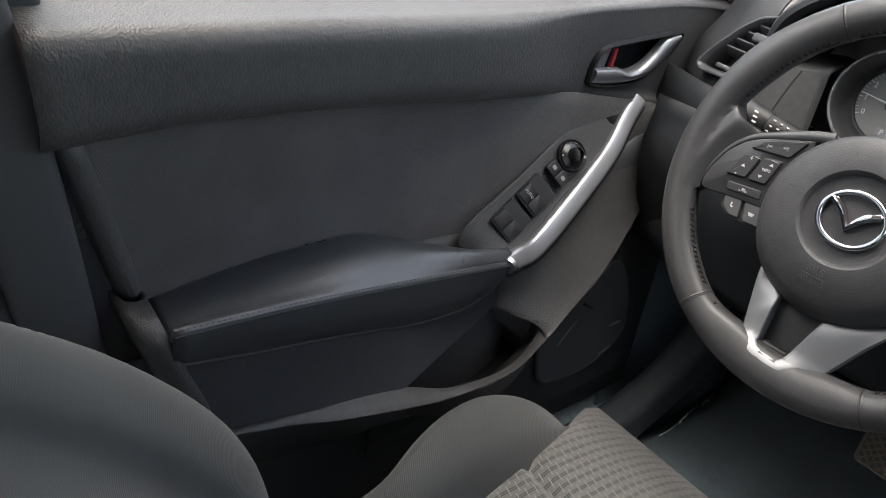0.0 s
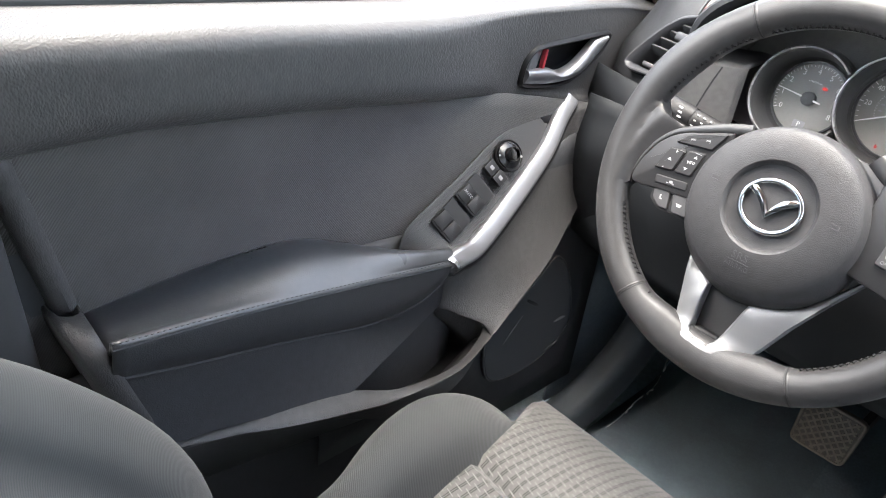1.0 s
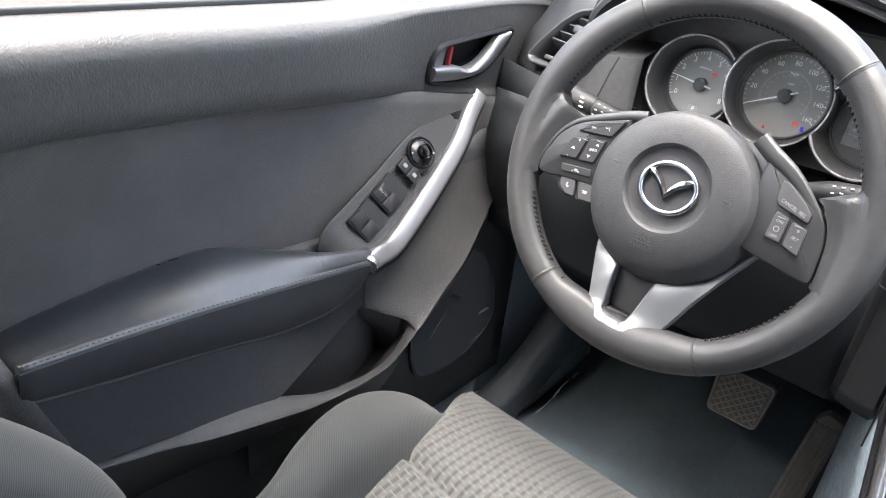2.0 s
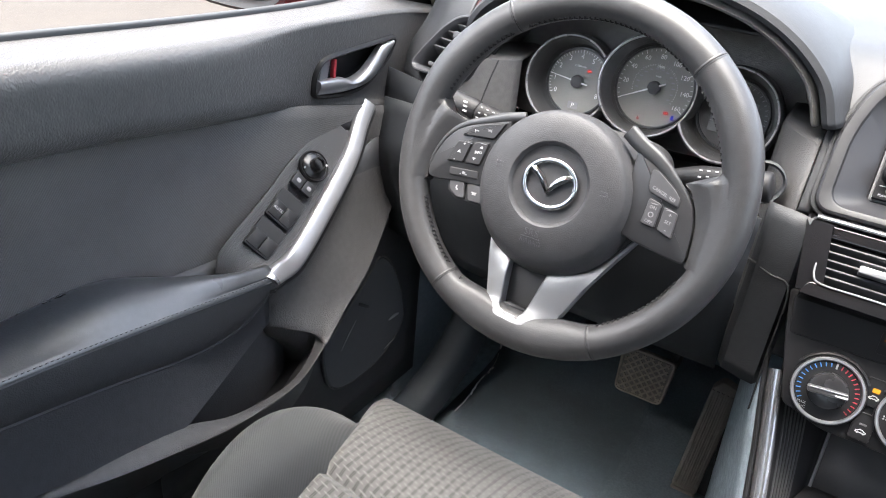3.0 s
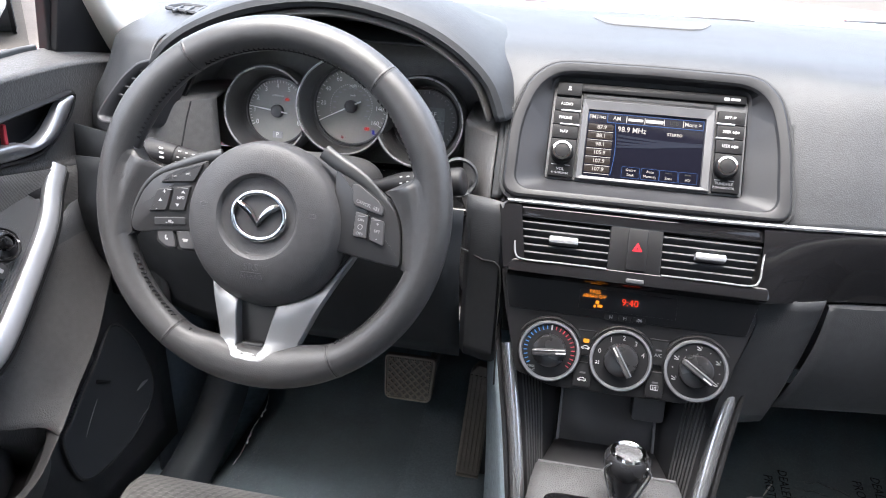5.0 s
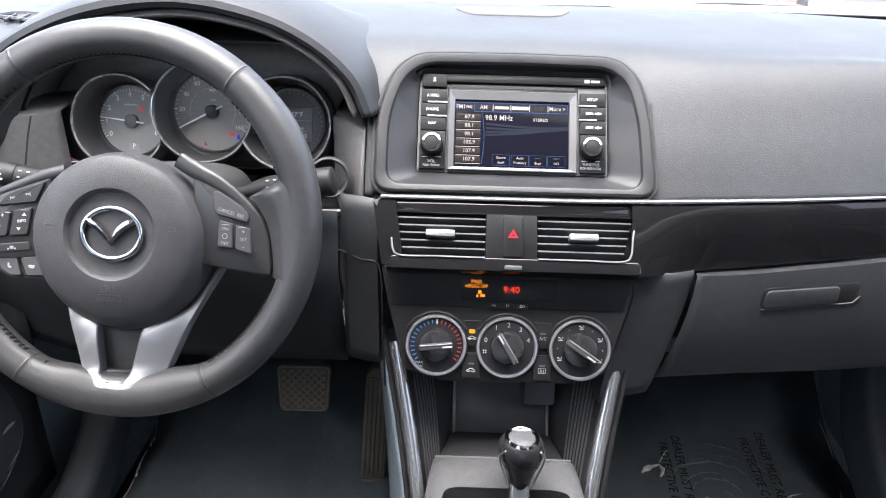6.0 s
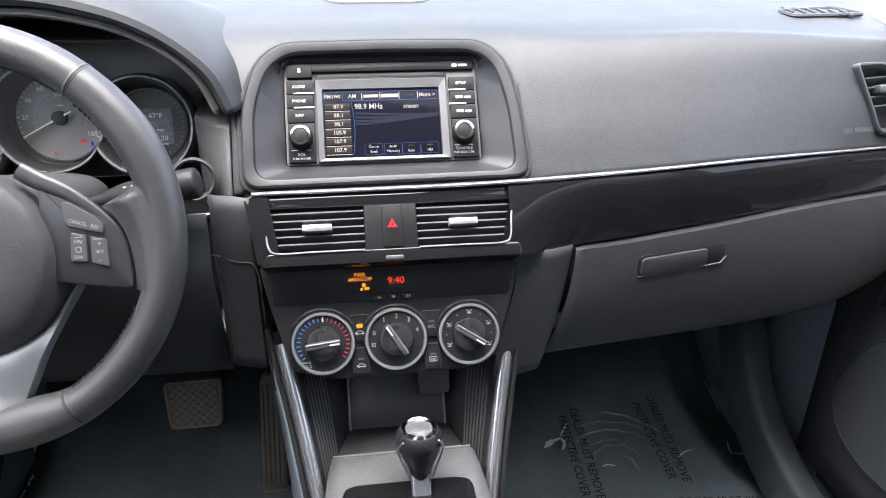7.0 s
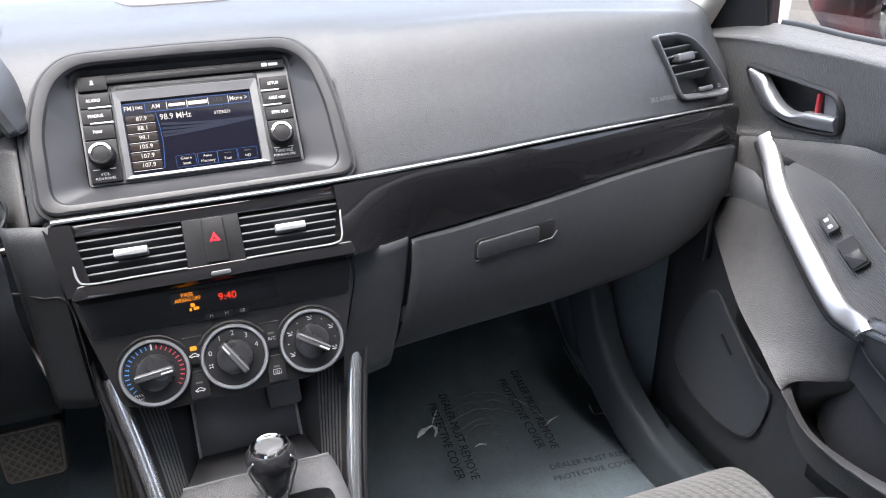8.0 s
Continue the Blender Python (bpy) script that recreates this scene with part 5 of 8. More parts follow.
for x in (741, 866):
    for y in (578, 635):
        b = part("heater_button", plate(rect(0.019, 0.0275, 0.002, *px(x, y + 4)), 0.004, 0.0006, None, None, 0.003), PLASTIC, DASH, "flat black heater button", LM)
        if x == 741:
            cx, cy = px(x, y + 12)
            body = ((-4.8, -0.8), (-4.5, 0.4), (-2.8, 0.8), (-1.6, 2.1), (1.4, 2.1), (2.8, 0.8), (4.5, 0.4), (4.8, -0.8), (-4.8, -0.8))
            line_sign([(cx + a * 0.001, cy + b * 0.001) for a, b in body], 0.00042, LM, WHITE_PRINT, b, "car_sign", 0.0034)
            bars([(cx - 0.0028, cy - 0.0013, 0.0018, 0.0013), (cx + 0.0028, cy - 0.0013, 0.0018, 0.0013)], LM, WHITE_PRINT, b, "car_sign", 0.0034)
        elif y == 635:
            cx, cy = px(x, y + 9)
            line_sign([(cx + a * 0.001, cy + b * 0.001) for a, b in ((-4, -2.4), (-4, 2.6), (4, 2.6), (4, -2.4), (-4, -2.4))], 0.0004, LM, GREY_PRINT, b, "heater_sign", 0.0034)
            bars([(cx + 0.0017 * k, cy - 0.0004, 0.0007, 0.0032) for k in (-1, 0, 1)], LM, GREY_PRINT, b, "heater_sign", 0.0034)
        else:
            lettering("A/C", 0.0052, *px(x, y + 9), LM, GREY_PRINT, b, "button_print", lift=0.0034)
        lamp = (x, y) == (741, 578)
        bars([(*px(x, y), 0.0068 if lamp else 0.0065, 0.0046 if lamp else 0.002)], LM, AMBER_LAMP if lamp else DIM_PRINT, b, "button_lamp", 0.0034)
        part("button_edge", box((0.0205, 0.0007, 0.0008), 0.0002, (*px(x, y - 19), 0.0034)), PLASTIC_MATT, b, "", LM)

# cheek beside the heater panel, glove box and its lid
seam_x = curve((0.40, 0.168), (0.43, 0.178), (0.5, 0.195), (0.55, 0.203), (0.6, 0.207))
rows = []
for z in np.linspace(0.425, 0.588, 14):
    x0 = 0.112 + 0.032 * smooth(0.42, 0.6, z)
    x1 = seam_x(z) - 0.0015
    rows.append([Vector((x0 - 0.012, 0.665 - 0.02 * smooth(0.45, 0.6, z), z)), Vector((x0, 0.628 + 0.012 * smooth(0.5, 0.6, z) - 0.012 * smooth(0.5, 0.42, z), z)), Vector(((x0 + x1) / 2, 0.633, z)), Vector((x1 - 0.004, 0.642, z)), Vector((x1, 0.648, z)), Vector((x1, 0.67, z))])
part("side_cheek", loft(rows), VINYL, DASH, "grained side panel beside the heater controls", None, 0.002)
glove = thing("glove_box", (0.4, 0.66, 0.5), "closed black glove box lid with recessed latch", "glove box")
low_z = curve((0.16, 0.427), (0.35, 0.446), (0.46, 0.451), (0.61, 0.463), (0.666, 0.487), (0.70, 0.523))
rows = []
for u in np.linspace(0, 1, 40):
    row = []
    for v in np.linspace(0, 1, 18):
        xe = 0.2 + (0.694 - 0.2) * u
        z0, z1 = low_z(xe), gloss_z(xe) - 0.004
        z = z0 + (z1 - z0) * v
        x = seam_x(z) + 0.0015 + (0.694 - seam_x(z)) * u
        y = face_y(x) - 0.02 + 0.014 * (1 - v) ** 2 - 0.006 * math.sin(math.pi * v)
        if v == 0:
            y += 0.008
        row.append(Vector((x, y, z)))
    rows.append([row[0] + Vector((0, 0.04, 0.006))] + row + [row[-1] + Vector((0, 0.03, 0))])
part("lid", loft(rows), VINYL, glove, "smooth grained glove box lid", None, 0.002)
part("lid_end", loft([[r + Vector((0.001, 0.03 * k, 0)) for r in rows[-1]] for k in (0, 1)]), VINYL, glove)
GM = frame_at((0.332, 0.6395, 0.563), (1, 0.03, 0.1), (0, 0.05, 1))
part("latch_recess", plate(rounded([(-0.054, -0.013), (0.05, -0.012), (0.056, 0.013), (-0.05, 0.013)], 0.008), 0.003, 0.001, None, None, 0.0008), PLASTIC, glove, "dark latch recess", GM)
part("latch", plate(rounded([(-0.05, -0.011), (0.03, -0.011), (0.033, 0.010), (-0.047, 0.010)], 0.006), 0.004, 0.0015, None, None, 0.0038), VINYL, glove, "black latch paddle", GM)
part("latch_edge", sweep([(-0.052, -0.0125, 0.001), (0.0, -0.0125, 0.0015), (0.048, -0.0115, 0.0015), (0.056, -0.004, 0.001)], circle(0.001, 6), (0, 0, 1)), PLASTIC_MATT, glove, "", GM)
part("latch_line", box((0.001, 0.02, 0.001), 0.0002, (-0.02, 0, 0.0038)), DARK, glove, "", GM)
# dark underside of the dashboard and the bulkhead
rows = [[Vector((x, y, z + 0.075 * smooth(0.5, 0.69, abs(x)))) for x in np.linspace(-0.735, 0.735, 30)] for y, z in ((0.715, 0.457), (0.85, 0.457), (1.05, 0.46), (1.24, 0.47))]
part("underside", loft(rows), PLASTIC_MATT, DASH, "", None, 0.004)
rows = [[Vector((x, 1.235, z)) for x in (-0.78, 0.78)] for z in (0.3, 0.8)]
whole("bulkhead", loft(rows), CARPET, "dark bulkhead behind the dashboard", "wall", "", "structure", 0.01)
for s in (-1, 1):
    rows = [[Vector((s * (0.722 - 0.04 * smooth(0.75, 1.1, y) * smooth(0.6, 0.2, z)), y, z)) for z in np.linspace(0.0, 0.62, 12)] for y in np.linspace(0.79, 1.24, 14)]
    whole("kick_panel", loft(rows), VINYL_KICK, "black side panel of the footwell", "trim", "kick panels", "structure", 0.006)
    sillp = spline([(s * 0.675, -0.05, 0.075), (s * 0.672, 0.3, 0.075), (s * 0.665, 0.6, 0.085), (s * 0.65, 0.75, 0.11), (s * 0.635, 0.86, 0.2), (s * 0.635, 0.93, 0.32)], 30)
    whole("sill_trim", sweep(sillp, rounded([(-0.04, -0.07), (0.04, -0.07), (0.03, -0.01), (-0.02, -0.002)], 0.015, 4), (0, -0.3, 1)), SILL_BLACK, "rounded black door sill trim", "trim", "door sill trims", "structure")

# outer vents
for s in (-1, 1):
    vm, outline = vent_frame_at(s)
    rows = [[Vector((*p, w)) for p in inset(outline, k)] for k, w in ((0.0, -0.02), (0.0, 0.004), (0.0012, 0.0055), (0.003, 0.0055), (0.005, 0.0035), (0.0075, 0.0), (0.009, -0.012), (0.009, -0.034))]
    vent = part("outer_vent", loft(rows, True), BEZEL_DARK, DASH, "black outer air vent with slats", vm)
    part("vent_throat", plate(inset(outline, 0.004), 0.003, 0.0005, None, None, -0.03), DARK, vent, "", vm)
    pts = [Vector(p) for p in inset(outline, 0.009)]
    top_v, bot_v = max(p.y for p in pts), min(p.y for p in pts)
    for k in range(5):
        v = top_v - (top_v - bot_v) * (0.1 + 0.145 * k)
        hits = []
        for a, b in zip(pts, pts[1:] + pts[:1]):
            if (a.y - v) * (b.y - v) < 0:
                hits.append(a.x + (b.x - a.x) * (v - a.y) / (b.y - a.y))
        if len(hits) >= 2:
            x0, x1 = min(hits), max(hits)
            bm = plate([(-(x1 - x0) / 2, -0.009), ((x1 - x0) / 2, -0.009), ((x1 - x0) / 2, 0.009), (-(x1 - x0) / 2, 0.009)], 0.0022, 0.0008)
            bm.transform(Matrix.Translation(((x0 + x1) / 2, v, -0.008)) @ Matrix.Rotation(radians(60), 4, "X"))
            part("slat", bm, SLAT, vent, "", vm)
            if k == 2:
                part("vent_tab", box((0.03, 0.011, 0.016), 0.003, ((x0 + x1) / 2 - s * 0.004, v + 0.002, 0.0)), BEZEL_DARK, vent, "grey vent tab", vm)
    foot = (s * 0.014, -0.0255)
    part("thumb_wheel", box((0.026, 0.006, 0.006), 0.002, (*foot, 0.001)), BEZEL_DARK, vent, "", vm)
    if s > 0:
        em = frame_at((0.555, 0.6955, 0.692), (0.98, 0.19, -0.02), (0, 0.36, 1))
        lettering("SRS AIRBAG", 0.0085, 0, 0, em, DIM_PRINT, DASH, "moulded_print", lift=0.004)
        lettering("O", 0.005, foot[0] - 0.024, foot[1], vm, DIM_PRINT, vent, "wheel_mark", lift=0.0035)
        bars([(foot[0] + 0.024, foot[1] + 0.002 * k, 0.006, 0.0008) for k in (-1, 0, 1)], vm, DIM_PRINT, vent, "wheel_mark", 0.0035)
    # demister slots on the top
    slot = part("demister", plate(rounded([(-0.055, -0.014), (0.055, -0.02), (0.05, 0.018), (-0.05, 0.012)], 0.008), 0.004, 0.001, frame_at((s * 0.60, 0.885, 0.7975), (0.96, s * 0.28, -0.02), (0, 1, 0.05)), None, 0.003), DARK, DASH, "dark demister slots")
    fm = frame_at((s * 0.60, 0.885, 0.7975), (0.96, s * 0.28, -0.02), (0, 1, 0.05))
    for k in range(6):
        part("slot_bar", box((0.004, 0.036, 0.005), 0.001, (-0.04 + 0.016 * k, 0, 0.003)), VINYL, slot, "", fm @ Matrix.Rotation(radians(-25 * s), 4, "Z"))
    rim_ = [Vector((*p, 0.003)) for p in rounded([(-0.062, -0.018), (0.062, -0.025), (0.056, 0.023), (-0.056, 0.016)], 0.01)]
    part("slot_rim", sweep(rim_, circle(0.003, 6), (0, 0, 1), True), VINYL, slot, "", fm)
# knee panel and column shroud on the driver's side
rows = []
for z in np.linspace(0.425, 0.64, 12):
    rows.append([Vector((x, 0.70 - 0.045 * smooth(0.40, 0.58, z) + 0.03 * smooth(-0.2, -0.14, x) * 0 + 0.04 * smooth(-0.52, -0.66, x) - 0.01 * smooth(0.62, 0.58, z), z)) for x in np.linspace(-0.70, -0.19, 20)])
part("knee_panel", loft(rows), DASH_LOW, DASH, "black panel below the steering column", None, 0.003)
rows = []
for z in np.linspace(0.452, 0.656, 14):
    rows.append([Vector((-0.192, 0.72, z)), Vector((-0.187, 0.668, z)), Vector((-0.18, 0.655 + 0.03 * smooth(0.6, 0.74, z), z)), Vector((-0.16, 0.648 + 0.035 * smooth(0.6, 0.74, z), z)), Vector((-0.146, 0.645 + 0.04 * smooth(0.62, 0.74, z), z)), Vector((-0.138, 0.66 + 0.04 * smooth(0.62, 0.74, z), z))])
part("middle_edge", loft(rows), VINYL, DASH, "grained upright between column and heater panel", None, 0.003)
part("panel_seam", sweep(spline([(-0.21, 0.664, 0.594), (-0.184, 0.657, 0.590), (-0.165, 0.648, 0.586), (-0.143, 0.643, 0.578), (-0.141, 0.643, 0.5), (-0.139, 0.643, 0.42)], 20), circle(0.0012, 6)), DARK, DASH)
part("knee_slot", box((0.12, 0.004, 0.004), 0.001, (-0.48, 0.654, 0.575)), PLASTIC_GREY, DASH)
# body-side panel near the left vent
part("trim_seam", sweep(spline([(-0.585, 0.70, 0.75), (-0.592, 0.697, 0.70), (-0.60, 0.692, 0.645)], 8), circle(0.001, 6)), DARK, DASH)
rows = []
for z in np.linspace(0.42, 0.668, 8):
    rows.append([Vector((-x, face_y(x) - 0.004, z)) for x in np.linspace(0.595, 0.735, 10)])
part("end_panel", loft(rows), DASH_LOW, DASH, "black end panel with a hatch", None, 0.003)
part("hatch", plate(rect(0.085, 0.1, 0.016), 0.004, 0.003, frame_at((-0.655, 0.722, 0.60), (0.95, -0.31, 0), (0, 0.05, 1)), None, 0.006), VINYL, DASH, "rounded hatch below the vent")
rows = []
for z in np.linspace(0.42, 0.61, 8):
    rows.append([Vector((x, face_y(x) + 0.004, z)) for x in np.linspace(0.69, 0.735, 6)])
part("end_panel", loft(rows), VINYL, DASH, "", None, 0.003)


# ---- radio ----
RADIO = thing("car_radio", (0, 0.73, 0.70), "black car radio with lit colour touch screen", "radio")


def rp(x, y):
    return ((x - 801) * 0.000623, (206 - y) * 0.000641)


def span(x0, y0, x1, y1, r=0.0012):
    a, b = rp(x0, y1), rp(x1, y0)
    return rect(b[0] - a[0], b[1] - a[1], r, (a[0] + b[0]) / 2, (a[1] + b[1]) / 2)


part("casing", plate(rect(0.2125, 0.1155, 0.004), 0.02, 0.001, None, None, -0.002), PLASTIC_MATT, RADIO, "", RM)
part("slot_panel", plate(span(636, 119, 967, 134), 0.006, 0.001, None, None, 0.003), RADIO_BLACK, RADIO, "", RM)
part("disc_slot", plate(span(690, 137, 912, 143, 0.0005), 0.002, 0.0002, None, None, 0.0), DARK, RADIO, "dark disc slot", RM)
part("slot_panel", plate(span(683, 134.5, 918, 160), 0.006, 0.001, None, None, -0.0005), RADIO_BLACK, RADIO, "", RM)
part("eject_button", plate(span(636, 120, 680, 144), 0.006, 0.0008, None, None, 0.0036), RADIO_BLACK, RADIO, "", RM)
lettering("\u25b2", 0.004, *rp(658, 132), RM, WHITE_PRINT, RADIO, "eject_mark", lift=0.004)
bars([(*rp(658, 129), 0.0025, 0.002), (*rp(658, 134), 0.004, 0.0007)], RM, WHITE_PRINT, RADIO, "eject_mark", 0.004)
bars([(*rp(933, 127), 0.006, 0.004), (*rp(948, 127), 0.010, 0.003)], RM, GREY_PRINT, RADIO, "plain_badge", 0.0034)
for side, names in ((0, ("AUDIO", "PHONE", "NAV")), (1, ("SETUP", "SEEK", "SEEK"))):
    x0, x1 = (635, 681) if side == 0 else (921, 967)
    for k, text in enumerate(names):
        y0 = 148 + 25.3 * k
        b = part("radio_key", plate(span(x0, y0, x1, y0 + 24.3), 0.008, 0.0008, None, None, 0.0028), RADIO_BLACK, RADIO, "black radio key", RM)
        tx = 656 if side == 0 else (942 if k == 0 else 938)
        lettering(text, 0.0048, *rp(tx, y0 + 12), RM, WHITE_PRINT, b, "key_print", lift=0.0032, squeeze=0.9)
        if side and k:
            bars([(*rp(953, y0 + 12), 0.0012, 0.0035), (*rp(957, y0 + 12), 0.002, 0.0022), (*rp(949, y0 + 12), 0.002, 0.0022)], RM, WHITE_PRINT, b, "key_mark", 0.0032)
        if k < 2:
            gx0, gx1 = (647, 682) if side == 0 else (919, 950)
            part("key_bar", plate(span(gx0, y0 + 22.8, gx1, y0 + 25.8, 0.0005), 0.004, 0.0006, None, None, 0.0044), SILVER, RADIO, "thin silver bar", RM)
    kx = 657 if side == 0 else 940
    part("knob_panel", plate(span(x0, 224, x1, 292), 0.008, 0.0008, None, None, 0.0024), RADIO_BLACK, RADIO, "", RM)
    km = RM @ Matrix.Translation((*rp(kx, 250), 0.002))
    k_ = part("radio_knob", lathe([(0.0126, 0.0), (0.0126, 0.008), (0.0118, 0.011), (0.0105, 0.012), (0.0095, 0.0115)], 40), RADIO_BLACK, RADIO, "round radio knob with bright ring", km)
    part("knob_ring", lathe([(0.0108, 0.0115), (0.0105, 0.0128), (0.0085, 0.0132), (0.0078, 0.012), (0.0076, 0.0112)], 40), CHROME, k_, "chrome ring", km)
    part("knob_face", lathe([(0.0079, 0.010), (0.0078, 0.0118), (0.006, 0.0124), (0.0005, 0.0124)], 32), RADIO_BLACK, k_, "", km)
    bars([(*rp(kx - 12, 271), 0.006, 0.0008), (*rp(kx + 12, 271), 0.006, 0.0008)], RM, GREY_PRINT, RADIO, "knob_mark", 0.0028)
    if side == 0:
        lettering("VOL", 0.0046, *rp(kx, 279), RM, GREY_PRINT, RADIO, "knob_print", lift=0.0028)
        lettering("PUSH POWER", 0.0036, *rp(kx, 286), RM, GREY_PRINT, RADIO, "knob_print", lift=0.0028, squeeze=0.85)
    else:
        lettering("TUNE/FILE", 0.0046, *rp(kx, 277), RM, GREY_PRINT, RADIO, "knob_print", lift=0.0028, squeeze=0.9)
        lettering("PUSH AUDIO CTRL", 0.0036, *rp(kx, 284), RM, GREY_PRINT, RADIO, "knob_print", lift=0.0028, squeeze=0.75)
# screen: sloping frame, glass, lit picture
wide, hole = span(685, 148, 916, 293, 0.001), span(697, 166, 901, 285, 0.0005)
part("screen_frame", loft([[Vector((*p, w)) for p in o] for o, w in ((wide, -0.002), (wide, 0.0024), (inset(wide, 0.001), 0.003), (inset(hole, -0.0008), 0.0016), (hole, -0.0012))], True), BEZEL_DARK, RADIO, "grey sloping screen frame", RM)
scr = part("screen", plate(span(695, 164, 903, 287, 0.0005), 0.002, 0.0002, None, None, -0.0012), SCREEN, RADIO, "lit dark blue touch screen", RM)
L = -0.0009
bm = bmesh.new()
for k in range(4):
    pts = [rp(752 + 149 * f, 207 + 5 * k + 5 * math.sin(f * 2.2 + 0.5 * k) - 2 * k * f) for f in np.linspace(0, 1, 20)]
    loft([[Vector((x, y + h, L - 0.0001 + k * 0.00003)) for x, y in pts] for h in (0.0012, -0.0014)], False, bm)
part("screen_wave", bm, SCREEN_WAVE, scr, "", RM)
for k, (text, x) in enumerate((("FM1", 707), ("FM2", 722), ("AM", 748), ("USB", 848), ("More >", 881))):
    lettering(text, (0.0068, 0.0044, 0.0066, 0.0062, 0.0066)[k], *rp(x, 177), RM, SCREEN_DIM if text == "USB" else SCREEN_WHITE, scr, "screen_print", lift=L, squeeze=0.92, bold=0.00006)
bars([(*rp(781, 177), 0.0165, 0.0032), (*rp(814, 177), 0.0195, 0.0040)], RM, SCREEN_WHITE, scr, "screen_bar", L)
for x in (765, 797, 831, 864):
    bars([(*rp(x, 177), 0.0008, 0.0075)], RM, SCREEN_WHITE, scr, "tab_line", L)
for x, y, w, h in ((799, 169, 0.126, 0.0009), (815, 185, 0.105, 0.0009), (899, 177, 0.0009, 0.0095), (698, 177, 0.0009, 0.0095), (731, 177, 0.0009, 0.0095)):
    bars([(*rp(x, y), w, h)], RM, SCREEN_BLUE, scr, "tab_edge", L)
for text, y in zip(("87.9", "88.1", "98.1", "105.9", "107.9", "107.9"), (195, 210.5, 226, 241, 256.5, 271.5)):
    lettering(text, 0.0062, *rp(723, y), RM, SCREEN_WHITE, scr, "station_print", lift=L, bold=0.00006)
    bars([(*rp(721, y + 8), 0.028, 0.0005)], RM, SCREEN_WHITE, scr, "list_line", L)
    bars([(*rp(721, y), 0.028, 0.0075)], RM, SCREEN_BROWN, scr, "station_backing", L - 0.0001)
part("list_edge", sweep([Vector((*rp(746 + 4 * math.sin(f * math.pi), 188 + 92 * f), L)) for f in np.linspace(0, 1, 20)], circle(0.0005, 5), (0, 0, 1)), SCREEN_BLUE, scr, "", RM)
lettering("98.9 MHz", 0.0088, *rp(776, 196), RM, SCREEN_WHITE, scr, "screen_print", lift=L, squeeze=0.9, bold=0.00006)
lettering("STEREO", 0.0048, *rp(851, 198), RM, SCREEN_WHITE, scr, "screen_print", lift=L, bold=0.00005)
for x, lines in ((781, ("Genre", "Seek")), (815, ("Auto", "Memory")), (847, ("", "Scan")), (880, ("", "HD"))):
    o = span(x - 16, 262, x + 16, 282, 0.0012)
    part("screen_key", loft([[Vector((*p, L)) for p in q] for q in (o, inset(o, 0.0005))], True), SCREEN_BLUE, scr, "", RM)
    for text, y in zip(lines, (267.5, 276)):
        if text:
            lettering(text, 0.0042, *rp(x, y), RM, SCREEN_WHITE, scr, "screen_print", lift=L)
bars([(*rp(847, 267), 0.007, 0.0008), (*rp(880, 267), 0.007, 0.0014)], RM, SCREEN_DIM, scr, "key_lamp", L)

# ---- instrument dials ----
CLUSTER = thing("instrument_cluster", (-0.372, 0.81, 0.62), "three round instrument dials in bright rings", "instrument dials")
tilt = radians(14)
middle = frame_at((-0.371, 0.818, 0.702), (1, 0, 0), (0, math.sin(tilt), math.cos(tilt))).inverted()


def beside_middle(bm, m, k, clear_r=0.0612):
    """Cuts an outer dial away where the larger middle dial stands in front of it."""
    if k != 1:
        inside = [f for f in bm.faces if (middle @ m @ f.calc_center_median()).xy.length < clear_r]
        bmesh.ops.delete(bm, geom=inside, context="FACES")
    return bm


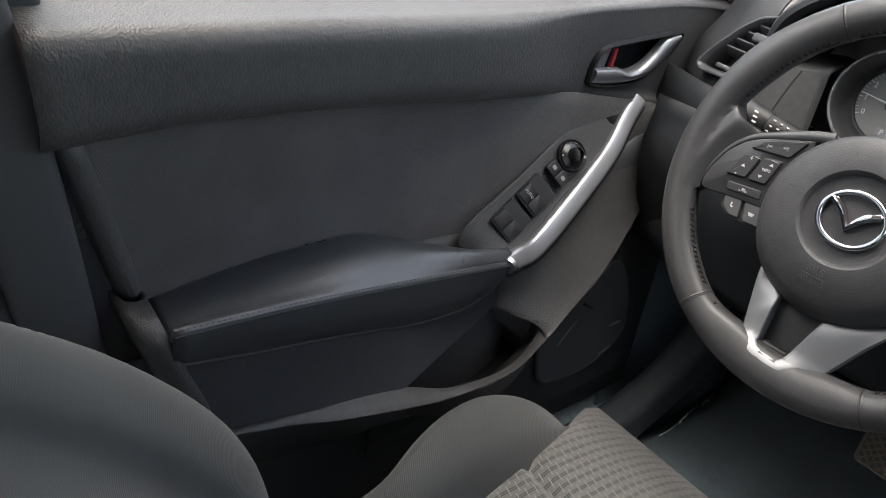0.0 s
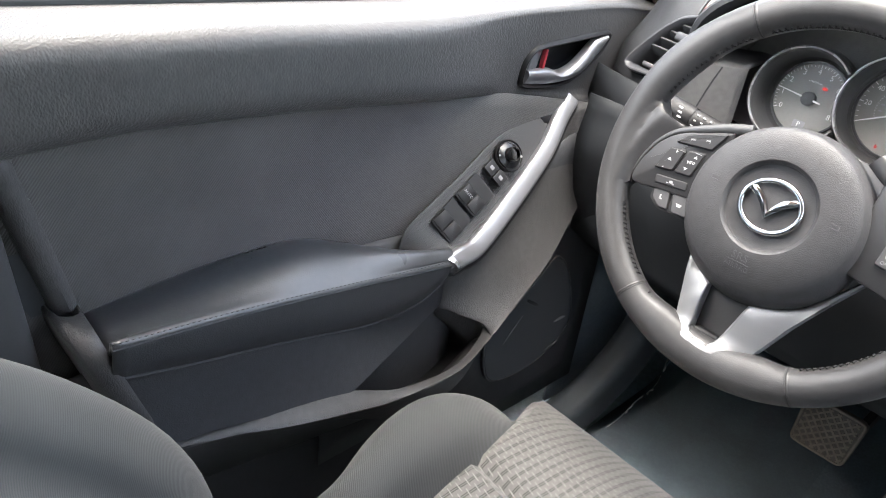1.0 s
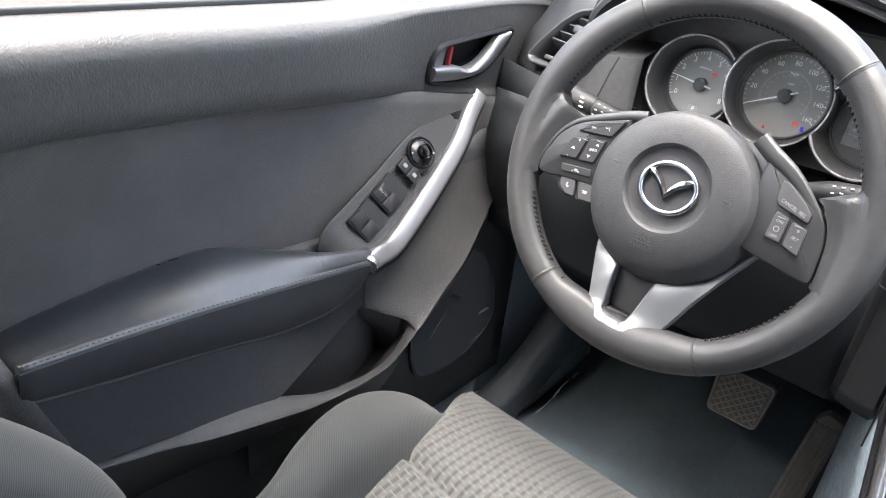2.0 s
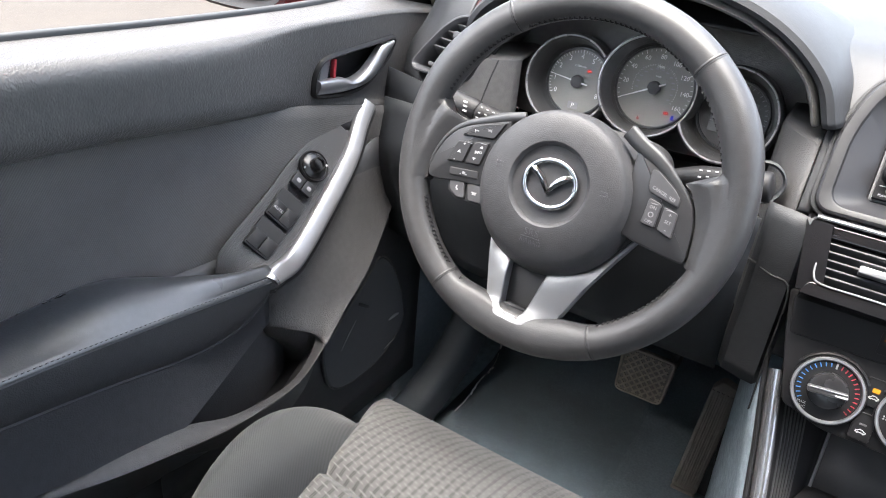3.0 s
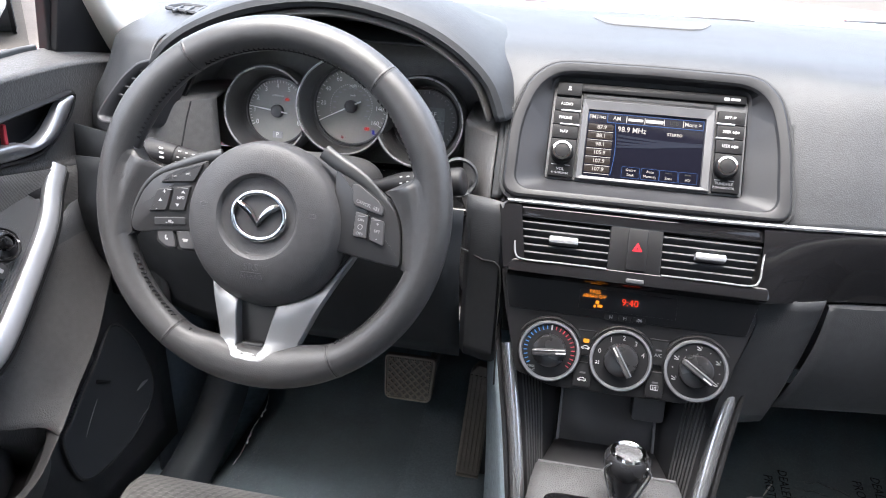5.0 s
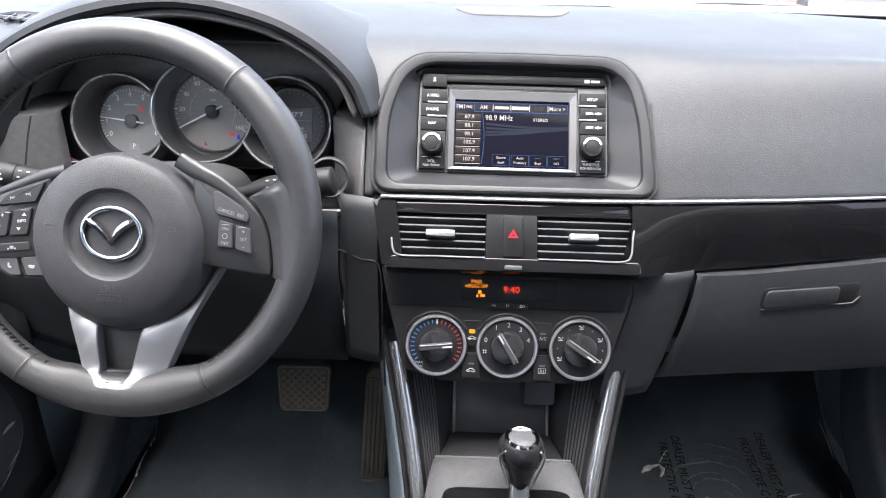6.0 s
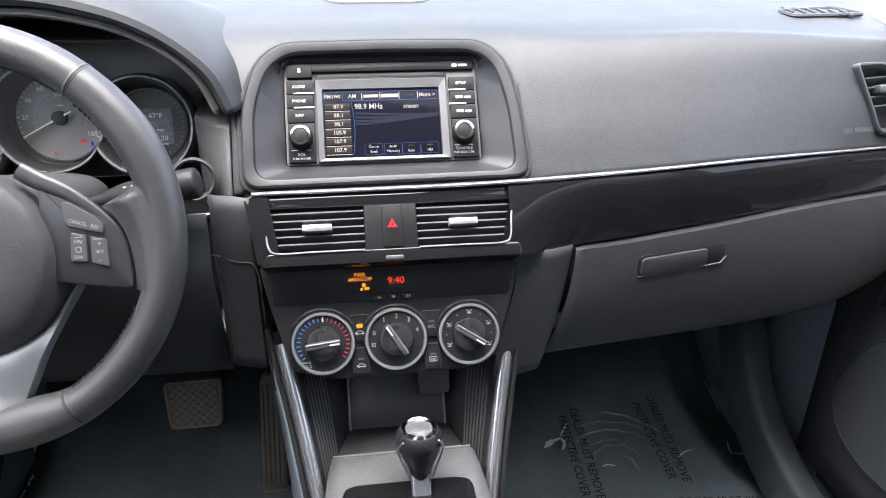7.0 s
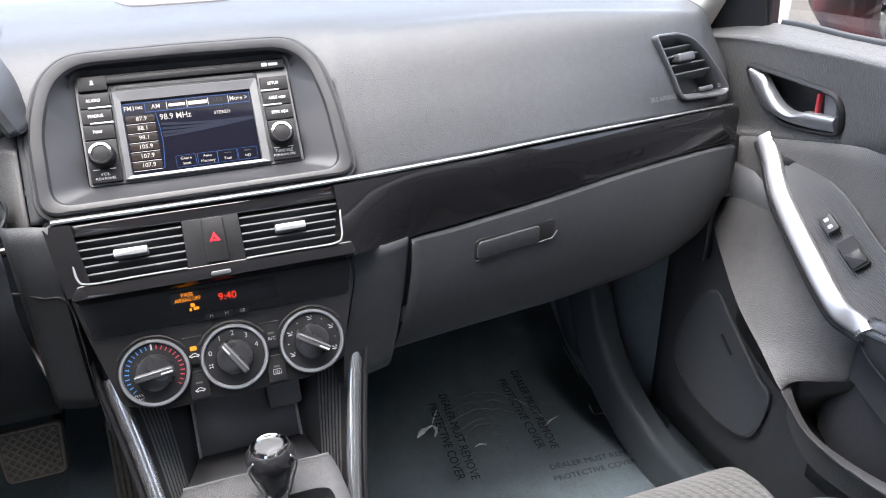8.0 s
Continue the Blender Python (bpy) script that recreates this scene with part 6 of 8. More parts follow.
for k, (x, y, z, r, face_r) in enumerate(((-0.468, 0.803, 0.691, 0.0555, 0.0415), (-0.371, 0.818, 0.702, 0.060, 0.049), (-0.268, 0.806, 0.694, 0.0545, 0.040))):
    dm = frame_at((x, y, z), (1, 0, 0), (0, math.sin(tilt), math.cos(tilt)))
    dial = part("dial_tube", beside_middle(lathe([(r + 0.004, 0.012), (r + 0.0035, 0.02), (r + 0.0033, 0.03), (r + 0.003, 0.038), (r + 0.001, 0.041)] + [(r - 0.002 - (r - face_r - 0.008) * f, 0.038 - 0.034 * f) for f in np.linspace(0, 1, 9)] + [(face_r + 0.002, 0.0)], 144), dm, k), TUBE, CLUSTER, "dark grey dial tube", dm)
    part("dial_ring", beside_middle(lathe([(r + 0.0016, 0.039), (r + 0.001, 0.0418), (r - 0.0003, 0.0422), (r - 0.0012, 0.040)], 144), dm, k), RING, dial, "bright ring", dm)
    part("inner_ring", beside_middle(lathe([(face_r + 0.003, 0.0), (face_r + 0.002, 0.003), (face_r, 0.003), (face_r - 0.0005, 0.0)], 96), dm, k, 0.059), GUNMETAL, dial, "", dm)
    part("dial_face", beside_middle(lathe([(face_r + 0.001, -0.002), (face_r + 0.001, 0.0), (face_r - 0.0005, 0.0), (face_r - 0.002, 0.0), (0.0005, 0.0)], 96), dm, k, 0.0585), DIAL_FACE if k < 2 else TUBE, dial, "grey dial face" if k < 2 else "black display face", dm)
    if k < 2:
        lo, hi, steps = ((210, -25, 40), (207, -30, 32))[k]
        bm = bmesh.new()
        for i in range(steps + 1):
            a = radians(lo + (hi - lo) * i / steps)
            big = i % (5 if k == 0 else 4) == 0
            plate(rect(0.0045 if big else 0.0026, 0.0009 if big else 0.0006, 0.0002, face_r - 0.003, 0), 0.0003, 0.0001, Matrix.Rotation(a, 4, "Z"), bm, 0.0005)
        part("scale", bm, PALE_PRINT, dial, "white scale", dm)
        for i, text in enumerate("012345678" if k == 0 else ("", "20", "40", "60", "80", "100", "120", "140", "160")):
            if text:
                a = radians(lo + (hi - lo) * i / 8)
                q = face_r - (0.0092 if k == 0 else 0.0105)
                lettering(text, 0.0092 if k == 0 else 0.0082, q * math.cos(a), q * math.sin(a), dm, PALE_PRINT, dial, "scale_print", lift=0.0005, squeeze=0.95)
        part("needle_hub", lathe([(0.0085, 0.0), (0.008, 0.006), (0.006, 0.0075), (0.0005, 0.0077)], 28), PLASTIC_MATT, dial, "", dm)
        a = (173, 207)[k]
        nm = dm @ Matrix.Rotation(radians(a), 4, "Z")
        part("needle", plate([(-0.016, -0.0009), (0.0, -0.0012), (face_r - 0.003, -0.0004), (face_r - 0.003, 0.0004), (0.0, 0.0012), (-0.016, 0.0009)], 0.001, 0.0002, None, None, 0.0066), PALE_PRINT, dial, "white needle", nm)
    if k == 0:
        part("gear_window", plate(rect(0.014, 0.009, 0.001, 0.001, -0.031), 0.001, 0.0002, None, None, 0.0008), GREY_PRINT, dial, "", dm)
        lettering("P", 0.0085, 0.001, -0.031, dm, PALE_PRINT, dial, "gear_print", lift=0.0012)
        lettering("x1000r/min", 0.0035, -0.001, 0.020, dm, PALE_PRINT, dial, "scale_print", lift=0.0005)
        bars([(0.012, 0.0155, 0.0055, 0.0024), (0.012, 0.0172, 0.0026, 0.0012), (0.0152, 0.0157, 0.001, 0.0016)], dm, RED_WARN, dial, "warning_lamp", 0.0006)
    elif k == 1:
        lettering("mph", 0.0055, 0.001, 0.0265, dm, PALE_PRINT, dial, "scale_print", lift=0.0005)
        lettering("km/h", 0.0034, 0.0015, 0.0145, dm, PALE_PRINT, dial, "scale_print", lift=0.0005)
        small = []
        for i in range(14):
            a = radians(205 - 233 * i / 13)
            small.append((0.0235 * math.cos(a), 0.0235 * math.sin(a), 0.0042, 0.0016))
        bars(small, dm, GREY_PRINT, dial, "small_figures", 0.0005)
        bm = bmesh.new()
        for i in range(40):
            plate(rect(0.0016, 0.0004, 0.0001, 0.0285, 0), 0.0003, 0.0001, Matrix.Rotation(radians(207 - 237 * i / 39), 4, "Z"), bm, 0.0005)
        part("scale", bm, PALE_PRINT, dial, "", dm)
        bars([(-0.010, -0.0415, 0.003, 0.0026), (-0.0106, -0.0395, 0.0014, 0.0016)], dm, RED_WARN, dial, "warning_lamp", 0.0006)
        bars([(0.023, -0.0262, 0.0055, 0.0014), (0.023, -0.0285, 0.0055, 0.0014), (0.0204, -0.0273, 0.0013, 0.0032), (0.0256, -0.0273, 0.0013, 0.0032), (0.023, -0.0273, 0.0018, 0.001)], dm, RED_WARN, dial, "warning_lamp", 0.0006)
        bars([(0.032, -0.031, 0.003, 0.0055), (0.034, -0.0335, 0.004, 0.001)], dm, BLUE_LIGHT, dial, "warning_lamp", 0.0006)
    else:
        part("trip_display", plate(rect(0.05, 0.042, 0.002, 0, -0.002), 0.001, 0.0002, None, None, 0.0008), DISPLAY_GREY, dial, "grey trip display", dm)
        lettering("47\u00b0F", 0.0085, 0.006, 0.010, dm, PALE_PRINT, dial, "display_print", lift=0.0012)
        lettering("mpg", 0.0045, 0.010, -0.006, dm, PALE_PRINT, dial, "display_print", lift=0.0012)
        lettering("20", 0.0085, 0.014, -0.016, dm, PALE_PRINT, dial, "display_print", lift=0.0012)
        lettering("miles", 0.0038, 0.014, -0.0225, dm, PALE_PRINT, dial, "display_print", lift=0.0012)
        bars([(0, 0.003, 0.05, 0.0006), (0, -0.0105, 0.05, 0.0006), (-0.008, 0.0095, 0.008, 0.004), (-0.012, -0.004, 0.012, 0.003)], dm, GREY_PRINT, dial, "display_line", 0.0012)
        bm = bmesh.new()
        for i in range(24):
            plate(rect(0.003, 0.0007, 0.0002, face_r - 0.003, 0), 0.0003, 0.0001, Matrix.Rotation(radians(150 - 210 * i / 23), 4, "Z"), bm, 0.0009)
        part("scale", bm, GREY_PRINT, dial, "", dm)
cover = loft([[Vector((-0.375 + u * (0.195 - 0.02 * v), 0.765 + 0.055 * v - 0.02 * (1 - u * u), 0.64 + 0.125 * v)) for u in np.linspace(-1, 1, 21)] for v in np.linspace(0, 1, 10)])
lens = part("lens", cover, LENS, CLUSTER, "clear curved dial cover")
lens.visible_shadow = False


# ---- steering wheel ----
ST, CT = math.sin(radians(20.4)), math.cos(radians(20.4))
WM = frame_at((-0.374, 0.549, 0.667), (1, 0, 0), (0, ST, CT))
WHEEL = thing("steering_wheel", (-0.374, 0.549, 0.667), "black leather steering wheel with silver lower spokes", "steering wheel")
R = 0.1712


def rim_ring(a, k=1.0):
    """A cross ring of the rim at the angle a (degrees), swollen by k; it widens inwards where spokes join it."""
    swell = 1 + 0.10 * math.exp(-(((a - 30) / 14) ** 2)) + 0.10 * math.exp(-(((a - 150) / 14) ** 2))
    low = (a + 540) % 360 - 180
    root = 0.48 * smooth(-122, -105, low) * smooth(-57, -74, low)
    way = Vector((math.cos(radians(a)), math.sin(radians(a)), 0))
    out = []
    for b in np.linspace(0, 2 * math.pi, 25)[:-1]:
        c = math.cos(b)
        out.append(way * (R + 0.0172 * swell * k * c * (1 + (root if c < 0 else 0.0))) + Vector((0, 0, 0.018 * swell * k * math.sin(b))))
    return out


bm = loft([rim_ring(i * 2.0) for i in range(181)], True)
bmesh.ops.remove_doubles(bm, verts=bm.verts, dist=1e-6)
rim = part("rim", bm, WHEEL_LEATHER, WHEEL, "black leather rim", WM)
for a in (51.2, 123.2, -61, -123):
    part("rim_seam", loft([rim_ring(a + d, k) for d, k in ((-0.75, 1.0), (-0.5, 1.022), (-0.16, 1.02), (-0.05, 0.985), (0.05, 0.985), (0.16, 1.02), (0.5, 1.022), (0.75, 1.0))], True), WHEEL_LEATHER, rim, "raised seam across the leather", WM)
    part("seam_thread", loft([rim_ring(a + d, 1.004) for d in (-0.1, 0.1)], True), STITCH_DARK, rim, "", WM)
for lo, hi in ((54, 120), (126, 160), (-119, -64), (20, 48), (-58, -24), (-156, -126)):
    bm = bmesh.new()
    n = int((hi - lo) / 1.9)
    for i in range(n):
        a = lo + (hi - lo) * (i + 0.5) / n
        for d0, d1 in ((-0.75, 0.1), (0.75, -0.1)):
            ring = []
            for d, h, w in ((d0, 0.0025, 0.0), ((d0 + d1) / 2, 0.0055, 0.0010), (d1, 0.0085, 0.0)):
                way = Vector((math.cos(radians(a + d)), math.sin(radians(a + d)), 0))
                ring.append(way * (R - 0.0166 - w) + Vector((0, 0, h)))
            sweep(ring, circle(0.0007, 5), (0, 0, 1), False, bm)
    part("stitching", bm, STITCH_DARK, rim, "dark thread stitches", WM)

# airbag cover: a domed front on a deeper skirt that reaches lower
rows = []
for r, h, cy in ((0.060, -0.05, -0.022), (0.079, -0.026, -0.0215), (0.0843, -0.010, -0.020), (0.0846, -0.004, -0.0195), (0.0835, 0.002, -0.0186), (0.0800, 0.011, -0.0165), (0.0765, 0.0175, -0.0145), (0.0745, 0.0202, -0.0135), (0.0715, 0.0222, -0.0125), (0.066, 0.0247, -0.0118),
                 (0.057, 0.0272, -0.0110), (0.047, 0.0288, -0.0106), (0.0425, 0.0288, -0.0105), (0.0402, 0.0270, -0.0105), (0.0390, 0.0240, -0.0105), (0.0365, 0.0230, -0.0105), (0.02, 0.0233, -0.0105), (0.0005, 0.0235, -0.0105)):
    rows.append([Vector((r * math.cos(q), cy + r * math.sin(q), h)) for q in np.linspace(0, 2 * math.pi, 81)[:-1]])
pad_ = part("airbag_cover", loft(rows, True, None, True), PAD_VINYL, WHEEL, "round grained airbag cover", WM)
EM = WM @ Matrix.Translation((0.0005, -0.0098, 0.0238))
oval = [Vector((0.0268 * math.cos(a), 0.0232 * math.sin(a), 0.0022)) for a in np.linspace(0, 2 * math.pi, 65)[:-1]]
part("emblem", sweep(oval, circle(0.0027, 10, 0.0022), (0, 0, 1), True), CHROME, pad_, "plain chrome oval with a winged bar", EM)
for s in (-1, 1):
    hi = spline([(s * 0.0215, 0.0145, 0.003), (s * 0.0135, 0.0112, 0.0042), (s * 0.0065, 0.0060, 0.0045), (0.0, -0.0045, 0.0040)], 16)
    lo = spline([(s * 0.0238, 0.0095, 0.003), (s * 0.0160, 0.0052, 0.0040), (s * 0.0085, -0.0010, 0.0040), (0.0, -0.0115, 0.0038)], 16)
    rows = [[a + Vector((0, 0, -0.0045)), a, a.lerp(b, 0.35) + Vector((0, 0, 0.0013)), a.lerp(b, 0.65) + Vector((0, 0, 0.0011)), b, b + Vector((0, 0, -0.0045))] for a, b in zip(hi, lo)]
    part("emblem_wing", loft(rows, True, None, True), CHROME, pad_, "", EM)
for text, size, y, h, lean_ in (("SRS", 0.0105, -0.0610, 0.0288, 11), ("AIRBAG", 0.0068, -0.0705, 0.0270, 14)):
    lettering(text, size, 0, 0, WM @ Matrix.Translation((-0.002, y, h)) @ Matrix.Rotation(radians(lean_), 4, "X"), DIM_PRINT, pad_, "moulded_print", lift=0.0)
bars([(0, 0, 0.021, 0.0007)], WM @ Matrix.Translation((-0.002, -0.0660, 0.0281)), DIM_PRINT, pad_, "moulded_line", 0.0)
for s in (-1, 1):
    hm_ = WM @ Matrix.Translation((s * 0.056, -0.004, 0.0274))
    bars([(0, 0.0018, 0.0075, 0.0007), (0, -0.0018, 0.0075, 0.0007), (s * 0.0036, 0, 0.0008, 0.0045)], hm_, DIM_PRINT, pad_, "horn_mark", 0.0008)

# silver lower spokes: a V round an opening
left_out = [(-0.058, -0.070), (-0.0508, -0.1004), (-0.0455, -0.123), (-0.0416, -0.1391), (-0.0387, -0.1478), (-0.0259, -0.1588), (-0.0113, -0.1625), (0.0061, -0.1625), (0.042, -0.1405), (0.0500, -0.1225), (0.0578, -0.1048), (0.0759, -0.0694), (0.0930, -0.0395)]
left_in = [(-0.054, -0.072), (-0.0441, -0.088), (-0.0253, -0.1000), (-0.0232, -0.128), (-0.0214, -0.1455), (-0.0175, -0.1485), (-0.0120, -0.1495), (0.0035, -0.1503), (0.0068, -0.1474), (0.0125, -0.125), (0.0179, -0.1015), (0.0583, -0.0826), (0.0895, -0.0390)]


def dense(pts, n=5):
    return [Vector(a).lerp(Vector(b), i / n) for a, b in zip(pts, pts[1:]) for i in range(n)] + [Vector(pts[-1])]


rows = []
for a, b in zip(dense(left_out), dense(left_in)):
    za = 0.001 + 0.0150 * smooth(-0.138, -0.1625, a.y) - 0.010 * smooth(-0.10, -0.05, a.y)
    zb = 0.0050 + 0.0050 * smooth(-0.138, -0.151, b.y) - 0.014 * smooth(-0.115, -0.07, b.y)
    row = [Vector((*a, za - 0.018)), Vector((*a, za - 0.001)), Vector((*a.lerp(b, 0.03), za + 0.0006))]
    for f in (0.12, 0.3, 0.5, 0.7, 0.86):
        row.append(Vector((*a.lerp(b, f), za + (zb - za) * f + 0.0018 * math.sin(math.pi * f))))
    row += [Vector((*a.lerp(b, 0.95), zb + 0.0002)), Vector((*b, zb - 0.0012)), Vector((*b, zb - 0.018))]
    rows.append(row)
part("lower_spoke", loft(rows, True, None, True), SPOKE_SILVER, WHEEL, "satin silver lower spoke with an opening", WM, angle=24)
part("spoke_well", plate([(-0.044, -0.086), (-0.026, -0.148), (-0.014, -0.152), (0.006, -0.152), (0.022, -0.12), (0.05, -0.084)], 0.003, 0.0004, None, None, -0.010), PLASTIC_MATT, WHEEL, "dark recess between the silver spokes", WM)
part("well_step", box((0.026, 0.010, 0.012), 0.003, (-0.006, -0.1475, -0.004)), BEZEL_GREY, WHEEL, "", WM)

# side spokes: leather grips that flow out of the rim, switch pods and their bright upper edge
for s in (-1, 1):
    edge = spline([(s * a, b, 0) for a, b in (((0.100, 0.0295), (0.1112, 0.0233), (0.1234, 0.0157), (0.1344, 0.0027), (0.1426, -0.0168), (0.1458, -0.0334), (0.1445, -0.0425)) if s < 0 else ((0.1225, 0.0245), (0.1275, 0.0205), (0.1342, 0.0097), (0.1390, -0.0020), (0.1418, -0.0170), (0.1436, -0.0360), (0.1430, -0.0475)))], 26)
    rows = []
    for i, p in enumerate(edge):
        f = i / 25
        ang = radians(21 - 43 * f)
        e = Vector((s * (R - 0.003) * math.cos(ang), (R - 0.003) * math.sin(ang) - 0.002, 0))
        top = [(s * 0.1205, 0.0268), (s * 0.1350, 0.0285), (s * 0.1435, 0.0365), (s * 0.1520, 0.0520)]
        bend = 1 - smooth(0.0, 0.16, f)
        tail = smooth(0.86, 1.0, f)
        row, under = [], []
        for j, g in enumerate(np.linspace(0, 1, 13)):
            q = p.lerp(e, g)
            if bend > 0:
                t4 = spline([p] + [(*c, 0) for c in top], 13)[j]
                q = q.lerp(t4, bend)
            q = q + Vector((-s * 0.0, 0.004 * math.sin(math.pi * g) * tail, 0))
            z = 0.0062 + 0.0112 * smooth(0.0, 1.0, g) + 0.0022 * math.sin(math.pi * g) - 0.006 * bend * math.sin(math.pi * g) - 0.004 * tail * math.sin(math.pi * g)
            off = min(abs(math.hypot(q.x, q.y) - R) / 0.0172, 0.97)
            z += (0.0178 * math.sqrt(1 - off * off) - z) * smooth(0.45, 1.0, g)
            row.append(Vector((q.x, q.y, z)))
            under.append(Vector((q.x, q.y, -0.012)))
        rows.append(row + under[::-1])
    part("side_grip", loft(rows, True, None, True), WHEEL_LEATHER, WHEEL, "leather thumb grip flowing into the rim", WM)
    if s < 0:
        podl = [(-0.062, 0.0405), (-0.0955, 0.0290), (-0.1112, 0.0226), (-0.1230, 0.0148), (-0.1338, 0.0020), (-0.1418, -0.0168), (-0.1448, -0.0330), (-0.1428, -0.0405), (-0.1321, -0.0418), (-0.1149, -0.0385), (-0.07, -0.0345)]
        bright = [(-0.050, 0.0465), (-0.070, 0.0412), (-0.0955, 0.0312), (-0.1112, 0.0246), (-0.1234, 0.0166), (-0.1344, 0.0036), (-0.1424, -0.0150), (-0.1452, -0.0300)]
        widths = (1.5, 1.5, 1.25, 1.0, 0.8, 0.6, 0.45, 0.25)
    else:
        podl = [(0.07, 0.048), (0.0974, 0.0368), (0.1165, 0.0235), (0.1262, 0.0150), (0.1335, 0.0085), (0.1402, -0.0105), (0.1425, -0.0377), (0.1420, -0.0460), (0.1287, -0.0450), (0.0942, -0.0400), (0.07, -0.035)]
        bright = [(0.056, 0.0595), (0.0711, 0.0500), (0.0900, 0.0405), (0.1050, 0.0305), (0.1180, 0.0198), (0.1262, 0.0125), (0.1310, 0.0060), (0.1355, -0.0060)]
        widths = (2.2, 2.2, 2.0, 1.6, 1.2, 0.8, 0.5, 0.25)
    pod = part("switch_pod", plate(rounded(podl[::-1] if s > 0 else podl, 0.004, 3), 0.024, 0.0025, None, None, 0.0100), POD_BLACK, WHEEL, "black switch pod", WM)
    path = spline([(*p, 0.0078) for p in bright], 40)
    part("bright_edge", sweep(path, circle(0.0036, 12, 0.0020), (0, 0, 1), False, None, [float(np.interp(i / 39 * 7, range(8), widths)) for i in range(40)]), GUNMETAL, WHEEL, "satin grey metal edge above the switches", WM)

    def key(corners, name="wheel_key", r=0.0022, top=0.0126, mat=None):
        o = rounded(corners, r)
        area = sum(a[0] * b[1] - b[0] * a[1] for a, b in zip(o, o[1:] + o[:1]))
        o = o if area > 0 else o[::-1]
        part("key_gap", plate(inset(o, -0.0009), 0.002, 0.0002, None, None, top - 0.0023), DARK, pod, "", WM)
        return part(name, plate(o, 0.005, 0.0009, None, None, top), mat or PLASTIC_KEY, pod, "black wheel switch", WM, angle=20)

    if s > 0:
        key([(0.0890, 0.0313), (0.0945, 0.0312), (0.1142, 0.0184), (0.1218, 0.0109), (0.1217, 0.0032), (0.0929, 0.0103), (0.0900, 0.0153)], mat=KEY_GREY)
        key([(0.0946, 0.0050), (0.1071, 0.0018), (0.1070, -0.0209), (0.0932, -0.0195)], mat=KEY_GREY)
        key([(0.1104, 0.0008), (0.1237, -0.0024), (0.1247, -0.0262), (0.1099, -0.0216)], mat=KEY_GREY)
        lettering("CANCEL  RES", 0.0046, 0.1060, 0.0118, WM, GREY_PRINT, pod, "key_print", lift=0.0130, turn=-17, squeeze=0.9)
        for text, x, y, size in (("ON", 0.1005, -0.003, 0.0042), ("OFF", 0.1000, -0.0165, 0.0042), ("+", 0.1175, -0.0055, 0.0062), ("SET", 0.1175, -0.0125, 0.0042), ("-", 0.1175, -0.0195, 0.0065)):
            lettering(text, size, x, y, WM, GREY_PRINT, pod, "key_print", lift=0.0130, turn=-8)
        part("key_ring", lathe([(0.0026, 0.0), (0.0026, 0.0003), (0.0020, 0.0003), (0.0020, 0.0)], 16), GREY_PRINT, pod, "", WM @ Matrix.Translation((0.1003, -0.0098, 0.0127)))
        bars([(0.1010, 0.0008, 0.007, 0.0006), (0.1165, -0.0015, 0.007, 0.0006)], WM, GREY_PRINT, pod, "key_line", 0.0130)
    else:
        part("pod_lower", plate(rounded([(-0.1185, -0.034), (-0.1175, -0.0490), (-0.1055, -0.0565), (-0.066, -0.0560), (-0.066, -0.033)], 0.003, 3), 0.02, 0.001, None, None, 0.0055), DARK, pod, "", WM)
        key([(-0.1132, 0.0118), (-0.1039, 0.0222), (-0.0904, 0.0284), (-0.0670, 0.0355), (-0.0764, 0.0163)])
        key([(-0.1160, 0.0046), (-0.0999, 0.0078), (-0.1045, -0.0159), (-0.1243, -0.0187)])
        key([(-0.0965, 0.0080), (-0.0798, 0.0112), (-0.0848, -0.0142), (-0.1018, -0.0160)])
        key([(-0.1188, -0.0246), (-0.0843, -0.0208), (-0.0823, -0.0289), (-0.1174, -0.0327)], top=0.0112)
        key([(-0.1157, -0.0375), (-0.0978, -0.0361), (-0.0938, -0.0530), (-0.1037, -0.0538), (-0.1132, -0.0476)], top=0.0085, mat=KEY_GREY)
        key([(-0.0944, -0.0366), (-0.0762, -0.0344), (-0.0724, -0.0530), (-0.0887, -0.0537)], top=0.0085, mat=KEY_GREY)
        for x, y, text, size in ((-0.0975, 0.0195, "|<<", 0.0040), (-0.0830, 0.0232, ">>|", 0.0040), (-0.1075, 0.0030, "+", 0.0065), (-0.1150, -0.0150, "-", 0.0065), (-0.0895, -0.0018, "INFO", 0.0042)):
            lettering(text, size, x, y, WM, WHITE_PRINT, pod, "key_print", lift=0.0130, turn=8, squeeze=0.85, bold=0.00006)
        tri_marks = bmesh.new()
        for x, y, k in ((-0.0870, 0.0045, 1), (-0.0925, -0.0092, -1), (-0.1115, -0.0058, 1)):
            face_ = [tri_marks.verts.new((x + dx, y + k * dy, 0.0130)) for dx, dy in ((-0.0022, -0.0013), (0.0022, -0.0013), (0.0, 0.0016))]
            tri_marks.faces.new(face_ if k > 0 else face_[::-1])
        part("key_arrow", tri_marks, WHITE_PRINT, pod, "", WM)
        bars([(-0.1005, -0.0268, 0.0036, 0.0028), (-0.0975, -0.0278, 0.002, 0.0015), (-0.1040, -0.0285, 0.0016, 0.0012)], WM, GREY_PRINT, pod, "key_mark", 0.0116)
        bars([(-0.1055, -0.0435, 0.0016, 0.0040), (-0.1042, -0.0456, 0.0026, 0.0016)], WM, WHITE_PRINT, pod, "key_mark", 0.0089)
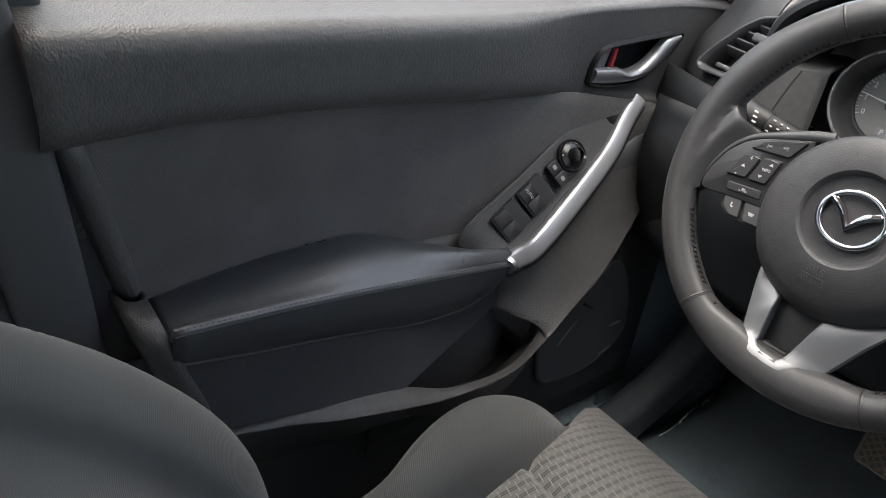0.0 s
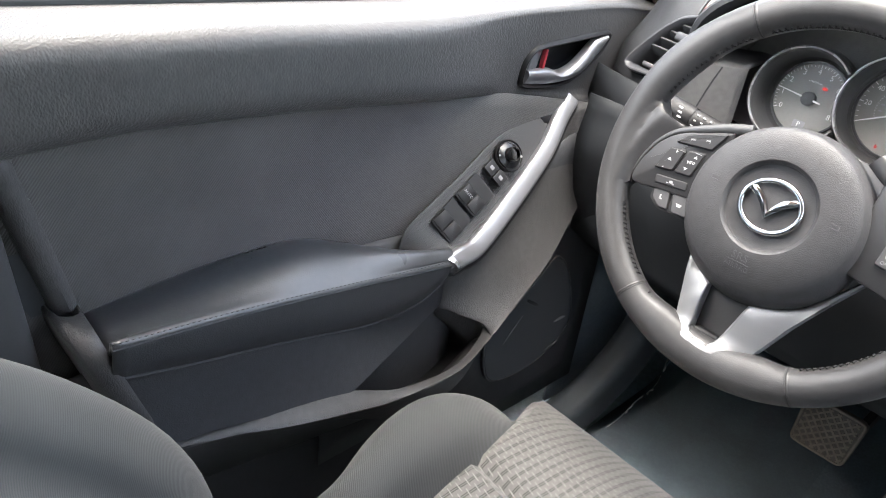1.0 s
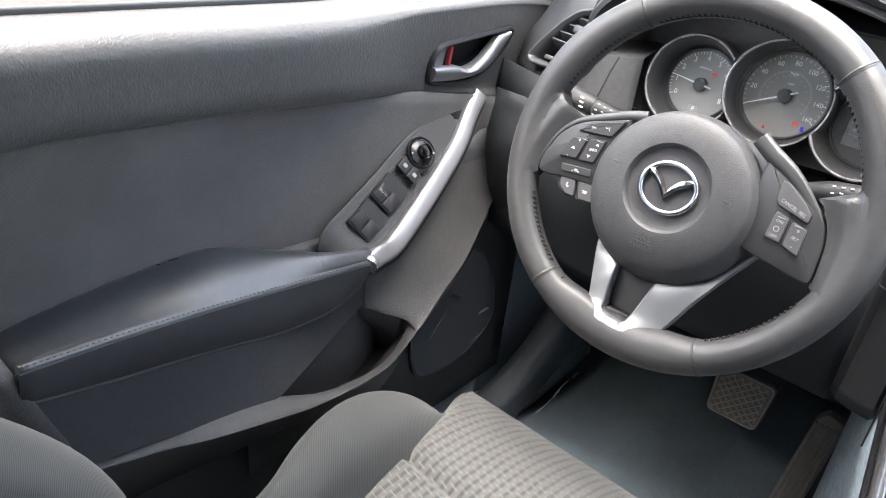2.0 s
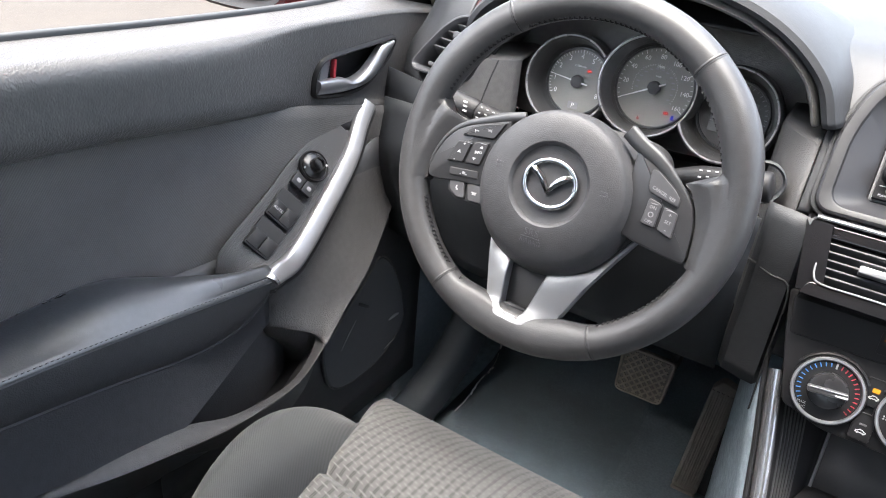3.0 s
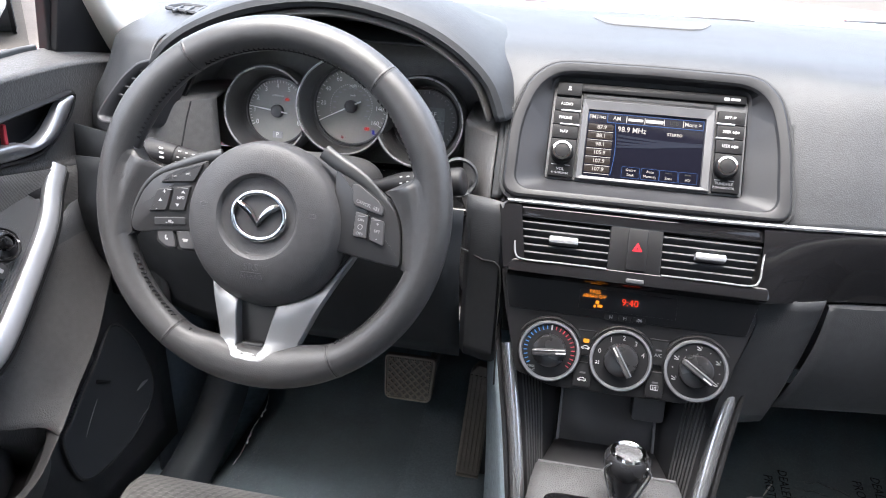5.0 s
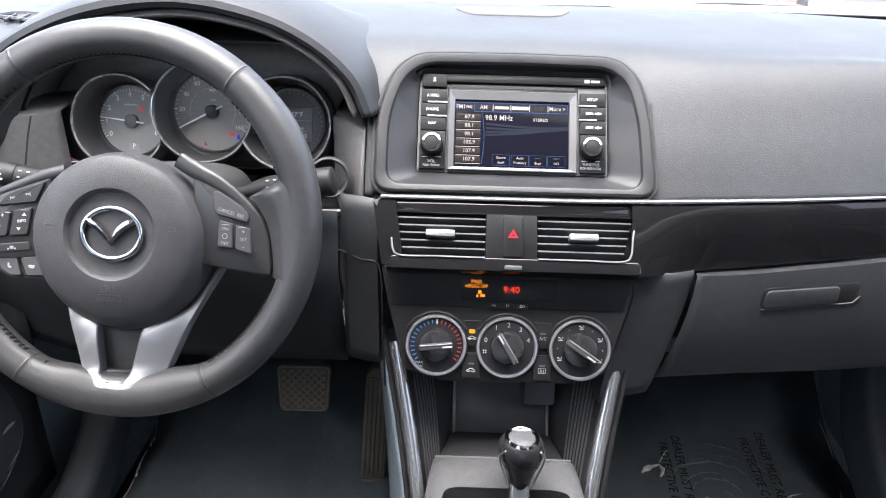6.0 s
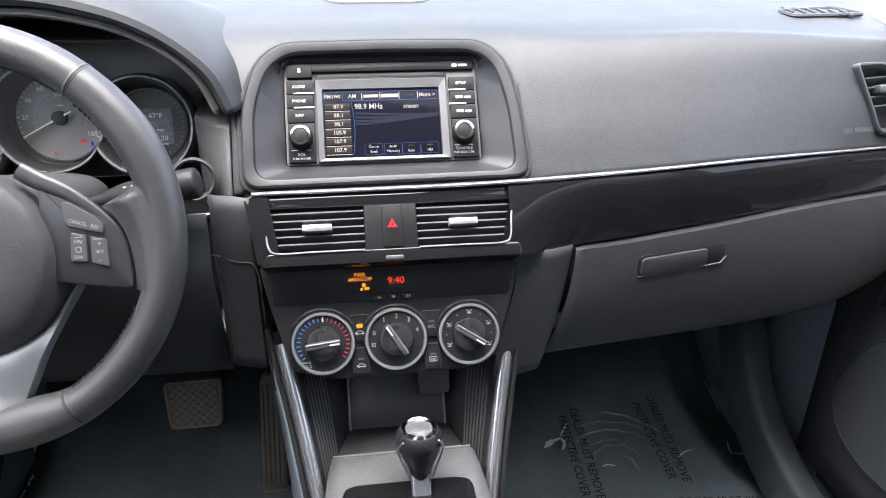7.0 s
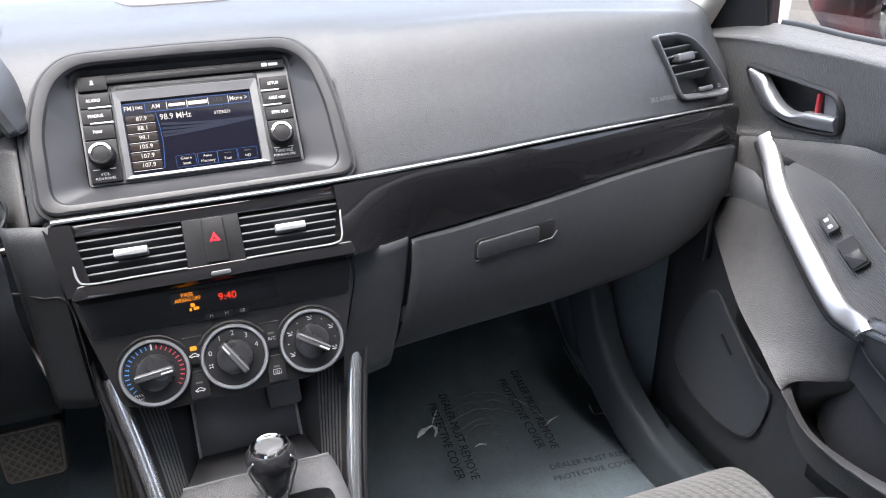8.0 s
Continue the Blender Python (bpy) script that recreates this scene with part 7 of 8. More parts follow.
        bars([(-0.0837, -0.0440, 0.0062, 0.0014), (-0.0835, -0.0456, 0.0046, 0.0016)], WM, WHITE_PRINT, pod, "key_mark", 0.0089)
        bars([(-0.1020, 0.0055, 0.006, 0.0005), (-0.0860, 0.0085, 0.007, 0.0005)], WM, GREY_PRINT, pod, "key_line", 0.0130)
# column shroud and stalks
COL = thing("steering_column", (-0.374, 0.65, 0.55), "black steering column shroud with two stalks", "steering column")
rows = []
for y, w, hh, zc in ((0.59, 0.052, 0.05, 0.652), (0.62, 0.06, 0.052, 0.645), (0.68, 0.068, 0.052, 0.63), (0.74, 0.07, 0.05, 0.612)):
    rows.append([Vector((-0.374 + w * math.copysign(abs(math.cos(q)) ** 0.6, math.cos(q)), y, zc + hh * math.copysign(abs(math.sin(q)) ** 0.6, math.sin(q)))) for q in np.linspace(0, 2 * math.pi, 33)[:-1]])
part("shroud", loft(rows, True, None, True), PLASTIC_MATT, COL, "black column shroud")
for s in (-1, 1):
    tip = Vector((-0.374 + s * 0.186, 0.636, 0.682 if s > 0 else 0.68))
    root = Vector((-0.374 + s * 0.05, 0.645, 0.655))
    way = (tip - root).normalized()
    m = frame_at(root, (0, 1, 0), way.cross(Vector((0, 1, 0))))
    m = Matrix.Translation(root) @ way.to_track_quat("Z", "Y").to_matrix().to_4x4()
    n = (tip - root).length
    stalk = part("stalk", lathe([(0.009, 0.0), (0.0085, n * 0.3), (0.0125, n * 0.42), (0.0145, n * 0.5), (0.0145, n * 0.71)], 28), PLASTIC, COL, "black control stalk", m)
    part("stalk_band", lathe([(0.0135, n * 0.71), (0.0135, n * 0.735)], 24), DARK, stalk, "", m)
    part("stalk_knob", lathe([(0.0145, n * 0.735), (0.0155, n * 0.78), (0.0155, n * 0.97), (0.0145, n * 0.99), (0.0125, n), (0.001, n)], 28), PLASTIC, stalk, "turning stalk end", m)
    fm = frame_at(root + way * n * 0.6, way if s > 0 else -way, (0, 0.5, 0.8))
    marks = []
    for i, (dx, dy) in enumerate(((-0.012, 0.006), (-0.004, 0.006), (0.004, 0.006), (-0.012, -0.001), (-0.004, 0.0), (0.005, -0.003), (-0.012, -0.007), (-0.005, -0.007))):
        marks.append((dx, dy, 0.0032, 0.0014))
    bars(marks, fm, WHITE_PRINT, stalk, "stalk_print", 0.0146)
    bars([(s * 0.033 + 0.002 * i, 0.004 - 0.005 * i, 0.005, 0.002) for i in range(3)], fm, WHITE_PRINT, stalk, "stalk_print", 0.0158)
ring = lathe([(0.0225, -0.016), (0.0225, -0.008), (0.021, -0.006), (0.0185, -0.01), (0.0185, -0.02)], 32)
part("stalk_gaiter", ring, RUBBER_SEAL, COL, "dark ring behind the stalk", frame_at((-0.2, 0.668, 0.672), (1, 0.15, 0), (0, 0.2, 1)))


# ---- seats ----
def seat():
    t = thing("front_seat", (-0.374, 0.2, 0.03), "grey patterned cloth front seat with dark side bolsters", "car seat", "front seats")
    cx = -0.374

    top = curve((0.0, 0.312), (0.1, 0.318), (0.25, 0.332), (0.36, 0.34), (0.45, 0.328), (0.51, 0.30), (0.545, 0.272), (0.565, 0.25))
    wide = curve((0.0, 0.165), (0.1, 0.168), (0.17, 0.178), (0.25, 0.212), (0.32, 0.23), (0.385, 0.226), (0.43, 0.208), (0.485, 0.18))
    half = curve((0.0, 0.11), (0.17, 0.118), (0.3, 0.133), (0.36, 0.139), (0.43, 0.157), (0.50, 0.186), (0.545, 0.205), (0.565, 0.21))
    ridge = curve((0.0, 0.405), (0.2, 0.40), (0.3, 0.393), (0.36, 0.379), (0.40, 0.356), (0.44, 0.318), (0.485, 0.26))
    rows = []
    for y in np.linspace(0.0, 0.565, 48):
        f = y / 0.565
        row = []
        for u in np.linspace(-1, 1, 30):
            z = top(y) - 0.012 * (1 - u * u) * (1 - smooth(0.6, 1, f)) - 0.012 * smooth(0.93, 1.0, abs(u)) * smooth(0.6, 0.9, f)
            z -= 0.014 * math.exp(-(((y - 0.352) / 0.006) ** 2)) + 0.004 * math.exp(-(((abs(u) - 0.97) / 0.03) ** 2))
            row.append(Vector((cx + u * half(y), y, z)))
        rows.append(row)
    last = rows[-1]
    rows += [[Vector((cx + (p.x - cx) * k, 0.565 + d, p.z - h)) for p in last] for k, d, h in ((1.0, 0.008, 0.012), (1.0, 0.012, 0.03), (0.99, 0.01, 0.07), (0.97, -0.005, 0.12))]
    part("cushion", loft(rows), SEAT_CLOTH, t, "grey cloth cushion woven in small oblongs", None, 0.004)
    for s in (-1, 1):
        rows, seam = [], []
        for y in list(np.linspace(0.0, 0.36, 24)) + list(np.linspace(0.37, 0.485, 16)):
            inner, zi, zr = half(min(y, 0.43)) - 0.004, top(y) - 0.012, ridge(y)
            tuck = smooth(0.36, 0.485, y)
            out = wide(y)
            zr = max(zr, zi - 0.03)
            b_ = out - inner
            pts = [(inner - 0.004, zi - 0.02), (inner + 0.004, zi + 0.004), (inner + 0.22 * b_, zi + (zr - zi) * 0.72), (inner + 0.45 * b_, zr - 0.002), (inner + 0.66 * b_, zr), (out - 0.012, zr - 0.016), (out, zr - 0.055), (out, zr - 0.11), (out - 0.01, 0.10)]
            rows.append(spline([Vector((cx + s * a, y, b)) for a, b in pts], 34))
            seam.append(rows[-1][13] + Vector((-s * 0.0004, 0, 0.0006)))
        tip = rows[-1]
        rows += [[Vector((p.x - s * 0.01, 0.495, p.z - 0.014)) for p in tip], [Vector((p.x - s * 0.02, 0.497, p.z - 0.05)) for p in tip]]
        part("bolster", loft(rows), BOLSTER, t, "dark cloth side bolster", None, 0.004)
        bm = bmesh.new()
        steps = spline(seam[:-4], 130)
        for a, b in list(zip(steps, steps[1:]))[::2]:
            sweep([a, b], circle(0.0009, 5), (0, 0, 1), False, bm)
        part("stitching", bm, STITCH, t, "row of pale stitches")
    # backrest
    lean = curve((0.26, 0.08), (0.41, 0.075), (0.45, 0.066), (0.5, 0.046), (0.56, 0.007), (0.6, -0.026), (0.65, -0.075), (0.72, -0.125), (0.82, -0.18))
    rows = []
    for z in np.linspace(0.26, 0.82, 34):
        y = lean(z) - 0.06
        w = 0.245 - 0.02 * smooth(0.5, 0.82, z) - 0.03 * smooth(0.76, 0.82, z)
        pts = [(-1.0, -0.07), (-1.03, -0.01), (-0.99, 0.035), (-0.9, 0.057), (-0.8, 0.06), (-0.68, 0.04), (-0.58, 0.008), (-0.3, 0.0), (0.3, 0.0), (0.58, 0.008), (0.68, 0.04), (0.8, 0.06), (0.9, 0.057), (0.99, 0.035), (1.03, -0.01), (1.0, -0.07)]
        k = 1 - 0.5 * smooth(0.6, 0.82, z)
        rows.append(spline([Vector((cx + a * w, y + b * k, z)) for a, b in pts], 70))
    rows.append([Vector((cx + (p.x - cx) * 0.94, p.y - 0.03, 0.845)) for p in rows[-1]])
    rows.append([Vector((cx + (p.x - cx) * 0.9, min(p.y, -0.26), 0.85)) for p in rows[-1]])
    for k in (11, 58):
        bm = bmesh.new()
        steps = spline([r[k] + Vector((0, 0.0026, 0.0006)) for r in rows[:-2]], 170)
        for a, b in list(zip(steps, steps[1:]))[::2]:
            sweep([a, b], circle(0.0008, 5), (0, 0, 1), False, bm)
        part("back_stitching", bm, STITCH, t, "row of pale stitches along the backrest edge")
    part("backrest", loft(rows), BACK_CLOTH, t, "dark cloth backrest", None, 0.004)
    part("seat_base", box((0.44, 0.46, 0.12), 0.02, (cx, 0.27, 0.11)), PLASTIC_MATT, t)
    return t


SEAT = seat()
copy_thing(SEAT, Matrix.Translation((0.374, 0.135, 0.03)))


# ---- middle console ----
CON = thing("centre_console", (0, 0.5, 0.03), "black centre console with silver side rails", "console")
rl = spline([(-0.131, 0.662, 0.505), (-0.1235, 0.637, 0.468), (-0.108, 0.595, 0.405), (-0.095, 0.552, 0.345), (-0.085, 0.515, 0.29)], 24)
rr = spline([(0.138, 0.662, 0.505), (0.1325, 0.637, 0.468), (0.117, 0.595, 0.405), (0.103, 0.552, 0.345), (0.093, 0.515, 0.29)], 24)
for s, path in ((-1, rl), (1, rr)):
    part("side_rail", sweep(path[4:], rounded([(-s * a, b) for a, b in ((0.0085, -0.012), (-0.0085, -0.012), (-0.0085, 0.004), (-0.004, 0.0078), (0.003, 0.006), (0.0085, -0.001))], 0.0035, 4), (0, -0.8, 0.6)), RAIL, CON, "satin silver side rail")
    part("rail_edge", sweep([p + Vector((s * 0.0118, 0.002, -0.001)) for p in path], rounded([(-0.003, -0.02), (0.003, -0.02), (0.0026, 0.007), (-0.0026, 0.007)], 0.002, 3), (0, -0.8, 0.6)), PLASTIC, CON, "black outer edge of the rail")
    # side of the tunnel below the rail
    rows = [[p + Vector((s * 0.012, 0.004, 0)), p + Vector((s * 0.022, 0.05, -0.04)), p + Vector((s * 0.03, 0.12, -0.12)), Vector((s * 0.15, p.y + 0.2, 0.02))] for p in path]
    part("tunnel_side", loft(rows), CARPET, CON, "", None, 0.004)
    # ribbed inner wall of the tray
    inner = [p + Vector((-s * 0.0045, 0.009, -0.004)) for p in path]
    wall = [Vector((s * 0.056 + (0.003 if s > 0 else 0), 0.70 - 0.075 * i / 23, 0.47 - 0.105 * i / 23)) for i in range(24)]
    rows = [[a.lerp(b, f) for f in np.linspace(0, 1, 6)] for a, b in zip(inner, wall)]
    part("tray_side", loft(rows), PLASTIC, CON, "", None, 0.002)
    bm = bmesh.new()
    for k in range(7):
        f = 0.14 + 0.06 * k
        sweep([a.lerp(b, f) + Vector((-s * 0.0012, -0.0008, 0.0)) for a, b in zip(inner, wall)][2:20], circle(0.0012, 5), (0, 0, 1), False, bm)
    part("tray_rib", bm, PLASTIC_MATT, CON)
    part("tray_corner", sweep([w + Vector((-s * 0.001, -0.001, 0)) for w in wall], circle(0.0022, 6)), PLASTIC_GREY, CON)
rows = [[Vector((x, 0.70 - 0.075 * f, 0.47 - 0.105 * f)) for x in (-0.056, -0.02, 0.02, 0.059)] for f in np.linspace(0, 1, 5)]
part("tray_back", loft(rows), PLASTIC_MATT, CON, "", None, 0.002)
rows = [[Vector((-0.056 - 0.018 * f + (0.115 + 0.035 * f) * g, 0.627 - 0.05 * f, 0.367 - 0.004 * f)) for g in np.linspace(0, 1, 6)] for f in np.linspace(0, 1, 5)]
part("tray_floor", loft(rows), RUBBER_MAT, CON, "black rubber tray mat", None, 0.002)
part("socket_flap", plate(rect(0.037, 0.032, 0.006), 0.02, 0.002, frame_at((0.046, 0.64, 0.421), (1, 0, 0), (0, 0.3, 0.95)), None, 0.004), PLASTIC_MATT, CON, "black socket flap")
# top plate with the gear gate
rows = []
for y, z, w in ((0.582, 0.366, 0.077), (0.575, 0.3685, 0.080), (0.555, 0.366, 0.084), (0.5, 0.358, 0.09), (0.42, 0.35, 0.095), (0.25, 0.345, 0.10)):
    rows.append([Vector((0.003 + u * w, y, z - 0.0022 * u**4)) for u in np.linspace(-1, 1, 13)])
part("console_top", loft(rows), PLASTIC_SPARK, CON, "dark grey console top", None, 0.004)
lip = [Vector((0.003 + u * 0.078, 0.581, 0.3675)) for u in np.linspace(-1, 1, 8)]
part("top_lip", sweep(lip, circle(0.0018, 6)), PLASTIC_GREY, CON)
part("console_body", box((0.2, 0.62, 0.31), 0.03, (0.003, 0.2, 0.18)), PLASTIC_MATT, CON)
gate = plate(rounded([(-0.056, -0.2), (0.085, -0.2), (0.085, -0.006), (0.07, 0.0), (-0.042, 0.0), (-0.056, -0.006)], 0.012), 0.006, 0.002, frame_at((-0.01, 0.535, 0.3655), (1, 0, 0), (0, 1, 0.1)), None, 0.003)
part("gear_gate", gate, GLOSS, CON, "gloss black gear gate")
# gear lever
GEAR = thing("gear_lever", (0.016, 0.545, 0.36), "black gear lever with a silver cap", "gear lever")
tiltm = frame_at((0.018, 0.533, 0.361), (1, 0, 0), (0.0, 0.99, -0.12))
part("stem", sweep([(0.018, 0.536, 0.385), (0.018, 0.52, 0.365), (0.018, 0.495, 0.335)], rect(0.021, 0.014, 0.004), (0, 0.6, 0.8)), RAIL, GEAR, "silver stem")
K = 1.3
knob = loft([[Vector((K * rx * math.cos(q), K * (ry * math.sin(q) + oy), h)) for q in np.linspace(0, 2 * math.pi, 33)[:-1]] for rx, ry, oy, h in ((0.0088, 0.0098, 0, 0.008), (0.0095, 0.0105, 0, 0.018), (0.0125, 0.013, 0, 0.031), (0.0165, 0.017, 0, 0.044), (0.0193, 0.02, 0, 0.056), (0.0188, 0.0198, 0, 0.065), (0.0158, 0.0172, 0, 0.0705), (0.013, 0.015, 0, 0.0715))], True, None, True)
part("knob", knob, KNOB_BLACK, GEAR, "black leather knob", tiltm)
cap = loft([[Vector((0.94 * rx * math.cos(q), 0.94 * rx * 1.15 * math.sin(q), h)) for q in np.linspace(0, 2 * math.pi, 33)[:-1]] for rx, h in ((0.0198, 0.0695), (0.0203, 0.0715), (0.0192, 0.0738), (0.0165, 0.0742), (0.0150, 0.0732), (0.0145, 0.072))], True)
dish = loft([[Vector((0.94 * rx * math.cos(q), 0.94 * rx * 1.15 * math.sin(q), h)) for q in np.linspace(0, 2 * math.pi, 33)[:-1]] for rx, h in ((0.0152, 0.0722), (0.013, 0.0727), (0.007, 0.0732), (0.0005, 0.0733))], True, None, True)
part("dish", dish, RAIL, GEAR, "bright dished top", tiltm)
part("cap", cap, CHROME, GEAR, "bright silver cap", tiltm)
for s in (-1, 1):
    trim = spline([(s * 0.013, -0.012, 0.02), (s * 0.0175, -0.012, 0.034), (s * 0.0225, -0.0125, 0.048), (s * 0.0235, -0.0145, 0.058), (s * 0.0185, -0.0195, 0.068)], 14)
    part("knob_trim", sweep(trim, circle(0.0011, 6), (0, 0, 1)), SILVER, GEAR, "", tiltm)

# ---- pedals ----
BR = thing("brake_pedal", (-0.308, 0.95, 0.03), "worn grey rubber brake pedal with diamond tread", "pedal")
pm = frame_at((-0.311, 0.938, 0.19), (1, 0, 0.015), (0, 0.32, 0.94))
shape = rounded([(-0.042, -0.041), (0.042, -0.041), (0.0475, 0.041), (-0.0475, 0.041)], 0.012, 4)
part("rubber_pad", plate(shape, 0.012, 0.004, None, None, 0.0), RUBBER_DARK, BR, "worn grey rubber pad", pm)
bm = bmesh.new()
for k in range(-8, 9):
    for sl in (-1, 1):
        pts = []
        for f in np.linspace(-1, 1, 25):
            x, y = k * 0.0135 + sl * f * 0.04, f * 0.06 * 0.62
            if abs(x) < 0.040 and abs(y) < 0.036:
                pts.append(Vector((x, y, 0.0006)))
        if len(pts) > 2:
            sweep(pts, rect(0.0034, 0.005, 0.0008), (0, 0, 1), False, bm)
part("tread", bm, RUBBER, BR, "crossed tread ribs", pm)
part("pad_rim", sweep([Vector((*p, 0.0)) for p in inset(shape, 0.003)], circle(0.0022, 6), (0, 0, 1), True), RUBBER, BR, "", pm)
part("pedal_arm", sweep(spline([(-0.275, 0.952, 0.2), (-0.268, 0.985, 0.24), (-0.262, 1.03, 0.32), (-0.26, 1.06, 0.42)], 12), rect(0.012, 0.022, 0.003), (0, 0, 1)), PLASTIC, BR, "black steel arm")
ACC = thing("accelerator_pedal", (-0.19, 0.88, 0.03), "long ribbed black accelerator pedal", "pedal")
am = frame_at((-0.185, 0.90, 0.138), (1, 0, -0.05), (0.30, 0.12, 0.95))
part("pedal_plate", plate(rounded([(-0.022, -0.1), (0.020, -0.1), (0.0205, 0.112), (-0.008, 0.118), (-0.02, 0.10)], 0.006, 4), 0.02, 0.004, None, None, 0.0), RUBBER_DARK, ACC, "dark rubber pedal plate", am)
for k in range(5):
    part("tread_rib", box((0.0045, 0.19, 0.004), 0.001, (-0.0165 + 0.0075 * k, 0.004, 0.001)), RUBBER_DARK, ACC, "", am)
part("pedal_foot", plate(rounded([(-0.022, -0.125), (0.021, -0.125), (0.021, -0.104), (-0.022, -0.104)], 0.006, 3), 0.03, 0.004, None, None, -0.003), RUBBER_DARK, ACC, "", am)
part("pedal_back", plate(rounded([(0.0, -0.12), (0.046, -0.12), (0.04, 0.06), (0.0, 0.09)], 0.01, 3), 0.02, 0.004, None, None, -0.018), PLASTIC_MATT, ACC, "", am)

# ---- floor covers ----
def toe(y):
    return 0.16 * smooth(0.98, 1.28, y)


def film_height(x, y, seed):
    """The film's lift over the mat: loose folds, fine creases, and arched ripples round one trodden spot."""
    h = 0.010 * abs(noise.noise(Vector((7 * x + seed, 7 * y, 0.3))))
    h += 0.004 * (1 - abs(noise.noise(Vector((19 * x, 13 * y + seed, 4.0))))) ** 6
    h += 0.0016 * (1 - abs(noise.noise(Vector((60 * x + seed, 48 * y, 1.0))))) ** 8
    dx, dy = x - 0.405, (y - 0.86) * 0.8
    r, a = math.hypot(dx, dy), math.atan2(dy, dx)
    r += 0.006 * noise.noise(Vector((8 * x, 8 * y, 7.0)))
    for k, (ring, lift) in enumerate(((0.05, 0.0045), (0.066, 0.0025), (0.084, 0.005), (0.103, 0.0035), (0.118, 0.0055))):
        h += lift * math.exp(-(((r - ring) / 0.0032) ** 2)) * smooth(-0.2, 0.5, a) * smooth(3.3, 2.4, a)
    return 0.035 + toe(y) + h


def film_sheet(x0, x1, y0, y1, nx, ny, seed):
    return loft([[Vector((x, y, film_height(x, y, seed))) for x in np.linspace(x0, x1, nx)] for y in np.linspace(y0, y1, ny)])


rows = [[Vector((x, y, 0.028 + toe(y))) for x in np.linspace(-0.62, -0.13, 12)] for y in np.linspace(0.3, 1.15, 24)]
whole("floor_mat", loft(rows), MAT, "plain dark driver's floor mat", "floor mat", "floor mats", "", 0.006)
rows = [[Vector((x, y, 0.027 + toe(y))) for x in np.linspace(0.15, 0.66, 12)] for y in np.linspace(0.3, 1.15, 24)]
whole("floor_mat", loft(rows), MAT, "plain dark passenger's floor mat under clear film", "floor mat", "floor mats", "", 0.006)
COVER = thing("protective_film", (0.42, 0.8, 0.035), "clear crinkled protective film with printed warnings on the floor mat", "plastic film")
film = part("film_sheet", film_sheet(0.16, 0.655, 0.45, 1.13, 190, 240, 0.0), FILM, COVER, "clear crinkled film")
film.visible_shadow = False
COVER2 = thing("protective_film", (-0.45, 0.8, 0.035), "clear crinkled protective film on the driver's mat", "plastic film")
film2 = part("film_sheet", film_sheet(-0.60, -0.30, 0.55, 1.10, 100, 160, 5.0), FILM, COVER2, "clear crinkled film")
film2.visible_shadow = False
# broken whitish slivers paint the jagged highlights along the driver's film edge
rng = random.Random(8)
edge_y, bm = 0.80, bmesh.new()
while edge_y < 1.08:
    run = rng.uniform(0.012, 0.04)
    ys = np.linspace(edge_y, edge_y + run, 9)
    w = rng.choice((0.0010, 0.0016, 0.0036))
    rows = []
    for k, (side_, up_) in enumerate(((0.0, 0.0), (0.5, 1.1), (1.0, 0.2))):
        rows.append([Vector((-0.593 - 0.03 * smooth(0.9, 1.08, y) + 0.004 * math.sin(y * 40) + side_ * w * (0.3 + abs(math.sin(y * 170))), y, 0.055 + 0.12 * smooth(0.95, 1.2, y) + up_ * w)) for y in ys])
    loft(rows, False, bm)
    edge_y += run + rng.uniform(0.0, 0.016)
part("film_glint", bm, FILM_GLINT, COVER2, "slivers along the film's edge, coloured whitish for its highlights")


def fold(points, width, seed):
    """A crumpled ridge of film standing up along a line, its glint put in as near-white colour."""
    path = spline([(x, y, film_height(x, y, 0.0) + 0.001) for x, y in points], 14)
    rng = random.Random(seed)
    rows = []
    for i, p in enumerate(path):
        way = (path[min(i + 1, 13)] - path[max(i - 1, 0)]).normalized()
        side = way.cross(Vector((0, 0, 1))).normalized()
        w = width * math.sin(math.pi * (i + 0.6) / 14.2) * rng.uniform(0.6, 1.2)
        rows.append([p + side * (-w), p - side * (w * 0.3) + Vector((0, 0, w * rng.uniform(0.5, 1.0))), p + side * (w * 0.4) + Vector((0, 0, w * rng.uniform(0.2, 0.7))), p + side * w])
    part("fold", loft(rows), FILM_GLINT, COVER, "crumpled film crease, coloured whitish for a bright glint", angle=20)


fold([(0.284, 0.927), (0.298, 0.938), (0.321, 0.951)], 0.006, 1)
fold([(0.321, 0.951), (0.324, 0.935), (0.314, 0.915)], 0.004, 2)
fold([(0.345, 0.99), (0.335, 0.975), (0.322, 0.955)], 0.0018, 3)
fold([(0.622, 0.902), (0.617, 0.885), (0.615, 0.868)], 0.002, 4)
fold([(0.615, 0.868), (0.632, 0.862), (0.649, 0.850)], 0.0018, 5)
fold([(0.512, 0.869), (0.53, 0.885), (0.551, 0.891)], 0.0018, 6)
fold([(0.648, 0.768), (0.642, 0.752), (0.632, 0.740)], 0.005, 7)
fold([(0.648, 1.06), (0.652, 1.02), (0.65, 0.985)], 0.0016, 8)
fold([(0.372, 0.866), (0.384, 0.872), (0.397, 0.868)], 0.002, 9)


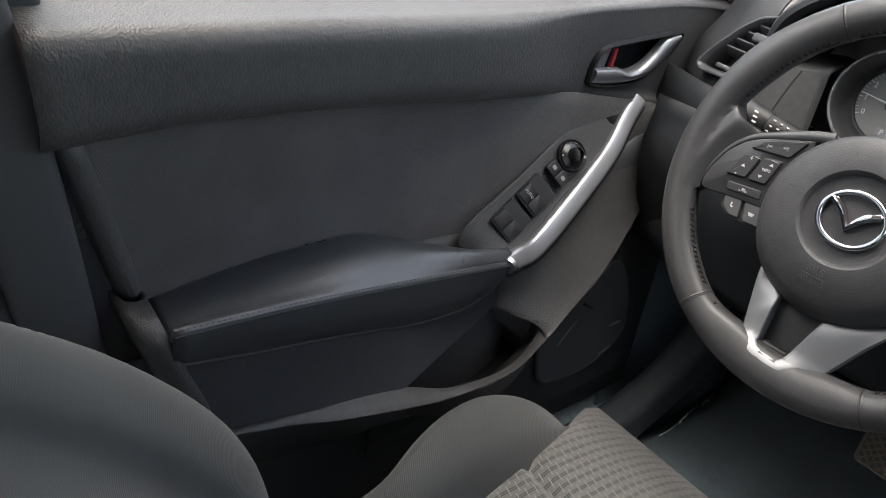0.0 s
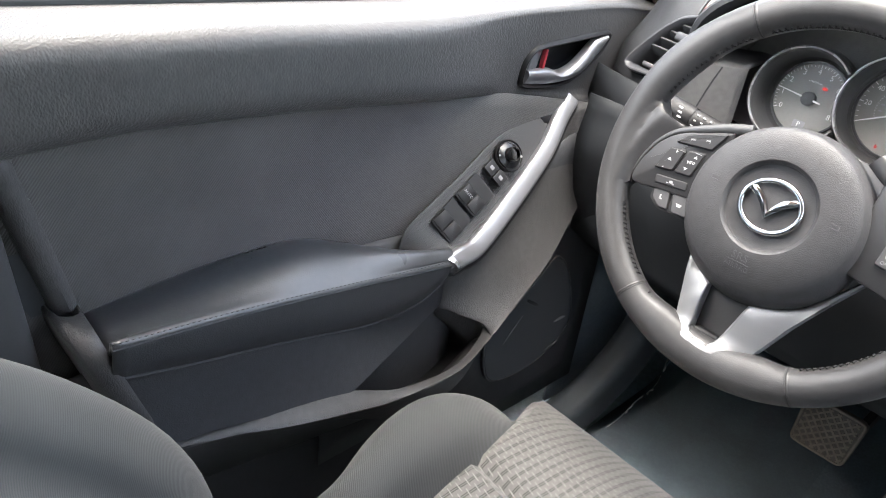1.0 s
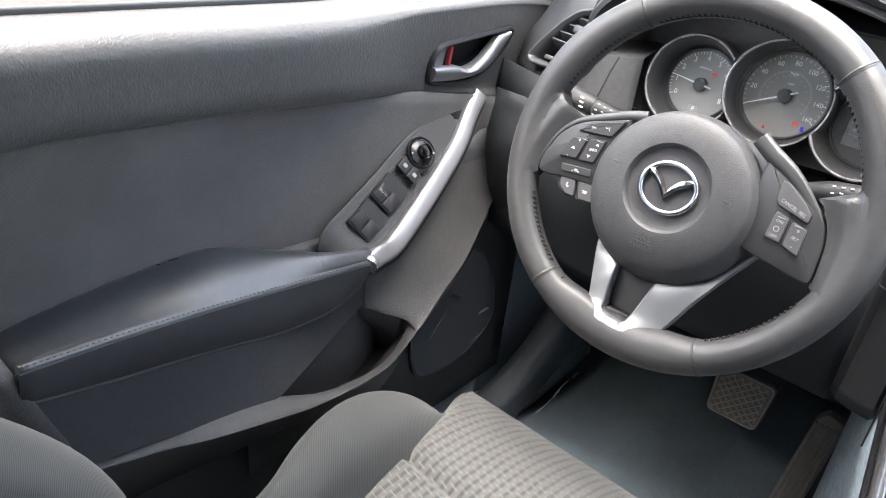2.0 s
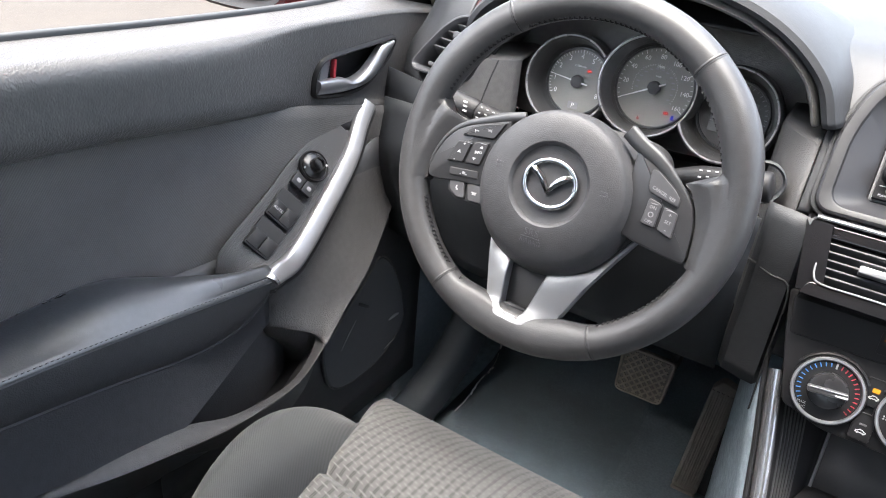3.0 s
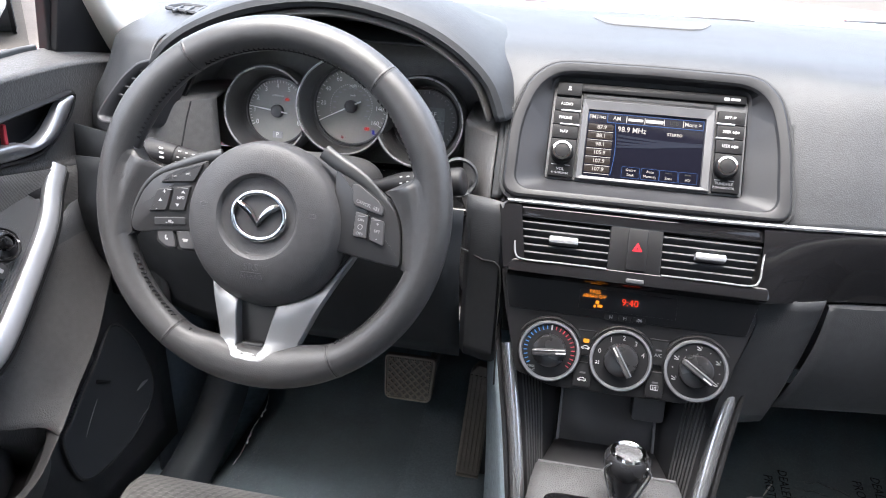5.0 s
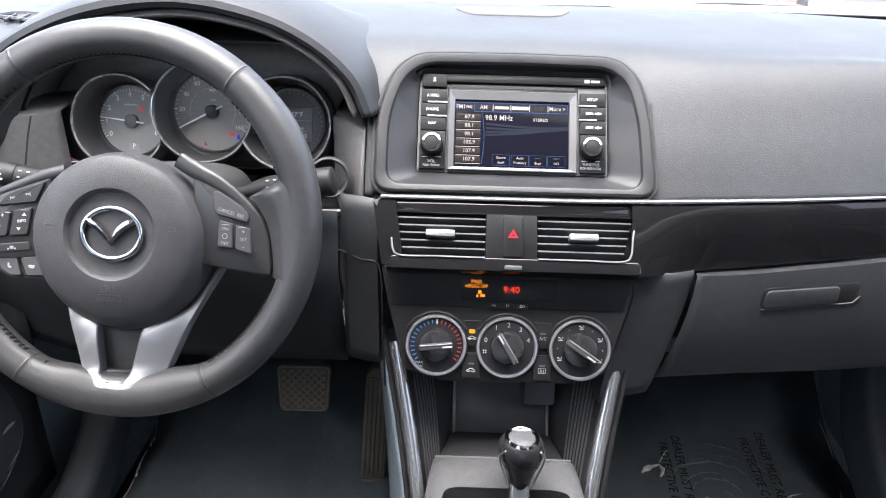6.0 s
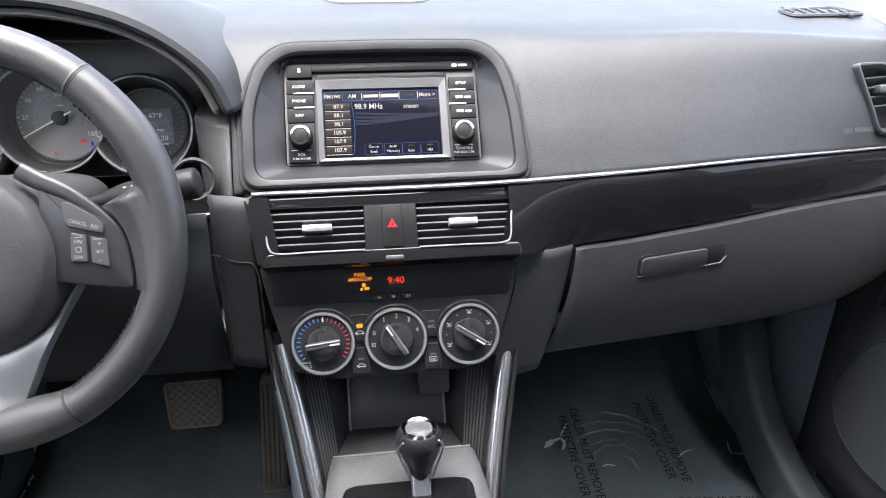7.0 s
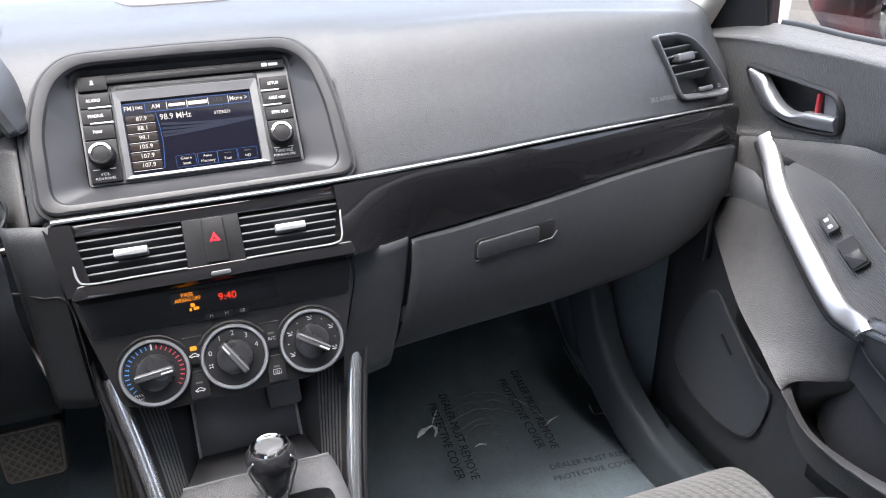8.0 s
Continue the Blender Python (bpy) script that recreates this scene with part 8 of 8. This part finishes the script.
for k, (r, lo, hi, w) in enumerate(((0.048, 20, 150, 0.002), (0.062, 60, 165, 0.0014), (0.083, 15, 160, 0.0025), (0.09, 80, 140, 0.0012), (0.104, 25, 120, 0.0014), (0.121, 5, 95, 0.0026), (0.03, -30, 60, 0.002))):
    arc = []
    for a in np.linspace(radians(lo), radians(hi), 30):
        q = r + 0.004 * noise.noise(Vector((5 * a, k, 0)))
        x, y = 0.405 + q * math.cos(a), 0.86 + q * 1.2 * math.sin(a)
        arc.append(Vector((x, y, film_height(x, y, 0.0) + 0.0015)))
    crease = part("crease", sweep(arc, circle(w, 8, w * 0.8), (0, 0, 1), False, None, [0.15 + 0.85 * math.sin(math.pi * i / 29) for i in range(30)]), FILM_CREASE, COVER, "arched crease in the film")
    crease.visible_shadow = False


def floor_print(text, size, a, b):
    """A printed line on the film from a to b."""
    (ax, ay), (bx, by) = a, b
    x, y = (ax + bx) / 2, (ay + by) / 2
    m = frame_at((x, y, 0.052 + toe(y)), (1, 0, 0), (0, 1, (toe(y + 0.02) - toe(y - 0.02)) / 0.04))
    ob = lettering(text, size, 0, 0, m, FILM_PRINT, COVER, "film_print", lift=0.0, turn=math.degrees(math.atan2(by - ay, bx - ax)))
    return ob


floor_print("DEALER MUST REMOVE", 0.0165, (0.463, 0.765), (0.645, 0.747))
floor_print("PROTECTIVE COVER", 0.0165, (0.462, 0.738), (0.614, 0.728))
floor_print("DEALER MUST REMOVE", 0.0225, (0.526, 1.049), (0.497, 0.79))
floor_print("PROTECTIVE COVER", 0.0225, (0.489, 1.02), (0.477, 0.811))
floor_print("DEALER MUST REMOVE", 0.0225, (0.364, 1.03), (0.340, 0.77))
floor_print("PROTECTIVE COVER", 0.0225, (0.335, 1.0), (0.318, 0.79))


# ---- outside the car ----
for s in (-1, 1):
    body = thing("body_side", (s * 0.86, 0.2, -0.3), "red painted outer body side below the windows", "car body", "outer body sides", "structure")
    rows = [[Vector((s * (x + 0.02 * math.sin((z + 0.3) * 3)), y, z)) for x, z in ((0.86, -0.3), (0.9, 0.0), (0.92, 0.3), (0.905, 0.55), (0.87, 0.70), (0.80, 0.725), (0.765, 0.74))] for y in np.linspace(-1.7, 1.3, 20)]
    part("side_panel", loft(rows), RED_PAINT, body, "", None, 0.004)
    m = thing("door_mirror", (s * 0.9, 0.72, 0.74), "dark outside door mirror on a red car", "mirror", "door mirrors")
    shell = []
    for k, (y, w, h) in enumerate(((0.665, 0.128, 0.086), (0.68, 0.132, 0.09), (0.72, 0.13, 0.088), (0.755, 0.125, 0.078), (0.79, 0.105, 0.06), (0.81, 0.06, 0.04), (0.815, 0.02, 0.012))):
        shell.append([Vector((s * (0.955 + w * math.copysign(abs(math.cos(a)) ** 0.7, math.cos(a))), y, 0.805 + h * math.copysign(abs(math.sin(a)) ** 0.7, math.sin(a)))) for a in np.linspace(0, 2 * math.pi, 37)[:-1]])
    part("housing", loft(shell, True), DARK_PAINT, m, "dark painted housing")
    ring = []
    for y, k in ((0.668, 1.02), (0.656, 1.0), (0.653, 0.95), (0.66, 0.88), (0.672, 0.85)):
        ring.append([Vector((s * (0.955 + 0.128 * k * math.copysign(abs(math.cos(a)) ** 0.7, math.cos(a))), y, 0.805 + 0.086 * k * math.copysign(abs(math.sin(a)) ** 0.7, math.sin(a)))) for a in np.linspace(0, 2 * math.pi, 37)[:-1]])
    part("rim", loft(ring, True), PLASTIC, m, "black mirror rim")
    glass = bmesh.new()
    glass.faces.new([glass.verts.new((0.110 * math.copysign(abs(math.cos(a)) ** 0.7, math.cos(a)), 0.0, 0.075 * math.copysign(abs(math.sin(a)) ** 0.7, math.sin(a)))) for a in np.linspace(0, 2 * math.pi, 37)[:-1]])
    glass.transform(Matrix.Translation((s * 0.955, 0.684, 0.805)) @ Matrix.Rotation(radians(-s * 20), 4, "Z"))
    part("mirror_glass", glass, MIRROR, m, "silvered mirror glass", None, 0.003)
    part("foot", sweep(spline([(s * 0.90, 0.735, 0.735), (s * 0.86, 0.765, 0.728), (s * 0.80, 0.81, 0.73)], 8), rounded([(-0.035, -0.02), (0.035, -0.02), (0.035, 0.016), (-0.035, 0.016)], 0.012, 3), (0, 0, 1)), RED_DARK, m, "dark red mirror foot")
# cowl and wipers
cowl = loft([[Vector((x, y - 0.05 * x * x, z)) for x in np.linspace(-0.72, 0.72, 20)] for y, z in ((1.215, 0.793), (1.235, 0.785), (1.26, 0.772), (1.30, 0.768))])
whole("cowl", cowl, PLASTIC, "black cowl strip below the windscreen", "trim", "", "structure", 0.003)
for x0, x1 in ((-0.05, -0.62), (0.6, 0.08)):
    w = thing("wiper", (x0, 1.29, 0.775), "black windscreen wiper resting on the cowl", "wiper", "wipers")
    part("pivot", box((0.05, 0.035, 0.022), 0.006, (x0, 1.285, 0.782)), PLASTIC_GREY, w, "grey pivot cover")
    part("arm", sweep(spline([(x0, 1.285, 0.79), ((x0 * 2 + x1) / 3, 1.262, 0.797), ((x0 + x1) / 2, 1.25, 0.797)], 10), rect(0.014, 0.008, 0.003)), PLASTIC, w)
    part("blade", sweep(spline([(x0 - 0.05, 1.262, 0.787), ((x0 + x1) / 2, 1.245, 0.789), (x1, 1.225, 0.787)], 12), rect(0.008, 0.014, 0.003)), PLASTIC, w)


def parked_car(x, y, turn, paint, label):
    """A parked car, nose towards -y before it is turned."""
    c = thing("parked_car", (0, 0, 0), label, "car", "parked cars")
    half = [(-0.3, 0.62, 0.62), (-0.15, 0.78, 0.7), (0.0, 0.88, 0.76), (0.9, 0.92, 0.92), (1.2, 0.92, 0.98), (3.6, 0.92, 1.0), (4.2, 0.85, 0.95)]
    rows = []
    for yy, w, top in half:
        rows.append([Vector((w * a, yy, z)) for a, z in ((-0.9, 0.22), (-1.0, 0.35), (-1.0, 0.62), (-0.95, top * 0.95), (-0.7, top), (0, top + 0.03), (0.7, top), (0.95, top * 0.95), (1.0, 0.62), (1.0, 0.35), (0.9, 0.22))])
    part("body", loft(rows, False, None, False), paint, c, "", None, 0.02)
    part("front", loft([rows[0], [Vector((p.x * 0.5, p.y - 0.02, 0.22 + (p.z - 0.22) * 0.5)) for p in rows[0]]]), paint, c)
    rows = [[Vector((w * a, yy, z)) for a, z in ((-1, 0.95), (-0.85, top), (0, top + 0.04), (0.85, top), (1, 0.95))] for yy, w, top in ((1.1, 0.8, 0.97), (1.9, 0.82, 1.45), (3.0, 0.82, 1.48), (4.0, 0.8, 1.0))]
    part("cabin", loft(rows), GLASS_DARK, c, "dark glazed cabin")
    part("roof", loft([[Vector((0.7 * a, yy, 1.50 - 0.02 * a * a)) for a in (-1, 0, 1)] for yy in (1.95, 2.5, 3.0)]), paint, c, "", None, 0.03)
    part("grille", box((0.9, 0.06, 0.22), 0.03, (0, -0.31, 0.52)), PLASTIC, c, "black grille")
    part("bumper_slot", box((1.1, 0.06, 0.12), 0.03, (0, -0.3, 0.28)), PLASTIC, c)
    plate_ = part("number_plate", box((0.31, 0.02, 0.16), 0.006, (0, -0.35, 0.55)), PALE_PRINT, c, "pale number plate with dark bars")
    part("plate_bar", box((0.22, 0.004, 0.05), 0.002, (0, -0.362, 0.55)), PLASTIC, plate_)
    for s in (-1, 1):
        part("headlight", box((0.34, 0.1, 0.14), 0.04, (s * 0.66, -0.14, 0.66)), LAMP_GLASS, c, "clear headlight")
        for yy in (0.72, 3.35):
            m = Matrix.Translation((s * 0.84, yy, 0.33)) @ Matrix.Rotation(radians(90 * s), 4, "Y")
            tyre = part("wheel", lathe([(0.20, -0.1), (0.30, -0.11), (0.33, -0.08), (0.33, 0.08), (0.30, 0.11), (0.225, 0.1), (0.215, 0.06)], 36), RUBBER_SEAL, c, "black tyre with alloy rim", m)
            part("rim", lathe([(0.225, 0.095), (0.215, 0.105), (0.205, 0.09), (0.2, 0.03)], 36), SILVER, tyre, "", m)
            for k in range(5):
                part("spoke", box((0.19, 0.055, 0.03), 0.01, (0.11, 0, 0.075)), SILVER, tyre, "", m @ Matrix.Rotation(radians(72 * k), 4, "Z"))
            part("arch", lathe([(0.36, 0.06), (0.365, 0.1), (0.40, 0.1)], 36), PLASTIC, c, "", m)
    c.matrix_basis = Matrix.Translation((x, y, -0.55)) @ Matrix.Rotation(radians(turn), 4, "Z")
    return c


parked_car(0.35, 9.0, 8, SILVER_PAINT, "silver parked car facing the camera across the lot")
parked_car(4.3, 7.6, -24, DARK_PAINT, "dark grey parked car with alloy wheels across the lot")
parked_car(-6.5, 6.0, 40, WHITE_PAINT, "white parked car standing apart across the lot")
